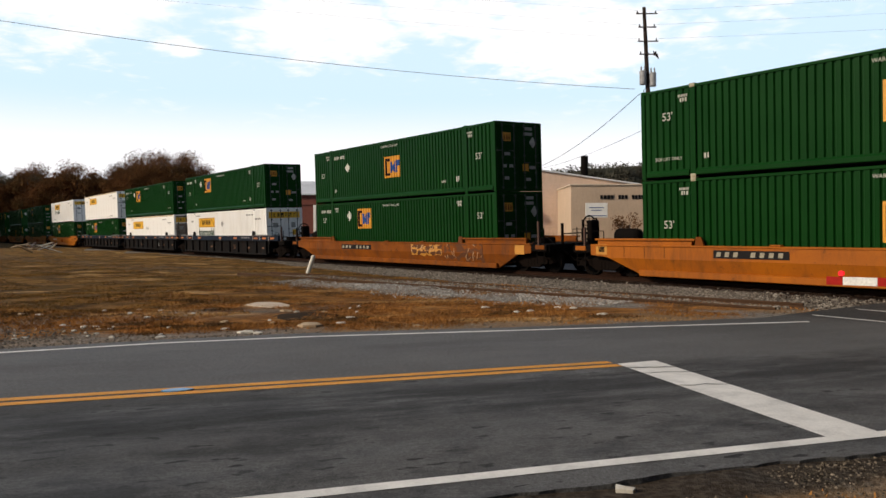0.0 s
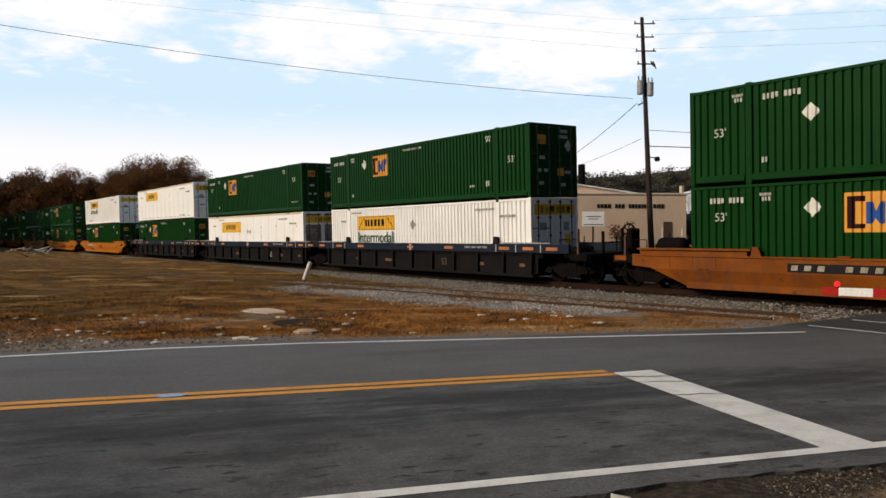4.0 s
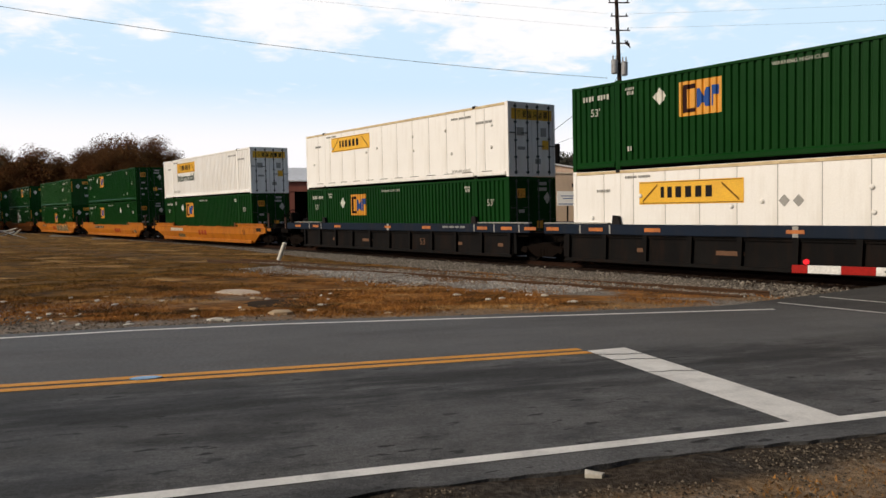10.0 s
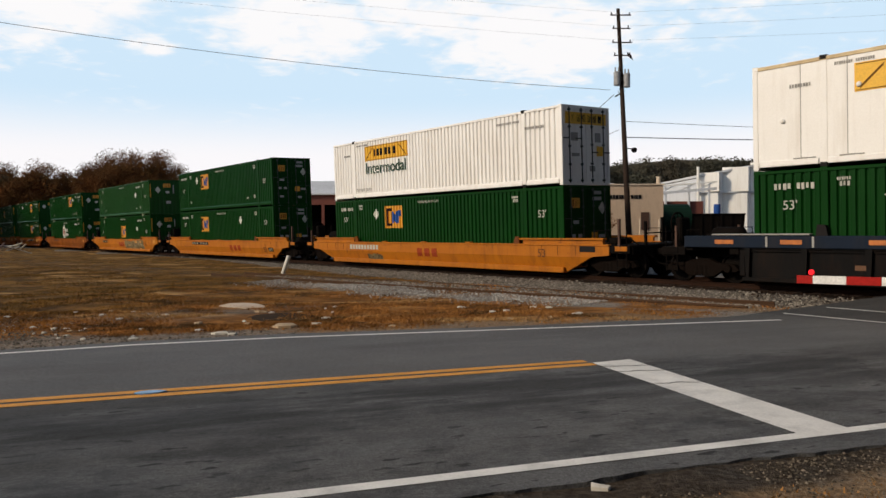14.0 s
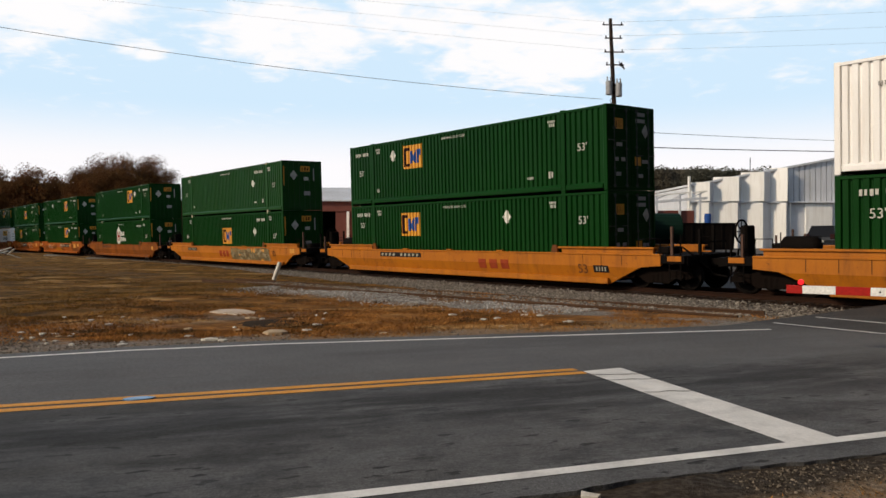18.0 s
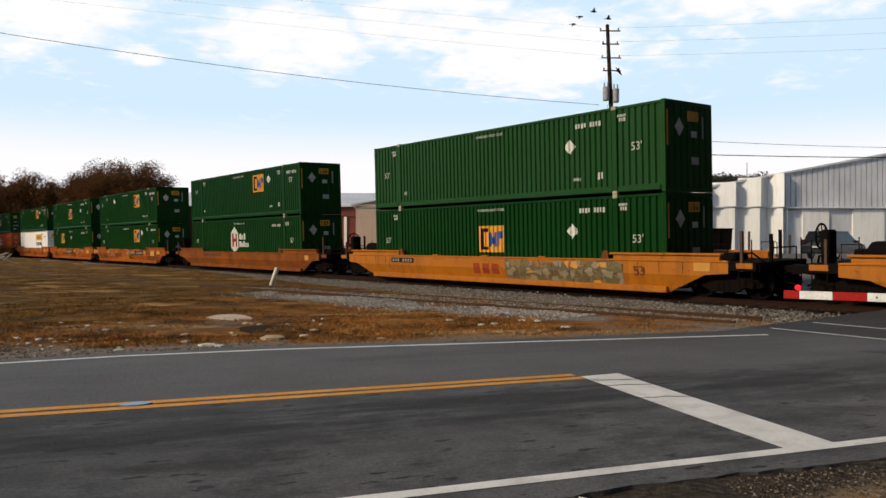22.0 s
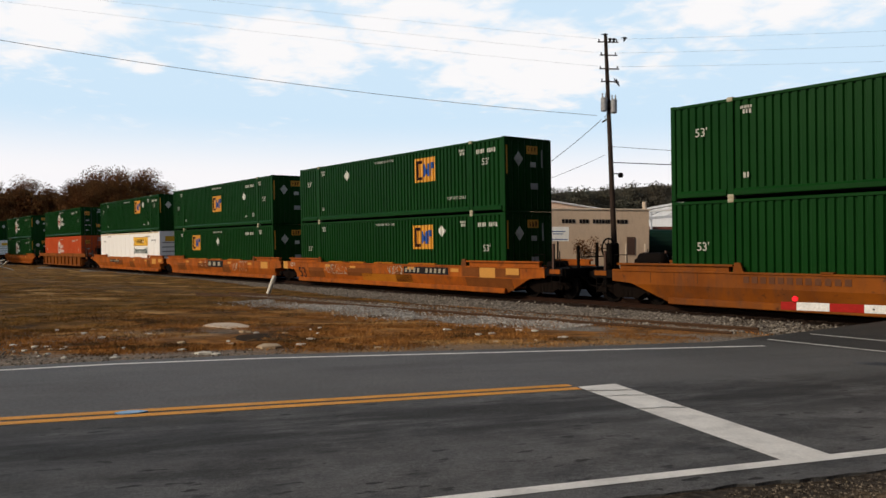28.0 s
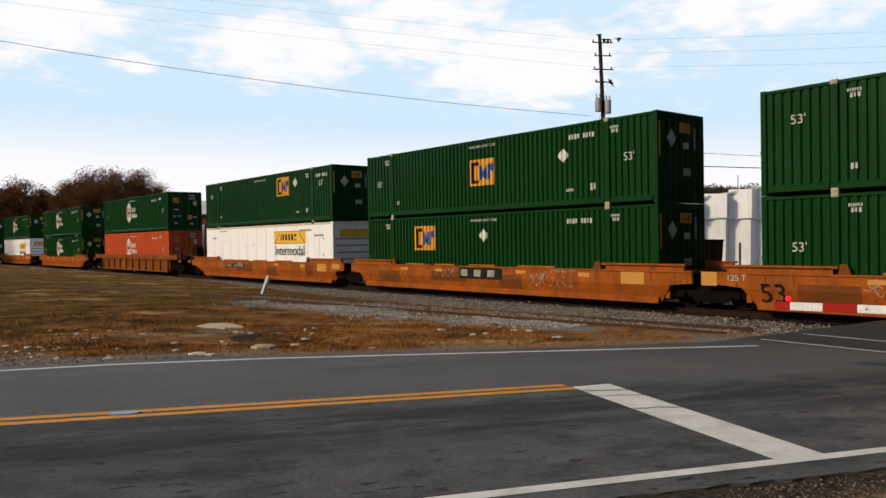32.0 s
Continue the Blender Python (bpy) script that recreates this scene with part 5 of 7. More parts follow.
def graffiti(x0, x1, z0, z1, materials, count, seed, edge=None):
    """A sprayed piece: a ragged filled ground, angular shards in rows over it and dark strokes between them."""

    def make(root):
        rr = random.Random(seed)
        m_ = 14
        rim = [(x0 + (x1 - x0) * i / m_, z0 + rr.uniform(-0.05, 0.07)) for i in range(m_ + 1)] + [(x1 - (x1 - x0) * i / m_, z1 + rr.uniform(-0.12, 0.03)) for i in range(m_ + 1)]
        part("graffiti_fill", Shape().prism(rim, SIDE_Y - 0.001, SIDE_Y + 0.008), materials[-1], root)
        rows = 3 if z1 - z0 > 0.6 else 2
        w, h = (x1 - x0) / count, (z1 - z0) / rows
        for k in range(count):
            for j in range(rows):
                cx, cz = x0 + (k + 0.5 + rr.uniform(-0.3, 0.3)) * w, z0 + (j + 0.5 + rr.uniform(-0.15, 0.15)) * h
                n, turn = rr.choice((3, 4, 4, 5)), rr.uniform(0, 6.28)
                o = []
                for i in range(n):
                    a = turn + 6.283 * (i + rr.uniform(-0.3, 0.3)) / n
                    o.append((min(x1, max(x0, cx + 0.75 * w * math.cos(a) * rr.uniform(0.6, 1.1))), min(z1, max(z0, cz + 0.62 * h * math.sin(a) * rr.uniform(0.6, 1.1)))))
                part("graffiti_shape", Shape().prism(o, SIDE_Y - 0.003 - 0.0012 * ((k + j) % 3), SIDE_Y + 0.008), rr.choice(materials[:-1] or materials), root)
            for _ in range(3):
                ax, az, an, ln = x0 + (k + rr.random()) * w, rr.uniform(z0 + 0.08, z1 - 0.1), rr.uniform(0.2, 2.9), rr.uniform(0.12, 0.32)
                bx, bz = min(x1, max(x0, ax + ln * math.cos(an))), min(z1, az + ln * math.sin(an))
                t = 0.014
                part("graffiti_stroke", Shape().prism([(ax - t, az), (ax + t, az), (bx + t, bz), (bx - t, bz)], SIDE_Y - 0.009, SIDE_Y + 0.004), edge or BLACK_MARK, root)

    return make


def scribble(x0, x1, z0, z1, material, seed, n=14):
    """Thin scrawled strokes, bent like hasty handwriting."""

    def make(root):
        rr = random.Random(seed)
        for k in range(n):
            x, z = x0 + (x1 - x0) * (k + rr.random()) / n, rr.uniform(z0, z1)
            turn, bend = rr.uniform(0, 6.28), rr.uniform(-1.1, 1.1)
            pts = [(x, z)]
            for _ in range(4):
                px, pz = pts[-1]
                pts.append((px + 0.075 * math.cos(turn), min(z1, max(z0, pz + 0.10 * math.sin(turn)))))
                turn += bend
            t = 0.009
            rim = [(a, b - t) for a, b in pts] + [(a + t, b + t) for a, b in reversed(pts)]
            part("chalk_stroke", Shape().prism(rim, SIDE_Y - 0.004, SIDE_Y + 0.004), material, root)

    return make


def chord_lights(root, x53, ink):
    """Orange reflectors, pale edge posts and small plates along a blue top chord; latch posts by the boxes' lifting points."""
    for x in (-8.9, -6.9, -4.6, 3.0, 6.7, 8.1, 9.4):
        plate(root, "reflector", x - 0.3, x + 0.3, -1.505, 1.21, 1.33, AMBER, "dull orange reflector")
    for x in (-7.6, -6.3, 6.2, 7.4, 8.8):
        plate(root, "pale_edge", x - 0.03, x + 0.03, -1.505, 1.13, 1.42, GREY_MARK)
    plate(root, "cross_mark", -0.08, 0.08, -1.506, 1.12, 1.42, GREY_MARK)
    plate(root, "cross_mark", -0.25, 0.25, -1.508, 1.22, 1.32, AMBER)
    mark_bars(root, 4.9, -1.503, 1.3, 1.5, 0.09, 4, GREY_MARK)
    for x in (-6.1, 6.1):
        part("latch_post", Shape().prism([(x - 0.16, 1.44), (x + 0.16, 1.44), (x + 0.1, 1.72), (x - 0.12, 1.74)], -1.45, -1.33), BLACK_MARK, root)
    for s_ in (-1, 1):
        part("walk_board", Shape().box(*sorted((s_ * 6.4, s_ * 9.3)), -1.5, -1.3, 1.46, 1.5, 0.008), GREY_MARK, root, "pale walkway board")
    part("lettering", lettering("53", 0.42, ink), ink, root, m=pose(x53, -1.364, 0.5))
    for x, w in ((-5.1, 0.4), (-2.0, 0.9), (5.0, 0.5), (7.6, 0.3)):
        plate(root, "stencil_bar", x - w / 2, x + w / 2, -1.362, 0.55, 0.68, DUST_INK)


CHALK = mat("chalk_scrawl", (0.42, 0.34, 0.26), 0.8, spec=0.05, scale=8)
DUST_INK = mat("dusty_rust_lettering", (0.14, 0.075, 0.045), 0.8, spec=0.1, scale=6, chips=0.5)
BARN_RED = mat("faded_red_lettering", (0.20, 0.028, 0.012), 0.7, spec=0.1, color2=(0.28, 0.05, 0.015), scale=4, amount=1)
OLD_PATCH = mat("faded_yellow_patch", (0.50, 0.22, 0.025), 0.6, scale=2)
TAN_SPRAY = mat("tan_spray_paint", (0.50, 0.33, 0.18), 0.6, color2=(0.4, 0.24, 0.12), scale=3, amount=1)
GREY_SPRAY = mat("grey_spray_paint", (0.15, 0.11, 0.05), 0.6, color2=(0.07, 0.05, 0.025), scale=3, amount=1)
KHAKI_SPRAY = mat("khaki_spray_paint", (0.184, 0.135, 0.065), 0.6, spec=0.1, color2=(0.13, 0.095, 0.045), scale=3, amount=1)
STONE_SPRAY = mat("stone_spray_paint", (0.249, 0.200, 0.119), 0.6, spec=0.1, scale=3)
DUST_SPRAY = mat("dusty_spray_paint", (0.216, 0.141, 0.059), 0.6, spec=0.1, scale=3)
OLIVE_SPRAY = mat("olive_spray_paint", (0.124, 0.097, 0.049), 0.6, spec=0.1, scale=3)
BROWN_SPRAY = mat("brown_spray_paint", (0.11, 0.045, 0.022), 0.7, spec=0.1, scale=3)
RUST_PATCH = mat("rust_brown_patch", (0.17, 0.052, 0.010), 0.75, spec=0.1, color2=(0.12, 0.036, 0.008), scale=2, amount=1)
FRESH_PATCH = mat("orange_repaint", (0.36, 0.125, 0.008), 0.7, spec=0.1, color2=(0.30, 0.10, 0.008), scale=2, amount=1)


def ledges(root):
    """Short guide plates standing on the top chord."""
    for x0, x1 in ((-4.9, -3.6), (-2.9, -1.6), (-0.7, 0.8), (2.0, 3.9)):
        part("guide_plate", Shape().box(x0, x1, -1.49, -1.34, 1.15, 1.215, 0.02), FRESH_PATCH, root, "sun-bleached orange guide plate")


SINGLE = "single 53-foot well car with smooth orange painted sides"
WEATHERED = "articulated well car unit with weathered patched orange sides"
BLUE_CAR = "articulated well car unit with dark blue chord and ribbed grey sides"
YP = [(-9.6, 0.95, 0.5, 0.4), (-5.0, 0.98, 0.5, 0.12), (-2.6, 0.95, 0.5, 0.1), (2.2, 0.98, 0.5, 0.12), (5.2, 0.95, 0.5, 0.14), (7.2, 0.9, 0.9, 0.4), (8.6, 0.98, 0.7, 0.28)]
BP = [(-6.2, 0.62, 1.6, 0.5), (-2.0, 0.72, 2.2, 0.4), (1.6, 0.6, 1.2, 0.5), (5.9, 0.72, 0.8, 0.6)]
simple_unit(0, G("wall", (0.15, 1.44), (4.2, 1.8), 5.1, 1.45), G("wall", (0.2, 1.57), (4.2, 1.8), 5.1, 1.98, extra=[("text", -7.0, 0.63, 0.15, "TOP LIFT ONLY")]), "smooth", ORANGE, SINGLE,
            decor=(sill_plate(-5.3, -2.9, 0.9), patches([(-9.75, 0.98, 0.5, 0.36)], OLD_PATCH), patches([(-9.75, 0.98, 0.26, 0.2)], BLACK_MARK)))
simple_unit(1, G("doors", (-2.7, 1.98), (-4.24, 2.15), -6.81, 1.94), G("doors", (0.18, 1.57), (-4.28, 1.83), -5.07, 1.54), "smooth", RUST_ORANGE, "single well car with rusty orange sides and angular graffiti",
            decor=(sill_plate(-4.85, -1.74, 0.86), sill_text(-7.5, 0.6, "53", 0.5, BROWN_SPRAY), graffiti(1.95, 4.4, 0.55, 1.05, (BROWN_SPRAY, OLD_PATCH), 6, 3, TAN_SPRAY), graffiti(4.6, 7.3, 0.25, 1.1, (RUST_ORANGE, BROWN_SPRAY), 5, 4, TAN_SPRAY),
                   patches([(9.6, 0.9, 0.55, 0.36)], OLD_PATCH)))
simple_unit(2, Wt("fold", "doors", -3.47, 2.08, True, [("diamond", -0.1, 1.95, 0.24, GREY_MARK)]), G("doors", (-2.93, 2.03), (-4.45, 2.19), -7.05, 1.56), "ribbed", NAVY, BLUE_CAR, "joint", "single", (lambda r: chord_lights(r, 2.45, DUST_INK),))
simple_unit(3, Wt("plate", "doors", -3.43, 2.08, False, [("diamond", -0.42, 1.76, 0.16, GREY_MARK), ("diamond", -0.02, 1.75, 0.16, GREY_MARK)], True),
            G("doors", (-3.03, 1.99), (-4.46, 2.18), -6.98, 1.95, extra=[("text", 7.03, 0.6, 0.13, "TOP LIFT ONLY")]), "ribbed", NAVY, BLUE_CAR, "joint", "joint", (lambda r: chord_lights(r, 3.45, CREAM_MARK),))
simple_unit(4, G("doors", (-2.88, 1.98), (-4.38, 2.1), -6.89, 1.92), Wt("plate", "doors", -3.49, 2.18, False, [("text", 5.21, 0.34, 0.175, "TOP LIFT ONLY", GREY_MARK)]), "ribbed", NAVY, BLUE_CAR, "single", "joint", (lambda r: chord_lights(r, 2.5, DUST_INK),))
simple_unit(5, G("doors", (-2.76, 1.97), (-4.25, 2.13), -6.89, 1.9), Wt("fold", "doors", -3.28, 2.19, True, [("text", -5.23, 0.45, 0.2, "TOP LIFT ONLY", GREY_MARK)]), "smooth", YELLOW_ORANGE, SINGLE,
            decor=(sill_bars(-6.44, -3.78, 0.9, 0.22, 10, CREAM_MARK), sill_bars(-0.68, 0.93, 0.72, 0.36, 3, BARN_RED), sill_text(7.1, 0.82, "53", 0.42, BROWN_SPRAY), patches([(9.3, 0.98, 0.7, 0.2)], BLACK_MARK),
                   graffiti(-4.9, -3.6, 0.22, 0.6, (GREY_SPRAY,), 3, 8)))
simple_unit(6, G("doors", (-3.17, 1.92), (3.13, 2.11), -6.94, 1.92), G("doors", (-2.91, 2.03), (-4.4, 2.18), -6.96, 1.54), "smooth", YELLOW_ORANGE, SINGLE,
            decor=(sill_plate(-5.32, -2.15, 0.92, 0.2, 10), sill_bars(1.66, 3.6, 0.66, 0.36, 3, BARN_RED), sill_text(7.08, 0.62, "53", 0.46, BROWN_SPRAY), sill_plate(7.55, 8.2, 0.62, 0.24, 4)))
simple_unit(7, G("wall", (-0.01, 1.47), (4.2, 1.72), 5.14, 1.45), G("wall", None, (4.14, 1.76), 5.02, 1.53, GREEN_FADED_SHEEN), "smooth", YELLOW_ORANGE, "single well car with orange sides and a long grey graffiti piece",
            decor=(sill_plate(-6.6, -4.9, 0.92, 0.2, 8), sill_bars(-0.9, 0.75, 0.68, 0.4, 3, BARN_RED), graffiti(0.95, 6.5, 0.2, 1.08, (KHAKI_SPRAY, STONE_SPRAY, DUST_SPRAY, STONE_SPRAY, OLIVE_SPRAY, KHAKI_SPRAY, OLD_PATCH, OLIVE_SPRAY), 17, 11, BROWN_SPRAY), sill_text(7.17, 0.8, "53", 0.46, BROWN_SPRAY),
                   patches([(9.4, 0.98, 0.55, 0.3)], OLD_PATCH)))
simple_unit(8, H("wall", -0.87, 1.53), G("wall", (2.81, 2.04), (4.18, 2.2), 7.1, 2.0), "smooth", RUST_ORANGE, "single well car with rusty orange sides and dark scrawl",
            decor=(sill_bars(-5.63, -2.62, 0.94, 0.18, 12, BROWN_SPRAY), patches([(8.9, 0.9, 0.4, 0.26)], OLD_PATCH)))
simple_unit(9, G("wall", (2.84, 1.98), (4.15, 2.22), 7.08, 1.5), G("wall", (3.06, 1.99), (-3.32, 2.21), 7.04, 2.01, extra=[("text", 5.2, 0.67, 0.18, "TOP LIFT ONLY")]), "smooth", WORN_ORANGE, WEATHERED, "joint", "single",
            (patches(YP, OLD_PATCH, "", 0.003), ledges, patches([(0.2, 0.42, 4.0, 0.5)], FRESH_PATCH), patches(BP[:3], RUST_PATCH), patches([(7.35, 0.90, 3.3, 0.34), (7.2, 0.46, 2.7, 0.46)], RUST_PATCH), sill_plate(1.66, 4.79, 0.9, 0.3, 10), sill_text(-7.68, 0.62, "53", 0.8, BLACK_MARK), sill_text(-8.75, 1.0, "125 T", 0.26, CREAM_MARK), scribble(-5.2, -3.2, 0.6, 1.05, CHALK, 2, 34), scribble(0.4, 1.6, 0.7, 1.08, CHALK, 3, 20)))
simple_unit(10, G("wall", (-3.76, 1.94), (-0.03, 2.0), 4.91, None), G("wall", (-0.06, 1.58), (4.17, 1.83), 5.05, 1.55), "smooth", WORN_ORANGE, "articulated well car unit with weathered orange sides and black panel", "joint", "joint",
            (patches(YP[1:6], OLD_PATCH, "", 0.003), ledges, patches(BP[:3], RUST_PATCH), sill_plate(-1.28, 1.22, 0.88, 0.44, 3), scribble(2.6, 4.6, 0.5, 1.08, CHALK, 5, 30), scribble(-2.6, -1.5, 0.7, 1.05, CHALK, 6, 16)))
simple_unit(11, Wt("plate", "wall", 3.46, 2.13, True), G("wall", (2.79, 2.08), (4.2, 2.21), 7.07, 2.03), "smooth", WORN_ORANGE, WEATHERED, "single", "joint",
            (patches(YP[2:], OLD_PATCH, "", 0.003), ledges, patches(BP[1:], RUST_PATCH), sill_plate(-4.6, -1.9, 0.85, 0.24, 9)))
simple_unit(12, H("doors", -1.28, 1.62, RED), H("doors", -1.08, 1.64), "ribbed", RUST_ORANGE, "well car with ribbed rusty orange sides")
simple_unit(13, H("wall", -1.35, 1.65), H("wall", -1.45, 1.62), "smooth", WORN_ORANGE, WEATHERED, "joint", "single", (patches(YP[1:5], OLD_PATCH, "", 0.003),))
simple_unit(14, Wt("plate", "wall", 4.0, 1.95, True), H("wall", -1.2, 1.6), "smooth", WORN_ORANGE, WEATHERED, "single", "joint", (patches(YP[2:], OLD_PATCH, "", 0.003),))
simple_unit(15, H("wall", -1.2, 1.6), H("wall", -1.2, 1.6), "smooth", RUST_ORANGE, "well car with weathered orange sides")

# ---- the line, the spur, the gate ----
def rail_shape(p, q, z):
    """A flat-bottomed rail from p to q, its head at z."""
    p, q = Vector((*p, 0)), Vector((*q, 0))
    d = (q - p).normalized()
    w = Vector((-d.y, d.x, 0))
    prof = [(-0.075, -0.17), (0.075, -0.17), (0.075, -0.155), (0.012, -0.13), (0.012, -0.045), (0.036, -0.035), (0.036, -0.005), (0.028, 0), (-0.028, 0), (-0.036, -0.005), (-0.036, -0.035), (-0.012, -0.045),
            (-0.012, -0.13), (-0.075, -0.155)]
    n = len(prof)
    s = Shape()
    vs = [e + w * a + Vector((0, 0, z + b)) for e in (p, q) for a, b in prof]
    s.add(vs, [(i, (i + 1) % n, n + (i + 1) % n, n + i) for i in range(n)] + [tuple(range(n)), tuple(range(2 * n - 1, n - 1, -1))])
    return s


main_track = thing("railway_track", "mainline track on grey stone ballast with rusty rails", "railway track", kind="structure")
for dd, z in ((-0.75, -0.03), (0.75, 0.01)):
    a0, a1 = spot(-60, LINE_D + dd), spot(420, LINE_D + dd)
    part("rail", rail_shape((a0.x, a0.y), (a1.x, a1.y), z), RAIL, main_track, "rusty steel rail with worn head")


def bed_z(d, a):
    e = LINE_D - d
    if e < 0:
        e = -e
        return -0.15 if e < 1.5 else -0.15 - (e - 1.5) * 0.1
    r = bed_reach(a)
    if e < 1.5:
        return -0.15 - 0.035 * (0.6 < e)
    return -0.15 - 0.13 * min(1, (e - 1.5) / 1.1) - 0.25 * max(0, e - r + 0.3)


def make_bed():
    s = Shape()
    aa = [-60] + [x * 0.5 for x in range(-4, 161)] + [95, 120, 170, 260, 420]
    fr = (1.08, 1.0, 0.9, 0.8, 0.7, 0.6, 0.5, 0.42)
    for a in aa:
        r = bed_reach(a)
        for k in [-f * r for f in fr] + [-1.5, -1.2, -0.9, 0, 0.9, 1.2, 1.5, 2.2, 3.0, 4.5]:
            j = 0.03 * noise.noise((a * 1.3, k * 2.1, 5)) if -2 <= a <= 80 else 0
            s.v.append(tuple(spot(a, LINE_D + k, bed_z(LINE_D + k, a) + j)))
    w = len(fr) + 10
    s.f = [(i * w + k, i * w + k + 1, (i + 1) * w + k + 1, (i + 1) * w + k) for i in range(len(aa) - 1) for k in range(w - 1)]
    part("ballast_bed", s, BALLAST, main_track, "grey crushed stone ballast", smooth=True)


make_bed()
tie = Shape().box(-0.115, 0.115, -1.3, 1.3, -0.3, -0.165, 0.012).mesh("tie", WOOD_POLE)
for i in range(150):
    p = spot(-6 + i * 0.52, LINE_D)
    part("tie", tie, WOOD_POLE, main_track, m=pose(p.x, p.y, 0.0, 0, 0, math.degrees(PSI) - 90 + random.uniform(-0.6, 0.6)))

PEBBLE = [(1, 0, 0), (-1, 0, 0), (0, 1, 0), (0, -1, 0), (0, 0, 1), (0, 0, -1)]
PEBBLE_F = [(0, 2, 4), (2, 1, 4), (1, 3, 4), (3, 0, 4), (2, 0, 5), (1, 2, 5), (3, 1, 5), (0, 3, 5)]


def stones(name, label, places, lo, hi, material):
    """Loose stones at (x, y, z): one object of many."""
    vs, fs = [], []
    rnd = random.Random(len(places))
    for x, y, z in places:
        r = lo + (hi - lo) * rnd.random() ** 2
        m = Euler((rnd.uniform(0, 6), rnd.uniform(0, 6), rnd.uniform(0, 6))).to_matrix()
        k = len(vs)
        f = (rnd.uniform(0.7, 1.2), rnd.uniform(0.6, 1.0), rnd.uniform(0.5, 0.8))
        for p in PEBBLE:
            q = m @ Vector((p[0] * f[0], p[1] * f[1], p[2] * f[2])) * r
            vs.append((x + q.x, y + q.y, z + q.z * 0.7 + r * 0.2))
        fs += [tuple(i + k for i in t) for t in PEBBLE_F]
    me = bpy.data.meshes.new(name)
    me.from_pydata(vs, [], fs)
    me.materials.append(material)
    return tagged(new(name, me), label, "stones", kind="stuff")


def stone_material(name, c1, c2):
    g = Nodes(name)
    rnd = g.n.new("ShaderNodeNewGeometry").outputs["Random Per Island"]
    col = g.mix(g.math("POWER", rnd, 1.6), c1, c2)
    return g.finish(g.scale(col, g.ramp(g.noise(30, 3), 0.3, 0.7, 0.75, 1.2)), 0.92)


LOOSE = stone_material("broken_stone", (0.095, 0.081, 0.067), (0.33, 0.295, 0.25))
# oil and rust, with the shade below the train put into the colour
STAINED_SHADE = stone_material("oil_and_shade_stone", (0.010, 0.006, 0.004), (0.060, 0.036, 0.024))
DARK_LOOSE = stone_material("dirty_stone", (0.034, 0.028, 0.021), (0.23, 0.19, 0.145))
PALE_LOOSE = stone_material("pale_stone", (0.17, 0.158, 0.145), (0.50, 0.48, 0.45))
rnd = random.Random(5)
pl = []
while len(pl) < 24000:
    a = 3 + 62 * rnd.random() ** 1.5
    e = 1.85 + (bed_reach(a) * 0.92 - 1.05) * rnd.random() + rnd.gauss(0, 0.1)
    pl.append(tuple(spot(a, LINE_D - e, bed_z(LINE_D - e, a))))
stones("ballast_stones", "loose grey ballast stones beside the rails", pl, 0.03, 0.065, LOOSE)
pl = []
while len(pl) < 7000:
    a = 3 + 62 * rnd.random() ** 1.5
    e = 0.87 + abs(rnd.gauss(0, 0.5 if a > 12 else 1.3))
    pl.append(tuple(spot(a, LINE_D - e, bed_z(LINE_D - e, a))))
stones("stained_ballast", "oil-dark rusty ballast stones against the rail, train shade in their colour", pl, 0.025, 0.05, STAINED_SHADE)
# the spur, half buried, leaves the crossing at a slant
SP0, SPD, SPN = Vector((6.97, 15.36, 0)), Vector((-0.706, 0.708, 0)), Vector((0.708, 0.706, 0))
spur = thing("spur_track", "old rusty spur track half buried in gravel and dry grass", "railway track", kind="structure")
for off in (0.0, 1.5):
    p, q = SP0 + SPN * off + SPD * 0.3, SP0 + SPN * off + SPD * 21.5
    part("rail", rail_shape((p.x, p.y), (q.x, q.y), -0.015 if not off else -0.03), OLD_RAIL, spur, "rusty half-buried rail")
for i in range(26):
    p = SP0 + SPN * 0.75 + SPD * (1 + i * 0.8)
    part("tie", shared(("old_tie",), lambda: Shape().box(-0.11, 0.11, -1.25, 1.25, -0.3, -0.2, 0.02).mesh("tie", OLD_RAIL)), OLD_RAIL, spur, m=pose(p.x, p.y, 0, 0, 0, 135 + 90 + random.uniform(-2, 2) + 90))
pl = []
while len(pl) < 9000:
    t, w = 3.5 + 13 * rnd.random(), rnd.gauss(-0.55, 0.7)
    if noise.noise((t * 0.3, w * 0.4, 9)) < -0.12 and rnd.random() < 0.8:
        continue
    p = SP0 + SPD * t + SPN * w
    if p.dot(ROAD_V) < 12.6:
        continue
    pl.append((p.x, p.y, ground_z(p.x, p.y)))
mid_pl = []
while len(mid_pl) < 3000:
    t, w = 0.3 + 20 * rnd.random() ** 1.3, rnd.uniform(0.06, 1.44)
    p = SP0 + SPD * t + SPN * w
    mid_pl.append((p.x, p.y, ground_z(p.x, p.y)))
stones("spur_ballast", "dirty grey ballast between the old spur rails", mid_pl, 0.03, 0.06, LOOSE)
stones("spur_gravel", "pale gravel scattered along the old spur", pl, 0.018, 0.05, PALE_LOOSE)
pl = []
while len(pl) < 3600:
    u = rnd.uniform(-9, 9)
    e = np.interp(ROAD_U.x * u, [p[0] for p in asphalt_far], [p[1] for p in asphalt_far])
    x = ROAD_U.x * u
    if x > -2 and rnd.random() < 0.8:
        continue
    y = e + abs(rnd.gauss(0, 0.45)) + 0.02
    pl.append((x, float(y), ground_z(x, y)))
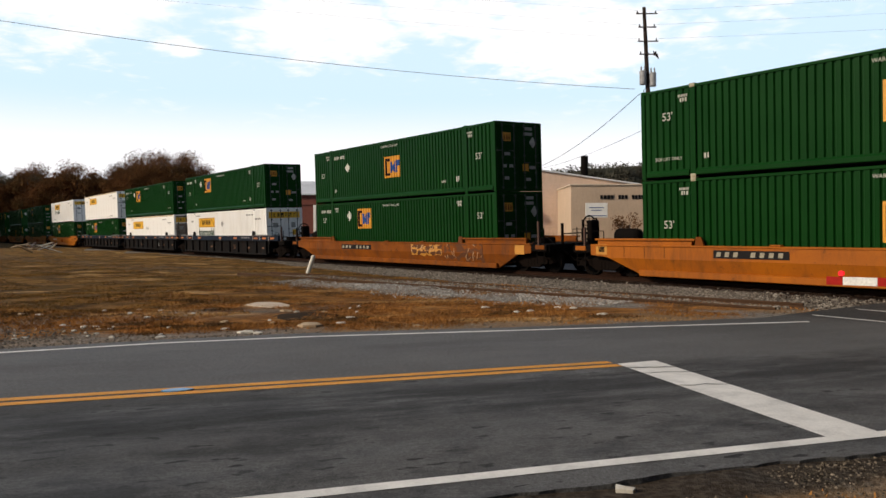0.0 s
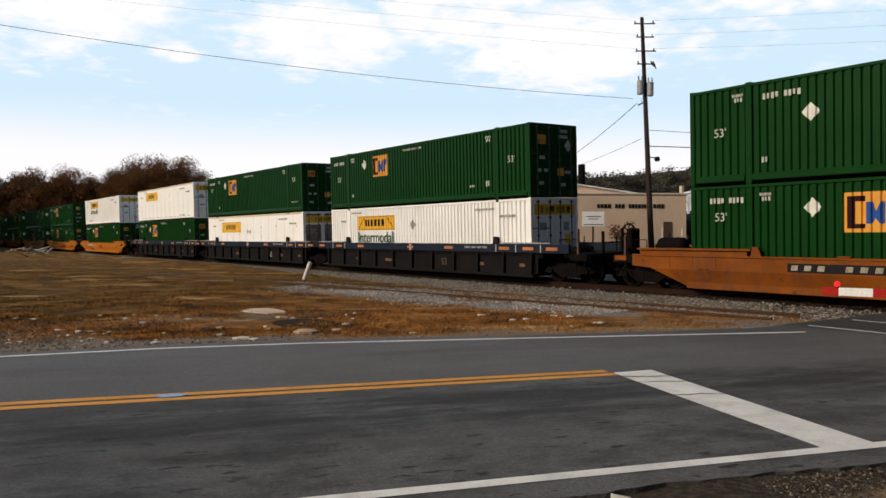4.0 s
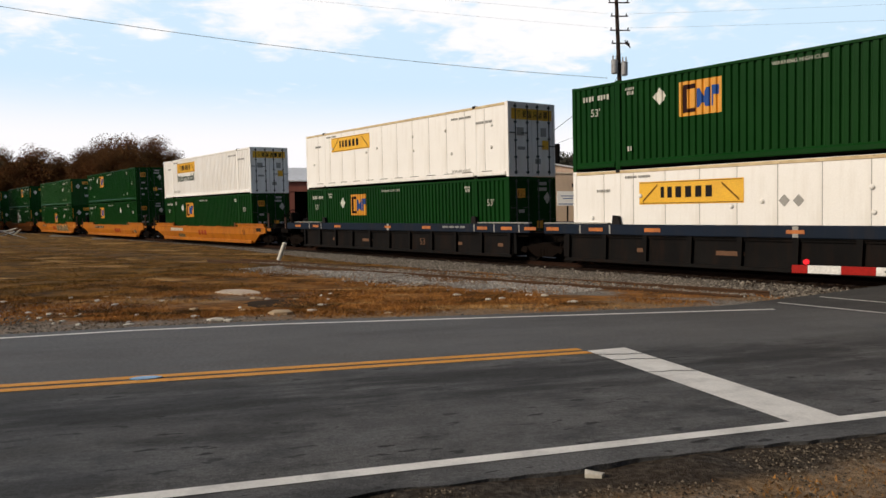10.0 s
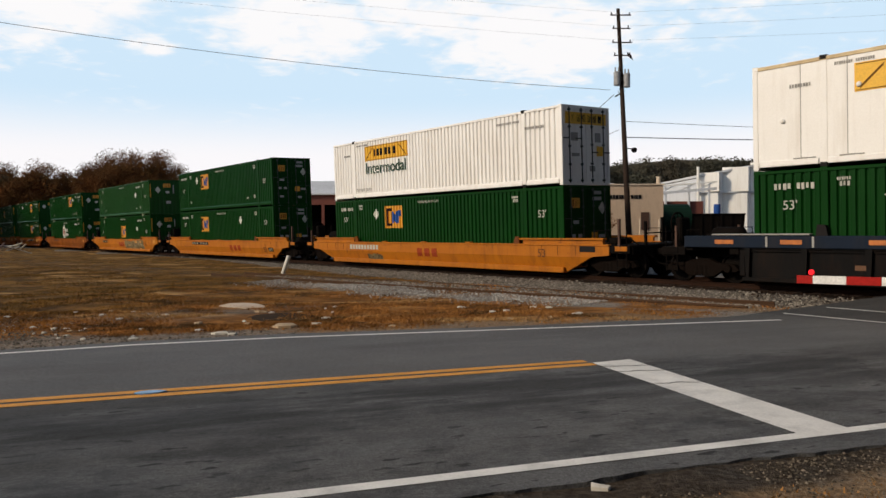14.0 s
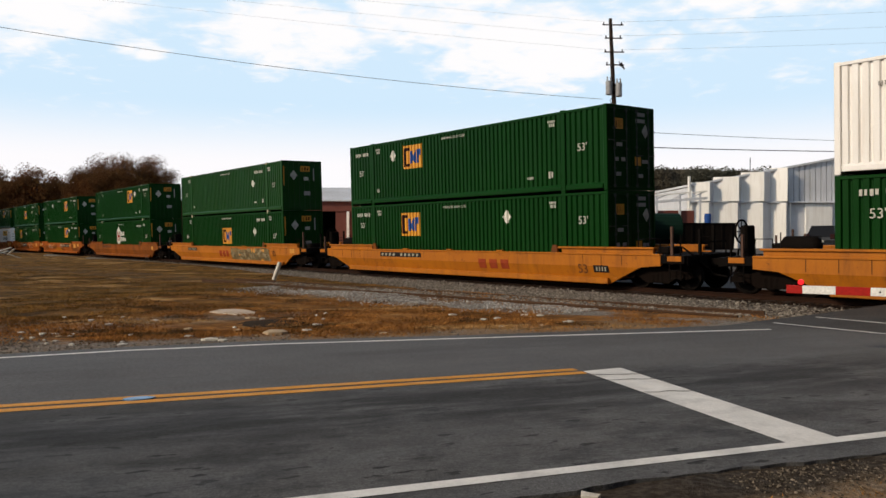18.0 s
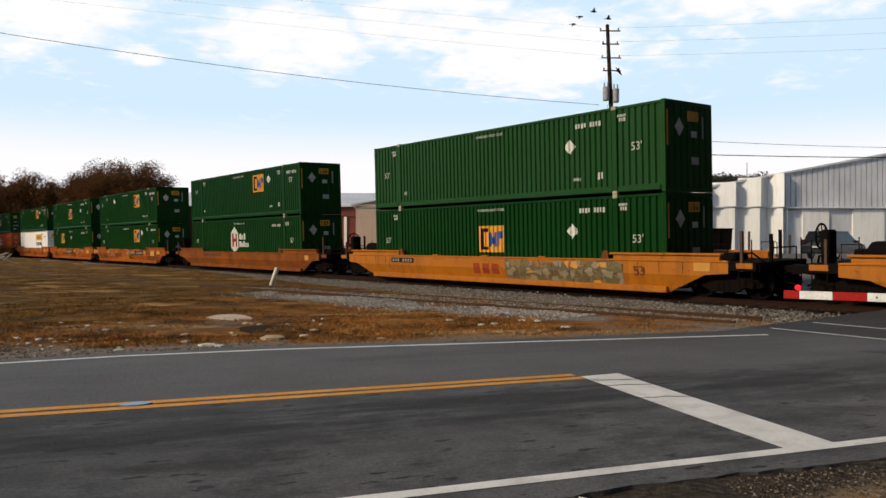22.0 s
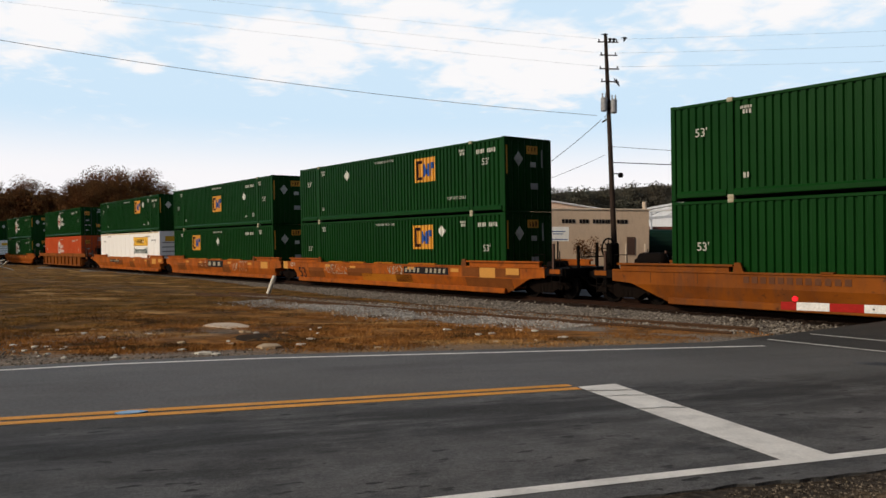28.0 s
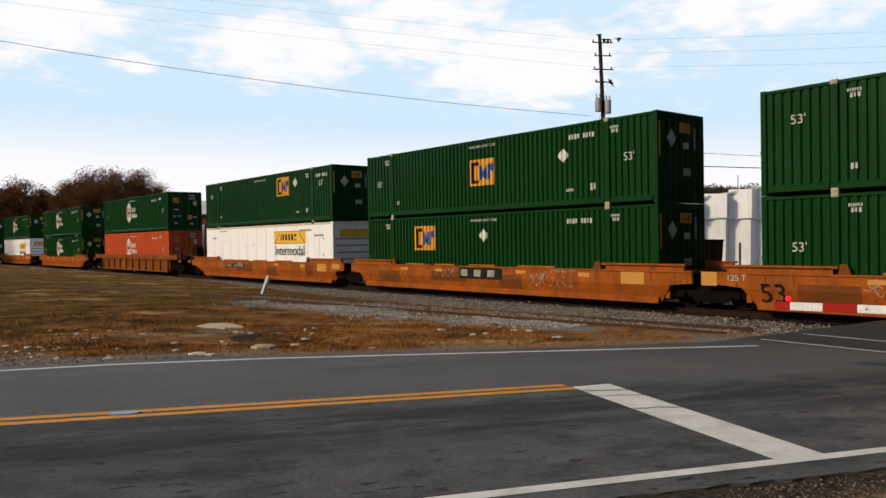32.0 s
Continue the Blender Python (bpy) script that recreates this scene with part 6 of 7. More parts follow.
for _ in range(4200):
    u, v = rnd.uniform(-4.2, -1.5) - 2.2 * abs(rnd.gauss(0, 1)), 12.6 + abs(rnd.gauss(0, 1.6))
    x, y = along_road(u, v)
    if y > np.interp(x, [p[0] for p in asphalt_far], [p[1] for p in asphalt_far]) + 0.05:
        pl.append((x, y, ground_z(x, y)))
stones("roadside_gravel", "grey gravel along the edge of the road", pl, 0.01, 0.035, LOOSE)
pl = []
while len(pl) < 9000:
    u, v = rnd.uniform(-2, 8), NEAR_V - 0.42 - abs(rnd.gauss(0, 0.75))
    if noise.noise((u * 1.1, v * 1.1, 2)) < -0.25:
        continue
    x, y = along_road(u, v)
    pl.append((x, y, ground_z(x, y)))
stones("shoulder_gravel", "mixed gravel and dirt on the road shoulder", pl, 0.005, 0.018, DARK_LOOSE)


def grass_material(name, c1, c2):
    g = Nodes(name)
    r = g.n.new("ShaderNodeNewGeometry").outputs["Random Per Island"]
    return g.finish(g.mix(r, c1, c2), 0.9)


def turf_blades():
    g = Nodes("turf_blades")
    r = g.n.new("ShaderNodeNewGeometry").outputs["Random Per Island"]
    return g.finish(g.scale(turf(g), g.ramp(r, 0.0, 1.0, 0.75, 1.7)), 0.9)


DRY = grass_material("dry_blades", (0.36, 0.17, 0.05), (0.075, 0.045, 0.014))


def tufts(name, label, places, height, material, seed):
    vs, fs = [], []
    rr = random.Random(seed)
    for x, y, z in places:
        for _ in range(6):
            a = rr.uniform(0, 6.28)
            h, w = height * rr.uniform(0.4, 1.2), rr.uniform(0.006, 0.016)
            lx, ly = math.cos(a), math.sin(a)
            ox, oy = x + rr.gauss(0, 0.1), y + rr.gauss(0, 0.1)
            k = len(vs)
            tilt = rr.uniform(0.6, 2.2) * h
            b = rr.uniform(0, 6.28)
            vs += [(ox - lx * w, oy - ly * w, z - 0.02), (ox + lx * w, oy + ly * w, z - 0.02), (ox + math.cos(b) * tilt, oy + math.sin(b) * tilt, z + h)]
            fs.append((k, k + 1, k + 2))
    me = bpy.data.meshes.new(name)
    me.from_pydata(vs, [], fs)
    me.materials.append(material)
    return tagged(new(name, me), label, "grass", kind="stuff")


pl = []
while len(pl) < 34000:
    y = 10.8 + 46 * rnd.random() ** 2.2
    x = rnd.uniform(-0.72 * y - 2, 0.42 * y + 2)
    p = Vector((x, y, 0))
    if p.dot(ACROSS) > LINE_D - bed_reach(p.dot(ALONG)) - 0.4 + rnd.random() or y < np.interp(x, [q[0] for q in asphalt_far], [q[1] for q in asphalt_far]) + (0.5 if x > -2 else 1.1) + rnd.random() * 0.7:
        continue
    ds = abs((p - SP0).dot(SPN))
    if ds < 1.3 and p.dot(SPD) < 20 and rnd.random() < 0.75:
        continue
    if noise.noise((x * 0.45, y * 0.45, 1)) < -0.22:
        continue
    pl.append((x, y, ground_z(x, y)))
tufts("dry_grass", "short dry brown grass tufts", pl, 0.042, turf_blades(), 3)
pl = []
while len(pl) < 900:
    u, v = rnd.uniform(1, 8), NEAR_V - 1.0 - abs(rnd.gauss(0, 0.6))
    x, y = along_road(u, v)
    pl.append((x, y, ground_z(x, y)))
tufts("shoulder_grass", "sparse dry weeds on the road shoulder", pl, 0.022, DRY, 4)

# faint lines of the side road at the crossing
paint_line("edge_line", [(6.75, 14.0), (7.87, 12.15), (9.5, 9.4)], 0.09, LINE_WHITE, "faded white line at the crossing")
paint_line("edge_line", [(8.1, 15.0), (8.87, 13.7), (10.2, 11.5)], 0.09, LINE_WHITE, "faded white line at the crossing")
for (x0, y0), (x1, y1), w_ in (((2.0, 8.62), (2.75, 8.72), 0.03), ((1.9, 8.3), (2.95, 8.42), 0.025), ((2.3, 7.62), (3.1, 7.75), 0.02)):
    ck = Shape()
    n_ = 12
    vs_ = []
    for i in range(n_ + 1):
        f_ = i / n_
        cx_, cy_ = x0 + (x1 - x0) * f_, y0 + (y1 - y0) * f_ + 0.05 * noise.noise((x0 + f_ * 5, y0, 0))
        hw = w_ * (0.4 + 0.6 * abs(noise.noise((f_ * 7, x0, 2)))) * min(1, 6 * f_ + 0.2, 6 * (1 - f_) + 0.2)
        vs_ += [(cx_, cy_ - hw, 0.0095), (cx_, cy_ + hw, 0.0095)]
    ck.add(vs_, [(2 * i, 2 * i + 2, 2 * i + 3, 2 * i + 1) for i in range(n_)])
    part("tar_seam", ck, BLACK_MARK, road, "black tar-filled crack")
blue = thing("road_reflector", "flat pale blue painted marker on the centre line", "road marker", m=pose(*along_road(-0.28, YELLOW_V + 0.02), 0.004, 0, 0, 17))
part("lens", Shape().add([(0.15 * math.cos(i * 0.5236) * (1.0, 0.86)[i % 2], 0.075 * math.sin(i * 0.5236), z) for z in (0.0, 0.012) for i in range(12)], [tuple(range(12, 24))] + [(i, (i + 1) % 12, 12 + (i + 1) % 12, 12 + i) for i in range(12)]), mat("blue_reflector", (0.10, 0.28, 0.55), 0.3), blue)

# crossing gate: its arm is down over the near lane
gate = thing("crossing_gate", "lowered red and white striped railway crossing gate arm", "crossing gate", m=pose(5.15, 10.3, 0.0))
gd = Vector((0.79, -0.613, 0))
arm_m = Matrix.Translation((0, 0, 0.875)) @ pose(0, 0, 0, 0, 0, math.degrees(math.atan2(gd.y, gd.x)))
x0, k = 0.0, 0
while x0 < 6.6:
    w = 0.2 if k == 0 else 0.406
    part("stripe", Shape().box(x0, x0 + w - 0.001, -0.016, 0.016, -0.055, 0.055, 0.004), GATE_RED if k % 2 == 0 else GATE_WHITE, gate, m=arm_m)
    x0 += w
    k += 1
lamp = part("lamp", Shape().lathe([(0.0, -0.04), (0.034, -0.04), (0.038, -0.015), (0.038, 0.015), (0.034, 0.04), (0, 0.04)], "y", 14, pose(0.18, 0, 0.10)), RED_LAMP, gate, "glowing red gate lamp", m=arm_m)
part("lamp_bracket", Shape().box(0.16, 0.2, -0.02, 0.02, 0.055, 0.075), SOOT_SHADE, lamp)
part("arm_spine", Shape().box(0.1, 6.8, 0.017, 0.045, -0.03, 0.03, 0.005), STEEL, gate, m=arm_m)
part("bolt", Shape().lathe([(0, -0.022), (0.012, -0.022), (0.012, -0.016)], "y", 8, pose(1.12, 0, 0)), BLACK_MARK, gate, m=arm_m)
gp = gd * 6.9
part("mast", Shape().rod((gp.x, gp.y, -0.1), (gp.x, gp.y, 3.6), 0.06, n=14), STEEL, gate)
part("mechanism_box", Shape().box(gp.x - 0.25, gp.x + 0.25, gp.y - 0.2, gp.y + 0.2, 0.5, 1.25, 0.02), STEEL, gate)

# ---- field litter ----
post = thing("leaning_post", "white plastic marker pipe leaning on a thin stake beside the spur", "post", m=pose(-4.95, 27.9, -0.15))
part("stake", Shape().rod((0, 0, -0.1), (0.03, 0, 0.4), 0.02), RUST, post)
part("pipe", Shape().rod((0.02, 0, 0.24), (0.24, 0, 0.86), 0.075, 0.08, n=14).rod((0.24, 0, 0.86), (0.248, 0, 0.882), 0.08, 0.055, n=14), PAPER, post)


CHARRED = mat("charred_soil", (0.022, 0.015, 0.010), 0.95, spec=0.05, color2=(0.055, 0.034, 0.018), scale=5, amount=1, grain=25, bump=0.5)


def slab(name, label, outline, thick, material, cat):
    """An irregular flat piece lying on the ground."""
    cx, cy = sum(p[0] for p in outline) / len(outline), sum(p[1] for p in outline) / len(outline)
    z = ground_z(cx, cy)
    n = len(outline)
    s = Shape()
    vs = [(x - cx, y - cy, -0.03) for x, y in outline] + [((x - cx) * 0.96, (y - cy) * 0.96, thick * (0.7 + 0.4 * noise.noise((x * 3, y * 3, 1)))) for x, y in outline] + [(0, 0, thick * 1.15)]
    s.add(vs, [(i, (i + 1) % n, n + (i + 1) % n, n + i) for i in range(n)] + [(n + i, n + (i + 1) % n, 2 * n) for i in range(n)])
    ob = part(name, s, material, m=pose(cx, cy, z))
    return tagged(ob, label, cat)


slab("concrete_slab", "broken pale concrete slab lying in the grass", [(-4.55, 17.5), (-4.42, 18.0), (-4.1, 18.25), (-3.8, 17.9), (-3.45, 17.3), (-3.42, 17.0), (-3.8, 16.85), (-4.2, 17.1)], 0.05, CONCRETE, "concrete slab")
slab("cardboard_piece", "crumpled tan cardboard on the grass", [(-2.56, 13.35), (-2.5, 13.65), (-2.25, 13.7), (-2.12, 13.4), (-2.2, 13.2), (-2.42, 13.15)], 0.05, CARDBOARD, "litter")
slab("paper_litter", "crumpled white paper litter on the shoulder", [(1.03, 4.58), (1.05, 4.68), (1.10, 4.64), (1.16, 4.61), (1.13, 4.56), (1.08, 4.57)], 0.016, PAPER, "litter")
slab("paper_litter", "crumpled white paper litter on the grass", [(-3.36, 12.42), (-3.28, 12.52), (-3.2, 12.46), (-3.12, 12.53), (-3.06, 12.38), (-3.18, 12.36), (-3.27, 12.33)], 0.045, PAPER, "litter")
slab("ash_patch", "burnt black patch of ash on the grass", [(-2.75 + (0.62 + 0.22 * noise.noise((i * 0.9, 7.3, 0))) * math.cos(i * 0.2618), 15.1 + (0.72 + 0.3 * noise.noise((i * 0.9, 2.1, 4))) * math.sin(i * 0.2618)) for i in range(24)], 0.012, CHARRED, "ash")
for i in range(46):
    x, y = rnd.uniform(-9, 3.5), rnd.uniform(11.2, 17)
    if y < np.interp(x, [q[0] for q in asphalt_far], [q[1] for q in asphalt_far]) + 0.4:
        continue
    r = rnd.uniform(0.03, 0.09)
    slab("litter_scrap", "small pale scrap of litter on the grass", [(x + r * math.cos(k * 1.05) * rnd.uniform(0.7, 1.4), y + 1.2 * r * math.sin(k * 1.05) * rnd.uniform(0.6, 1.4)) for k in range(6)], 0.03,
         PAPER if i % 3 else CARDBOARD, "litter")["group"] = "litter scraps on the grass"

for i in range(24):
    if i < 18:
        x, y, r = rnd.uniform(-7.6, -5.5), rnd.uniform(11.7, 13.3), rnd.uniform(0.02, 0.055)
    else:
        x, y, r = rnd.uniform(-3.6, -1.2), rnd.uniform(23.6, 25.2), rnd.uniform(0.06, 0.13)
    slab("litter_scrap", "small pale scrap of litter beside the gravel", [(x + r * math.cos(k * 1.05) * rnd.uniform(0.6, 1.4), y + r * math.sin(k * 1.05) * rnd.uniform(0.5, 1.3)) for k in range(6)], 0.022,
         PAPER if i % 4 else CARDBOARD, "litter")["group"] = "litter scraps on the grass"

# heap of broken branches and boards by the far bend
heap = thing("scrap_heap", "heap of broken pale boards and branches on dry grass", "scrap heap", m=pose(-36.5, 70, -0.1))
for i in range(14):
    a, b = rnd.uniform(-1.6, 1.6), rnd.uniform(-1.2, 1.2)
    ang, lean = rnd.uniform(0, 180), rnd.uniform(-18, 18)
    part("board", Shape().box(-0.9, 0.9, -0.09, 0.09, -0.03, 0.03, 0.01), PAPER if i % 3 == 0 else (CARDBOARD if i % 3 == 1 else RUST), heap, m=pose(a, b, 0.2 + 0.5 * rnd.random(), lean, rnd.uniform(-25, 25), ang))

# ---- utility pole and wires ----
CAN_GREY = mat("grey_enamel", (0.36, 0.37, 0.39), 0.45, color2=(0.26, 0.26, 0.27), scale=3, amount=1, dirt=(0.12, 0.09, 0.07), dirt_amount=0.4)
pole = thing("utility_pole", "weathered wooden utility pole with crossarms and two grey transformers", "utility pole")
PB, PT = Vector((9.98, 35.9, -0.3)), Vector((9.4, 35.9, 11.9))


def up_pole(z):
    return PB + (PT - PB) * ((z - PB.z) / (PT.z - PB.z))


s = Shape()
for z0, z1 in ((-0.3, 3), (3, 6), (6, 9), (9, 11.95)):
    s.rod(up_pole(z0), up_pole(z1), 0.15 - z0 * 0.0058, 0.15 - z1 * 0.0058, n=14)
part("pole", s, WOOD_POLE, pole, smooth=False)
for z, w in ((11.62, 0.42), (11.0, 0.34), (10.35, 0.4), (9.75, 0.35)):
    c = up_pole(z)
    arm = part("crossarm", Shape().box(c.x - w, c.x + w + 0.15, c.y - 0.18, c.y - 0.12, z - 0.025, z + 0.025, 0.01), WOOD_POLE, pole)
    for dx in (-w + 0.05, w + 0.05):
        part("insulator", Shape().lathe([(0.0, 0.0), (0.02, 0), (0.035, 0.03), (0.02, 0.05), (0.035, 0.08), (0.02, 0.11), (0, 0.12)], "z", 10, pose(c.x + dx, c.y - 0.16, z + 0.02)), SOOT_SHADE, arm)
for sx in (-1, 1):
    c = up_pole(8.75)
    can = part("transformer", Shape().lathe([(0.0, -0.33), (0.13, -0.33), (0.155, -0.30), (0.155, 0.24), (0.165, 0.25), (0.165, 0.28), (0.13, 0.31), (0.06, 0.33), (0, 0.33)], "z", 16, pose(c.x + sx * 0.23, c.y - 0.1, 8.64 - 0.04 * sx)), CAN_GREY, pole, "grey transformer can")
    for k in (-0.08, 0.08):
        part("bushing", Shape().lathe([(0.0, 0.34), (0.03, 0.34), (0.045, 0.42), (0.025, 0.47), (0.04, 0.52), (0.0, 0.6)], "z", 8, pose(c.x + sx * 0.23 + k, c.y - 0.1, 8.6 - 0.04 * sx)), CAN_GREY, can)
    part("hanger", Shape().box(*sorted((c.x, c.x + sx * 0.16)), c.y - 0.14, c.y - 0.06, 8.78, 8.84).box(*sorted((c.x, c.x + sx * 0.16)), c.y - 0.14, c.y - 0.06, 8.44, 8.5), SOOT_SHADE, can)
c = up_pole(9.6)
for k in range(3):
    part("fuse_cutout", Shape().rod((c.x + 0.28 + 0.08 * k, c.y - 0.15, 9.9 - 0.07 * k), (c.x + 0.36 + 0.08 * k, c.y - 0.15, 9.68 - 0.07 * k), 0.028, n=8).rod((c.x, c.y - 0.1, 9.8), (c.x + 0.3 + 0.08 * k, c.y - 0.15, 9.72), 0.015, n=6), SOOT_SHADE, pole)
c = up_pole(5.5)
part("lamp_head", Shape().lathe([(0, -0.12), (0.1, -0.1), (0.14, 0.0), (0.1, 0.1), (0, 0.13)], "z", 12, pose(c.x + 0.45, c.y, 5.35)).rod((c.x, c.y, 5.45), (c.x + 0.4, c.y, 5.4), 0.025), SOOT_SHADE, pole)
c = up_pole(8.0)
part("drop_clamp", Shape().rod((c.x - 0.12, c.y, 7.98), (c.x - 0.32, c.y + 0.02, 7.86), 0.035, n=8).path([(c.x - 0.12, c.y, 7.98), (c.x - 0.2, c.y, 8.1), (c.x - 0.05, c.y, 8.3)], 0.015), WIRE, pole)


def cable(label, p, q, sag, r=0.012):
    p, q = Vector(p), Vector(q)
    pts = [p.lerp(q, i / 24) - Vector((0, 0, 4 * sag * (i / 24) * (1 - i / 24))) for i in range(25)]
    ob = part("wire", Shape().path(pts, r, 5), WIRE)
    return tagged(ob, label, "wire", "wires on the pole")


L1 = "black overhead wire sagging from the utility pole"
cable(L1, (9.0, 35.9, 8.17), (-43.5, 24.4, 14.2), 1.28, 0.011)
for z, zl, zr in ((11.75, 14.0, 13.9), (11.1, 13.6, 13.1), (10.45, 13.1, 12.2)):
    cable("thin power line running from the pole's crossarm", (9.0, 35.7, z), (-38, 31, zl + 0.9), 0.35, 0.0032)
    cable("thin power line running from the pole's crossarm", (9.9, 35.7, z), (48, 33.0, zr), 0.35, 0.0036)
cable("service wire dropping to the tan building", (9.2, 35.9, 7.95), (7.0, 62, 6.5), 0.5, 0.016)
cable("service wire dropping to the tan building", (9.4, 35.9, 6.3), (6.0, 62, 6.4), 0.4, 0.010)
cable("thick communication cable from the pole", (9.8, 35.9, 5.95), (52, 44, 7.4), 0.4, 0.022)
cable("thin communication cable from the pole", (9.75, 35.9, 6.7), (52, 50, 8.6), 0.5, 0.012)

# ---- buildings beyond the line ----
tan_b = thing("block_building", "low tan painted block building with a shallow gable roof", "building", m=pose(0, 62, 0))
body = Shape()
body.prism([(-4.2, -0.3), (17.6, -0.3), (17.6, 5.0), (6.7, 6.6), (-4.2, 4.75)], 0, 22)
part("wall", body, BLOCK, tan_b)
rf = Shape()
for x0, z0, x1, z1 in ((-4.6, 4.72, 6.7, 6.64), (6.7, 6.64, 17.9, 4.98)):
    rf.prism([(x0, z0), (x1, z1), (x1, z1 + 0.12), (x0, z0 + 0.12)], -0.15, 22.2)
part("roof", rf, SHEET_GREY, tan_b)
part("wall_lamp", Shape().box(14.0, 14.35, -0.3, 0, 5.0, 5.15, 0.02), SOOT_SHADE, tan_b)
part("flashing", Shape().box(-4.6, 6.7, -0.2, -0.16, 4.7, 4.76), SHEET_GREY, tan_b)
awn = part("awning", Shape().prism([(0, 3.35), (-0.95, 3.35), (-0.95, 3.62), (-0.75, 3.95), (-0.3, 4.14), (0, 4.16)], -0.72, 0.72), DARK_GREEN_MARK, tan_b, "dark green canvas door awning", m=pose(5.9, 0, 0, 0, 0, 90))
part("door", Shape().box(5.62, 6.5, -0.06, 0, 1.0, 3.2, 0.01), SHEET_WHITE, tan_b, "pale door below the awning")
part("awning_post", Shape().box(5.3, 5.45, -0.95, -0.8, 0.3, 3.36), RUST, tan_b)
part("meter_box", Shape().box(4.3, 4.7, -0.14, 0, 2.1, 2.4, 0.01), RUST, tan_b)
for i in range(8):
    part("block_course", Shape().box(-4.18, 17.58, -0.006, 0.01, 0.9 + i * 0.48, 0.915 + i * 0.48), BLOCK_GREY, tan_b)
pump = thing("compressor", "black machine with a wheel guard standing before the tan wall", "machine", m=pose(6.9, 60.6, 0.66))
part("casing", Shape().box(0.1, 0.9, -0.4, 0.4, 0.2, 1.5, 0.08), SOOT_SHADE, pump)
ring = [(-0.15 + 0.55 * math.cos(i * math.pi / 8), -0.42, 0.95 + 0.55 * math.sin(i * math.pi / 8)) for i in range(17)]
wheel_guard = part("wheel_guard", Shape().path(ring, 0.05), SOOT_SHADE, pump)
for i in range(0, 16, 4):
    part("spoke", Shape().rod((-0.15, -0.42, 0.95), ring[i], 0.03), SOOT_SHADE, wheel_guard)
part("skid", Shape().box(-0.7, 1.0, -0.45, 0.45, 0.0, 0.2, 0.02), RUST, pump)
wing = thing("block_wing", "flat-roofed taupe block office wing with dark wall letters", "building", m=pose(9.25, 55.4, 0))
part("wall", Shape().box(0, 8.55, 0, 6.5, -0.3, 4.85), BLOCK_GREY, wing)
part("coping", Shape().box(-0.08, 8.63, -0.08, 6.5, 4.85, 4.97, 0.02), CONCRETE, wing)
part("pipe_cap", Shape().rod((8.3, 0.3, 4.9), (8.3, 0.3, 5.5), 0.16, n=10), CONCRETE, wing)
x0 = 2.1
for word in ((0.26, 0.26, 0.26, 0.26), (0.24, 0.24, 0.24), (0.24, 0.24, 0.2, 0.26, 0.14, 0.24, 0.2), (0.26, 0.12, 0.2, 0.26)):
    for w in word:
        part("letter_bar", Shape().box(x0, x0 + w * 0.74, -0.04, 0, 3.88, 4.16), BLACK_MARK, wing)
        x0 += w
    x0 += 0.26
part("door", Shape().box(6.9, 7.5, -0.05, 0, 1.6, 2.9, 0.01), RUST, wing)
for x in (5.9, 6.5, 7.9):
    part("bollard", Shape().rod((x, -1.2, -0.2), (x, -1.2, 2.4 if x > 6 else 1.7), 0.07, n=8), CONCRETE, wing)
sign = thing("notice_sign", "white notice sign with blue rules on a dark post", "sign", m=pose(10.5, 52.5, 0))
part("board", Shape().box(-0.75, 0.75, -0.03, 0.03, 2.5, 3.5, 0.01), SHEET_WHITE, sign)
part("post", Shape().box(-0.05, 0.05, 0.03, 0.11, -0.3, 3.4), SOOT_SHADE, sign)
for z, w in ((3.15, 0.5), (2.98, 0.35), (2.6, 0.66)):
    part("text_bar", Shape().box(-w, w, -0.045, -0.03, z, z + 0.05), BLUE_MARK, sign)

shed = thing("open_shed", "open-fronted red shed with a grey sheet-metal roof", "shed", m=pose(-11, 70, 0))
part("roof", Shape().prism([(-13, 5.0), (8.5, 5.0), (8.5, 5.12), (-13, 5.12)], -0.4, 0).add([(-13, -0.4, 5.0), (8.5, -0.4, 5.0), (8.5, 7, 6.6), (-13, 7, 6.6)], [(0, 1, 2, 3)])
     .add([(-13, -0.4, 5.12), (8.5, -0.4, 5.12), (8.5, 7, 6.72), (-13, 7, 6.72)], [(0, 1, 2, 3)]), SHEET_GREY, shed)
part("fascia", Shape().box(-13, 8.4, -0.1, 0.05, 4.1, 5.0, 0.01), REDWALL, shed)
part("back_wall", Shape().box(-13, 8.4, 6.5, 6.7, -0.3, 6.4), SOOT_SHADE, shed)
for i in range(8):
    part("post", Shape().box(-12.8 + i * 3.0, -12.55 + i * 3.0, -0.1, 0.15, -0.3, 4.1, 0.01), REDWALL if i % 2 else SHEET_WHITE, shed)
for x in (-9, -2.5, 4.2):
    part("wall_panel", Shape().box(x, x + 2.6, 0.0, 0.1, -0.3, 4.1), REDWALL, shed)
grey_b = thing("metal_shed", "grey sheet-metal roofed shed with roof vents behind the tan building", "shed", m=pose(-3, 79, 0))
part("wall", Shape().box(-2, 12, 0, 10, -0.3, 5.6), SHEET_GREY, grey_b)
part("roof", Shape().prism([(-2.3, 5.5), (12.3, 6.9), (12.3, 7.02), (-2.3, 5.62)], -0.3, 10.3), SHEET_GREY, grey_b)
for x, w, h in ((2.0, 0.9, 0.7), (4.0, 0.5, 1.0), (5.4, 0.8, 0.5)):
    part("roof_vent", Shape().box(x, x + w, 1, 1.8, 5.6 + x * 0.08, 6.4 + h, 0.03), SOOT_SHADE if w < 0.6 else SHEET_GREY, grey_b)
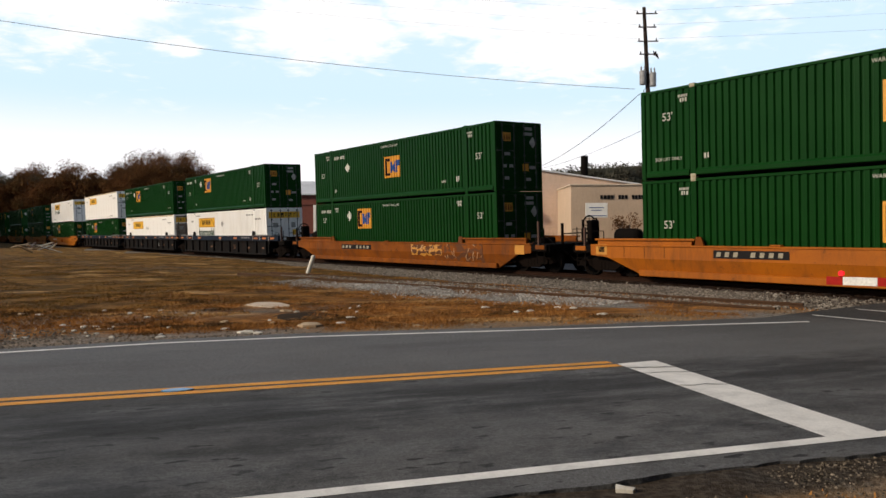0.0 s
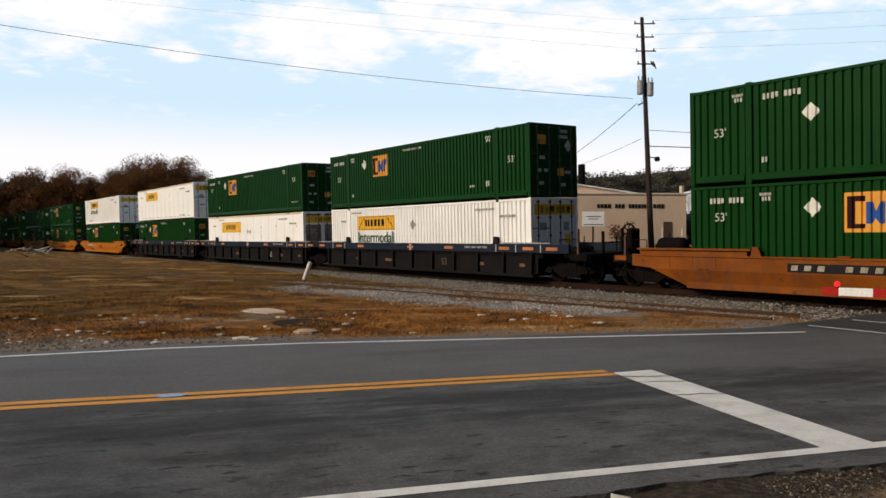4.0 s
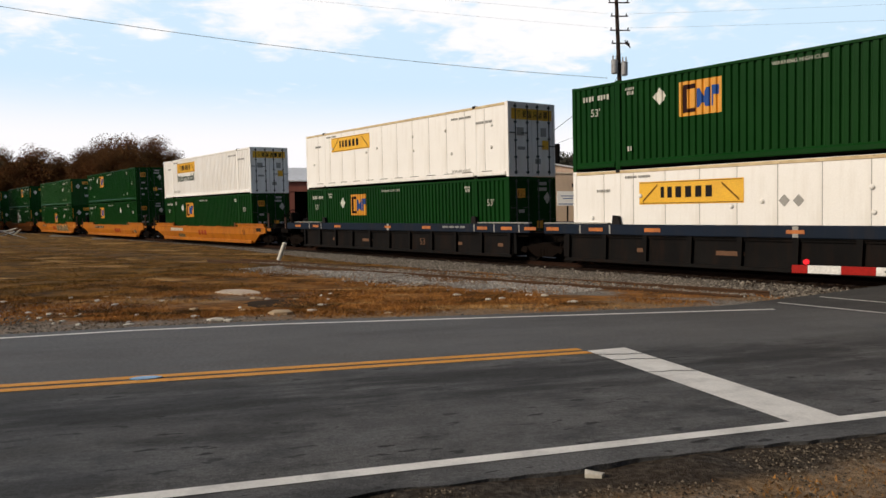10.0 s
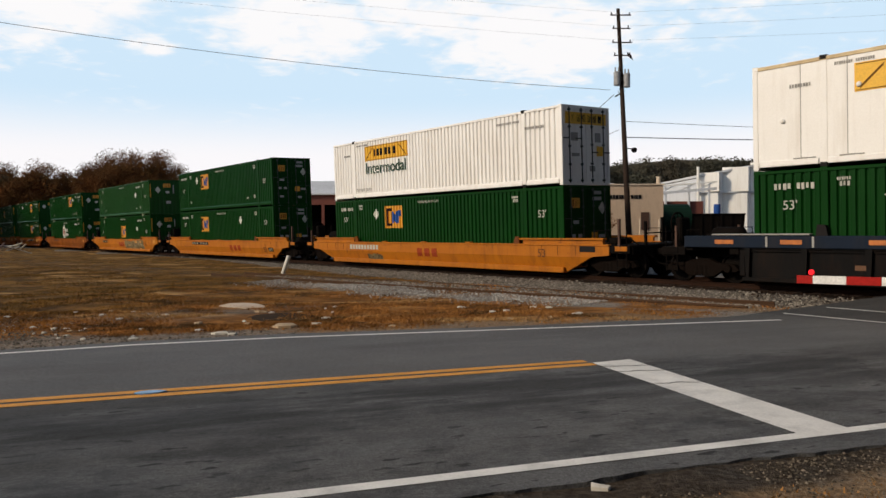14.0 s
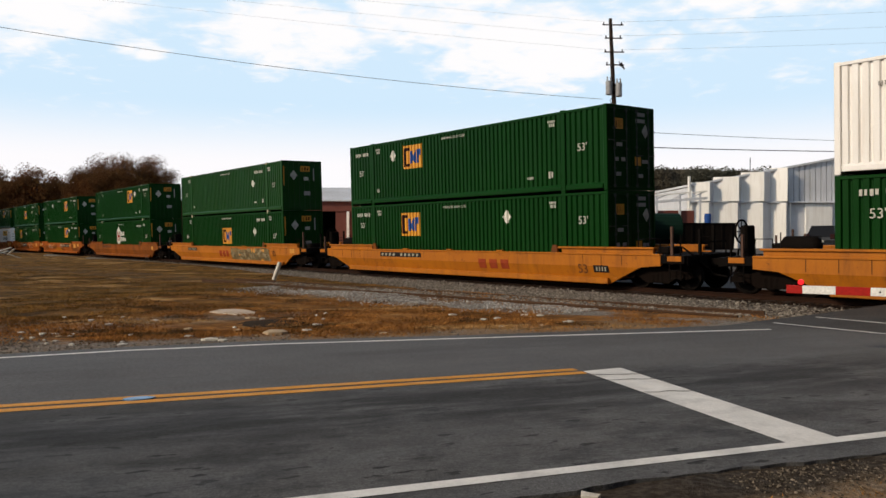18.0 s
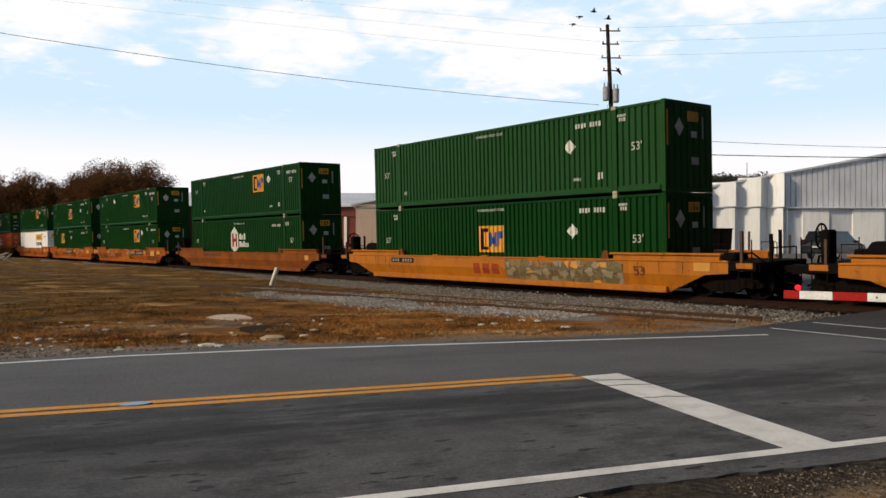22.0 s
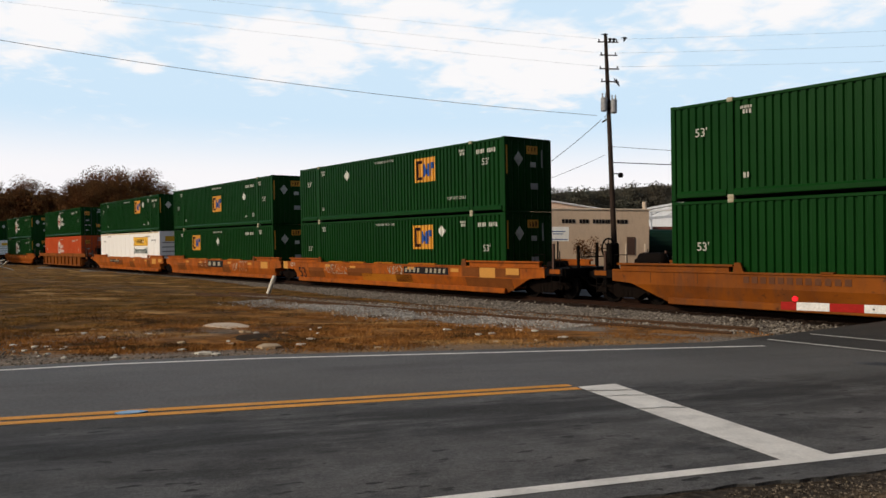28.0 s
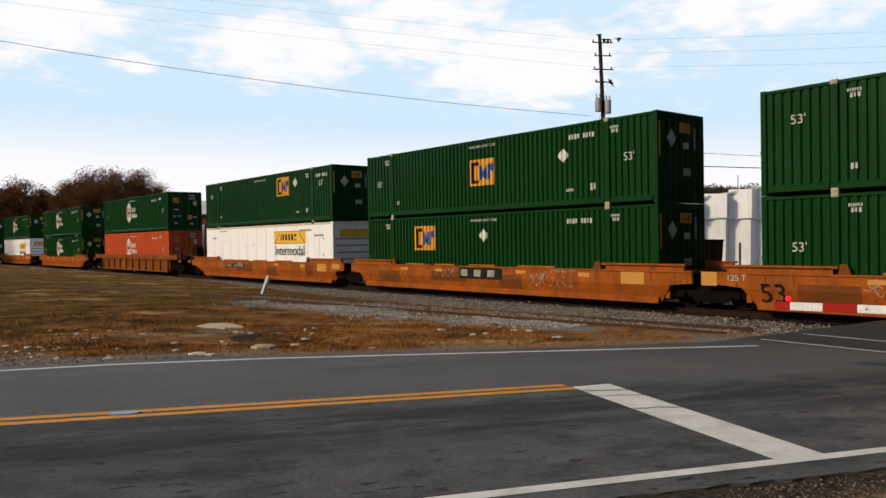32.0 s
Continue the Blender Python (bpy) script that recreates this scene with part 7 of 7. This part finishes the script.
part("flue", Shape().rod((19.6, 11, -0.2), (19.6, 11, 10.4), 0.42, n=14), SOOT_SHADE, grey_b)

# white sheet-metal works with a stepped, panelled gable front
works = thing("sheet_metal_works", "large white and grey corrugated sheet-metal industrial building", "building", m=pose(0, 80, 0))
RAKE = lambda x: 7.15 + (x - 29.4) * 0.186
body = Shape()
body.prism([(29.3, -0.3), (64, -0.3), (64, RAKE(64) - 0.1), (29.3, RAKE(29.3) - 0.1)], 0.25, 40)
part("wall", body, SHEET_GREY, works)
def bay(xa, xm, xb, z0, z1, deep, white, grey):
    """One bay of the front: a broad face turned a little to the west, coloured as lit, and a narrow return behind it,
    coloured as shaded.
    """
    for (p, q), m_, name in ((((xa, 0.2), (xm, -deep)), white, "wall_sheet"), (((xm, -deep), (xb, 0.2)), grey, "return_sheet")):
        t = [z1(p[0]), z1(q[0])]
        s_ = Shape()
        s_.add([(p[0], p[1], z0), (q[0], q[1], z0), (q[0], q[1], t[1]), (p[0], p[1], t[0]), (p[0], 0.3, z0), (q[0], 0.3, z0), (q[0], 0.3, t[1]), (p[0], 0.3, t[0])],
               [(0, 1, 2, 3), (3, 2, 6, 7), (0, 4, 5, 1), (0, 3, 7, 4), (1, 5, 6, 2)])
        part(name, s_, m_, works, "white wall sheet with sunlight put into its colour" if m_ is SHEET_WHITE else "")


# sun and shade are put into the sheets: white faces west, grey returns
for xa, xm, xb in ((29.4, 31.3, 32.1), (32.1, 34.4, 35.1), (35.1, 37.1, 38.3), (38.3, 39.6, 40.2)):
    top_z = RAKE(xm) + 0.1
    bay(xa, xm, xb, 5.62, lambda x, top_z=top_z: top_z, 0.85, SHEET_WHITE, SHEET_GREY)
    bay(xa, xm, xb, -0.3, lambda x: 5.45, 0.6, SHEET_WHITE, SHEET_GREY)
for k in range(40):
    u, w = 40.2 + 23.8 * k / 40, 40.2 + 23.8 * (k + 1) / 40
    part("wall_sheet", Shape().prism([(u, 5.62), (w - 0.1, 5.62), (w - 0.1, RAKE(w)), (u, RAKE(u))], 0.1, 0.25), SHEET_GREY, works)
low = [40.2, 42.0, 44.9, 47.5, 51, 54, 58, 64]
for i, (xa, xb) in enumerate(zip(low, low[1:])):
    part("wall_sheet", Shape().box(xa, xb - 0.01, -0.05 if i % 2 else 0.12, 0.25, -0.3, 5.4), SHEET_WHITE if i % 2 else SHEET_GREY, works)
part("canopy", Shape().box(29.2, 64, -0.35, 0.2, 5.45, 5.62, 0.02), SHEET_GREY, works)
part("roof_edge", Shape().prism([(29.2, RAKE(29.2)), (64, RAKE(64)), (64, RAKE(64) + 0.22), (29.2, RAKE(29.2) + 0.22)], -0.2, 40), SHEET_GREY, works)
part("downpipe", Shape().rod((40.25, -0.2, 0), (40.25, -0.2, 5.5), 0.07, n=8).rod((29.3, -0.3, 0), (29.3, -0.3, 8.2), 0.16, n=8), SHEET_WHITE, works)
part("roof_spike", Shape().rod((36.1, 0.3, 8.3), (36.1, 0.3, 10.3), 0.04, n=6), SOOT_SHADE, works)

# yard clutter between the office wing and the works
rack = thing("pipe_rack", "open steel pipe rack and sloping canopy in the yard", "rack", m=pose(19.0, 74, 0))
for x in (0.3, 2.6, 4.9, 7.2, 9.2):
    part("column", Shape().box(x, x + 0.18, -0.1, 0.1, -0.3, 6.0), SHEET_GREY, rack)
part("beam", Shape().prism([(0, 4.7), (10, 5.5), (10, 5.75), (0, 4.95)], -0.12, 0.12), SHEET_GREY, rack)
part("beam", Shape().prism([(0, 5.4), (10, 6.2), (10, 6.35), (0, 5.55)], -0.12, 0.12), SHEET_WHITE, rack)
for k in range(5):
    part("brace", Shape().rod((0.5 + 1.9 * k, 0, 4.9 + 0.15 * k), (2.3 + 1.9 * k, 0, 5.7 + 0.15 * k), 0.06, n=6), SHEET_GREY, rack)
part("panel", Shape().box(3.5, 8.8, 0.2, 0.4, 1.4, 4.4, 0.02), REDWALL, rack)
TANK_GREEN = mat("dark_tank_green", (0.006, 0.022, 0.014), 0.6, spec=0.1, scale=1)
tank = thing("storage_tank", "dark green round storage tank in the yard", "tank", m=pose(21.3, 66, 0))
part("shell", Shape().rod((-1.2, 0, 2.6), (2.0, 0, 2.6), 1.25, n=20), TANK_GREEN, tank)
part("stand", Shape().box(-1, 1.8, -0.7, 0.7, -0.3, 1.6), SOOT_SHADE, tank)
dump = thing("waste_skip", "large dark steel waste skip in the yard", "skip", m=pose(27, 70, 0))
part("hull", Shape().prism([(-2.5, -0.2), (2.4, -0.2), (2.6, 3.0), (-2.7, 3.0)], -1.2, 1.2), SOOT_SHADE, dump)
for k in range(6):
    part("rib", Shape().box(-2.4 + k * 0.92, -2.25 + k * 0.92, -1.28, -1.2, -0.1, 2.95), SOOT_SHADE, dump)
part("rim", Shape().box(-2.75, 2.65, -1.3, 1.3, 2.95, 3.08, 0.02), SOOT_SHADE, dump)
barrel = thing("blue_barrel", "blue plastic barrel standing on the skip's edge", "barrel", m=pose(27.5, 70, 3.08))
part("drum", Shape().lathe([(0, 0), (0.28, 0), (0.3, 0.1), (0.31, 0.45), (0.3, 0.8), (0.26, 0.88), (0, 0.88)], "z", 14), BLUE_MARK, barrel)
for x, y, h in ((33.5, 74, 2.9), (38.6, 76, 2.6), (36.4, 75, 2.0)):
    b = thing("bollard", "dark steel bollard in the yard", "bollard", "yard bollards", m=pose(x, y, 0))
    part("post", Shape().rod((0, 0, -0.3), (0, 0, h), 0.12, n=8), RUST, b)


SUV_AT = (27.7, 48.7)


def suv():
    """A dark people-carrier, nose away, about 4.9 m long along x."""
    c = thing("parked_car", "black people carrier parked before the metal works", "car", m=pose(*SUV_AT, 0.66, 0, 0, 36))
    hull = Shape()
    low_o = [(-2.42, 0.35), (-2.45, 0.85), (-2.38, 1.05), (1.2, 1.08), (2.2, 0.92), (2.42, 0.7), (2.42, 0.35)]
    hull.prism(low_o, -0.95, 0.95)
    part("body", hull, CAR_PAINT, c)
    cab = Shape()
    b0, b1, t0, t1 = -2.36, 1.35, -2.05, 0.35
    cab.add([(b0, -0.92, 1.04), (b1, -0.92, 1.04), (b1, 0.92, 1.04), (b0, 0.92, 1.04), (t0, -0.72, 1.72), (t1, -0.72, 1.72), (t1, 0.72, 1.72), (t0, 0.72, 1.72)],
            [(0, 1, 5, 4), (1, 2, 6, 5), (2, 3, 7, 6), (3, 0, 4, 7), (4, 5, 6, 7)])
    part("cabin", cab, GLASS_DARK, c)
    part("roof", Shape().box(-2.08, 0.4, -0.74, 0.74, 1.7, 1.78, 0.03), CAR_PAINT, c)
    for y in (-0.8, 0.8):
        part("tail_lamp", Shape().box(-2.47, -2.4, y - 0.14, y + 0.14, 0.95, 1.25, 0.02), RED_MARK, c)
        part("wing_mirror", Shape().box(0.9, 1.05, y * 1.2 - 0.1, y * 1.2 + 0.1, 1.05, 1.2, 0.03), CAR_PAINT, c)
        for x in (-1.5, 1.5):
            w = part("wheel", Shape().lathe([(0.2, -0.1), (0.32, -0.1), (0.34, -0.05), (0.34, 0.05), (0.32, 0.1), (0.2, 0.1)], "y", 18, pose(x, y, 0.34)), RUBBER, c)
            part("rim", Shape().lathe([(0, -0.09), (0.2, -0.09), (0.2, 0.09), (0, 0.09)], "y", 14, pose(x, y, 0.34)), STEEL, w)
    part("plate_bar", Shape().box(-2.48, -2.44, -0.26, 0.26, 0.72, 0.84), CREAM_MARK, c)
    part("bumper", Shape().box(-2.5, -2.38, -0.9, 0.9, 0.4, 0.65, 0.03), CAR_PAINT, c)


suv()

# yard paving behind the line
ys_ = Shape()
for a0 in (-60, 130):
    for d, z in ((LINE_D + 4.4, -0.3), (LINE_D + 9, -0.05), (LINE_D + 24, 0.62), (150, 0.7)):
        ys_.v.append(tuple(spot(a0, d, z)))
ys_.f = [(i, i + 1, i + 5, i + 4) for i in range(3)]
yard = part("yard_paving", ys_, GRAVEL)
tagged(yard, "dusty gravel yard rising beyond the line", "yard", kind="structure")
lot = strip("far_lot", [(-90, 128), (-48, 80)], [(-130, 150), (-66, 76)], 0.0, CONCRETE)
tagged(lot, "pale paved lot beyond the field", "paved lot", kind="structure")


# ---- trees ----
def leaf_cloud(centres, count, spread, size, rr):
    """Small leaves round given centres: (x, y, z, radius)."""
    rng = np.random.default_rng(rr.randrange(10 ** 6))
    c = np.repeat(np.array(centres), count, axis=0)
    n = len(c)
    d = rng.normal(size=(n, 3)) * 0.5
    d *= np.minimum(1, 1.15 / np.maximum(0.01, np.linalg.norm(d, axis=1)))[:, None]
    p = c[:, :3] + d * c[:, 3:4] * np.array((1, 1, spread))
    a = rng.normal(size=(n, 3))
    a /= np.linalg.norm(a, axis=1)[:, None]
    b = np.cross(a, rng.normal(size=(n, 3)))
    b /= np.linalg.norm(b, axis=1)[:, None]
    s_ = (size * rng.uniform(0.6, 1.4, n))[:, None]
    vs = np.stack([p + a * s_, p + b * s_ * 0.8, p - a * s_, p - b * s_ * 0.8], 1).reshape(-1, 3)
    return vs.tolist(), np.arange(4 * n).reshape(-1, 4).tolist()


def raw(name, vs, fs, material, parent=None, label=""):
    me = bpy.data.meshes.new(name)
    me.from_pydata(vs, [], fs)
    me.materials.append(material)
    ob = new(name, me)
    if parent:
        ob.parent = parent
    if label:
        ob["label"] = label
    return ob


def tree(x, y, h, leaf, label, seed, fullness=1.0, wide=0.32, dense=1.0):
    rr = random.Random(seed)
    t = thing("tree", label, "tree", "trees beyond the field", m=pose(x, y, -0.2))
    wood = Shape()
    wood.rod((0, 0, 0), (rr.uniform(-0.3, 0.3), 0, h * 0.45), h * 0.022, h * 0.014, n=8)
    top = Vector((rr.uniform(-0.5, 0.5), 0, h * 0.8))
    wood.rod((0, 0, h * 0.45), top, h * 0.014, h * 0.004, n=6)
    centres = []
    n = int(30 * (0.6 + 0.4 * fullness))
    for i in range(n):
        z0 = h * rr.uniform(0.22, 0.7)
        a = rr.uniform(0, 6.28)
        out = h * wide * rr.uniform(0.35, 1.0) * (1.15 - 0.75 * abs(z0 / h - 0.35))
        tip = Vector((math.cos(a) * out, math.sin(a) * out, min(h * 0.98, z0 + h * rr.uniform(0.1, 0.34))))
        wood.rod((0, 0, z0), tip, h * 0.006, h * 0.0015, n=5)
        centres.append((tip.x, tip.y, tip.z, h * rr.uniform(0.09, 0.15)))
        for _ in range(4):
            e = tip + Vector((rr.gauss(0, 1), rr.gauss(0, 1), abs(rr.gauss(0.8, 0.6)))) * h * 0.055
            wood.rod(tip * 0.85 + Vector((0, 0, z0)) * 0.15, e, h * 0.0022, h * 0.0006, n=4, caps=False)
    part("trunk", wood, TRUNK, t)
    vs, fs = leaf_cloud(centres, int(520 * fullness * dense), 0.85, h * (0.0074 if dense == 1.0 else 0.0060), rr)
    # the shaded inside of the crown: larger clumps close to the limbs
    inner = [(c[0] * 0.62, c[1] * 0.62, h * 0.42 + (c[2] - h * 0.42) * 0.72, c[3] * 1.15) for c in centres]
    v2, f2 = leaf_cloud(inner, int(60 * fullness), 0.85, h * 0.019, rr)
    fs += [[i + len(vs) for i in q] for q in f2]
    vs += v2
    raw("crown", vs, fs, leaf, t, "rust-brown autumn leaves" if leaf is not LEAF_DARK else "dark green leaves")
    return t


RUSTY = "autumn tree with thin rust-brown leaves and bare twigs"
for i, (x, y, h, f) in enumerate(((-69.5, 172, 14.4, 1.1), (-65.2, 168, 18.6, 0.8), (-62.2, 172, 20.6, 0.6), (-58.6, 169, 19.6, 0.6), (-55.6, 173, 16.0, 0.9), (-66.2, 162, 15.0, 1.3), (-61.5, 163, 15.8, 1.3),
                                  (-57.4, 166, 13.6, 1.2), (-73.5, 176, 13.6, 1.2), (-52.5, 175, 11.0, 1.0))):
    tree(x, y, h, LEAF_RUST, RUSTY, 40 + i, f, dense=1.9)
for i in range(24):
    x = -135 + i * 2.8
    tree(x, 196 + 9 * math.sin(i * 2.3), 15.2 + 2.6 * math.sin(i * 1.7) + (1.5 if 8 < i < 15 else 0), (LEAF_RUST, LEAF_RUST, LEAF_DARK)[i % 3], RUSTY if i % 3 < 2 else "dark evergreen tree at the wood's edge", 80 + i, 1.3)


def shrub(x, y, z, h, leaf, label, seed):
    rr = random.Random(seed)
    t = thing("shrub", label, "shrub", "shrubs by the yard", m=pose(x, y, z))
    cs = []
    for _ in range(14):
        a, o = rr.uniform(0, 6.28), h * rr.uniform(0.1, 0.5)
        tip = Vector((math.cos(a) * o, math.sin(a) * o, h * rr.uniform(0.45, 0.95)))
        part("stem", Shape().rod((0, 0, 0), tip, 0.03, 0.01, n=5), TRUNK, t)
        cs.append((tip.x, tip.y, tip.z, h * 0.2))
    vs, fs = leaf_cloud(cs, 70, 0.9, 0.05, rr)
    raw("crown", vs, fs, leaf, t)


shrub(12.7, 53.5, 0.6, 2.1, LEAF_RUST, "reddish autumn shrub before the office wing", 61)
shrub(0.4, 50.5, 0.5, 2.0, LEAF_DARK, "dark green shrub at the yard's edge", 62)


def woods(name, label, pts, depth, count, size, material, seed, leaf=0.17):
    """A wooded ridge: rows of clumps along a line of (x, y, height)."""
    rr = random.Random(seed)
    cs = []
    for (x0, y0, h0), (x1, y1, h1) in zip(pts, pts[1:]):
        n = max(2, int(math.hypot(x1 - x0, y1 - y0) / (size * 0.6)))
        for i in range(n):
            f = i / n
            for k in range(6):
                hh = (h0 + (h1 - h0) * f) * (k + 0.6) / 6
                cs.append((x0 + (x1 - x0) * f + rr.gauss(0, size * 0.4), y0 + (y1 - y0) * f + depth * (k / 6) + rr.gauss(0, 3), hh + rr.gauss(0, size * 0.22), size * rr.uniform(0.7, 1.15)))
    vs, fs = leaf_cloud(cs, count, 0.75, size * leaf, rr)
    ob = raw(name, vs, fs, material)
    base = Shape()
    for (x0, y0, h0), (x1, y1, h1) in zip(pts, pts[1:]):
        base.add([(x0, y0 + 3, -1), (x1, y1 + 3, -1), (x1, y1 + depth, h1 * 0.99), (x0, y0 + depth, h0 * 0.99)], [(0, 1, 2, 3)])
    k = raw("slope", base.v, base.f, material, ob, "dark wooded slope")
    return tagged(ob, label, "woods", kind="stuff")


woods("far_woods", "wooded ridge on the horizon with haze in its colour", [(-30, 420, 20), (20, 410, 29), (60, 400, 33), (85, 400, 36), (110, 398, 37.5), (135, 396, 40), (160, 394, 40), (190, 392, 38), (240, 390, 38), (320, 380, 40), (420, 330, 40)], 16, 260, 4.6, LEAF_HILL_HAZED, 7, 0.10)
# added out of view behind the camera: blocks sky so the boxes' ends stay dark
woods("near_woods", "unseen dark wood added behind the camera to block skylight", [(66, 40, 16), (58, 28, 20), (50, 17, 22), (44, 6, 22), (36, -6, 25), (26, -20, 26), (12, -28, 26), (-4, -31, 24), (-18, -36, 17)], 8, 60, 4.2, LEAF_DARK, 9)
# added out of view on the left: keeps the sun off the far cars
woods("near_woods", "unseen brown wood added left of view to shade the far cars", [(-79, 83, 15), (-88, 98, 20), (-108, 130, 22), (-150, 180, 22), (-200, 230, 22)], 8, 110, 4.2, LEAF_RUST, 10)
woods("far_woods", "brown autumn woods behind the field", [(-260, 190, 20), (-190, 215, 19), (-135, 222, 17.5), (-95, 225, 16.5), (-70, 240, 14), (-30, 270, 13)], 16, 150, 4.2, LEAF_RUST, 8, 0.13)


# ---- birds that come to the pole ----
FLIGHTS = (
    [(20.5, 6.17, 35.63, 12.19), (21, 6.22, 35.63, 12.06), (21.5, 6.85, 35.59, 12.0), (22, 7.71, 35.54, 11.85), (22.5, 8.53, 35.5, 11.83), (23, 9.18, 35.5, 11.9), (23.5, 9.76, 35.7, 11.78), (24, 9.76, 35.72, 11.76)],
    [(20.5, 7.62, 35.58, 14.49), (21, 8.27, 35.55, 13.57), (21.5, 8.48, 35.52, 12.76), (22, 8.66, 35.5, 12.43), (22.5, 9.03, 35.48, 12.07), (23, 9.89, 35.5, 11.9), (23.5, 10.23, 35.7, 11.83), (24, 10.27, 35.7, 11.82)],
    [(20.5, 4.73, 35.72, 14.75), (21, 5.61, 35.67, 13.3), (21.5, 6.72, 35.6, 12.6), (22, 8.02, 35.53, 12.2), (22.5, 9.05, 35.47, 12.1), (23, 9.03, 35.46, 12.1), (23.5, 8.81, 35.5, 12.24), (24, 8.85, 35.7, 12.1), (24.5, 9.38, 35.88, 12.02)],
    [(20.5, 10.26, 35.46, 14.48), (21, 9.96, 35.47, 13.44), (21.5, 9.59, 35.47, 12.34), (22, 9.34, 35.47, 12.1), (22.5, 9.22, 35.47, 12.05), (23, 9.31, 35.5, 12.0), (23.5, 9.56, 35.7, 11.78), (24, 9.58, 35.72, 11.76)],
)
BIRDS = []
for path in FLIGHTS:
    b = thing("bird", "small dark bird flying to the utility pole", "bird", "birds at the pole")
    part("body", shared(("bird",), lambda: Shape().lathe([(0, -0.12), (0.025, -0.09), (0.045, -0.02), (0.04, 0.04), (0.026, 0.075), (0.03, 0.1), (0.012, 0.125), (0, 0.14)], "x", 10).mesh("body", BLACK_MARK)), BLACK_MARK, b)
    part("tail", shared(("tail",), lambda: Shape().prism([(-0.2, -0.012), (-0.2, 0.0), (-0.09, 0.012), (-0.09, -0.008)], -0.03, 0.03).mesh("tail", BLACK_MARK)), BLACK_MARK, b)
    wings = []
    for sy in (-1, 1):
        w = Shape().add([(0.06, 0, 0), (-0.05, 0, 0), (-0.05, sy * 0.2, 0.004), (0.03, sy * 0.12, 0.004), (0.06, 0, 0.01), (-0.05, 0, 0.008), (0.03, sy * 0.12, 0.008)],
                        [(0, 3, 2, 1), (4, 5, 2, 6), (0, 4, 6, 3), (3, 6, 2), (1, 2, 5), (0, 1, 5, 4)])
        wings.append((sy, part("wing", w, BLACK_MARK, b)))
    BIRDS.append((b, wings, path))


def motions():
    for ob, a, z in MOVERS:
        walk(ob, [(t, on_line(a - s) @ pose(0, 0, z)) for t, s in PROGRESS])
    # wheels roll: one turn every 2.871 m
    steps = [i / 10 for i in range(321)]
    gone = np.interp(steps, [p[0] for p in PROGRESS], [p[1] for p in PROGRESS])
    turns = [math.degrees(s / 0.457) for s in gone]
    for w, dx in WHEELS:
        walk(w, [(t, pose(dx, 0, 0.457, 0, a, 0)) for t, a in zip(steps, turns)])

    # the birds come from behind, glide to the pole and stay there, wings folded
    for i, (b, wings, path) in enumerate(BIRDS):
        first, last = Vector(path[0][1:]), path[-1]
        rows = [(0, pose(-150 + 6 * i, -60, 46)), (16, pose(-34 + 3 * i, 20, 30)), (19.5, pose(first.x - 4, first.y - 2, first.z + 3.5))]
        rows += [(t, pose(x, y, z)) for t, x, y, z in path] + [(32, pose(*last[1:]))]
        walk(b, rows)
        for sy, w in wings:
            beat = [(t, pose(0, sy * 0.02, 0.02, sy * a)) for t, a in [(0, 8), (19, 8)] + [(19.2 + 0.2 * k, (-22, 38)[(k + i) % 2]) for k in range(22)]]
            walk(w, beat + [(last[0], pose(-0.02, sy * 0.035, 0.0, sy * 2)), (last[0] + 0.4, pose(-0.02, sy * 0.03, 0.0, sy * -62, 0, sy * -24)), (32, pose(-0.02, sy * 0.03, 0.0, sy * -62, 0, sy * -24))])


motions()
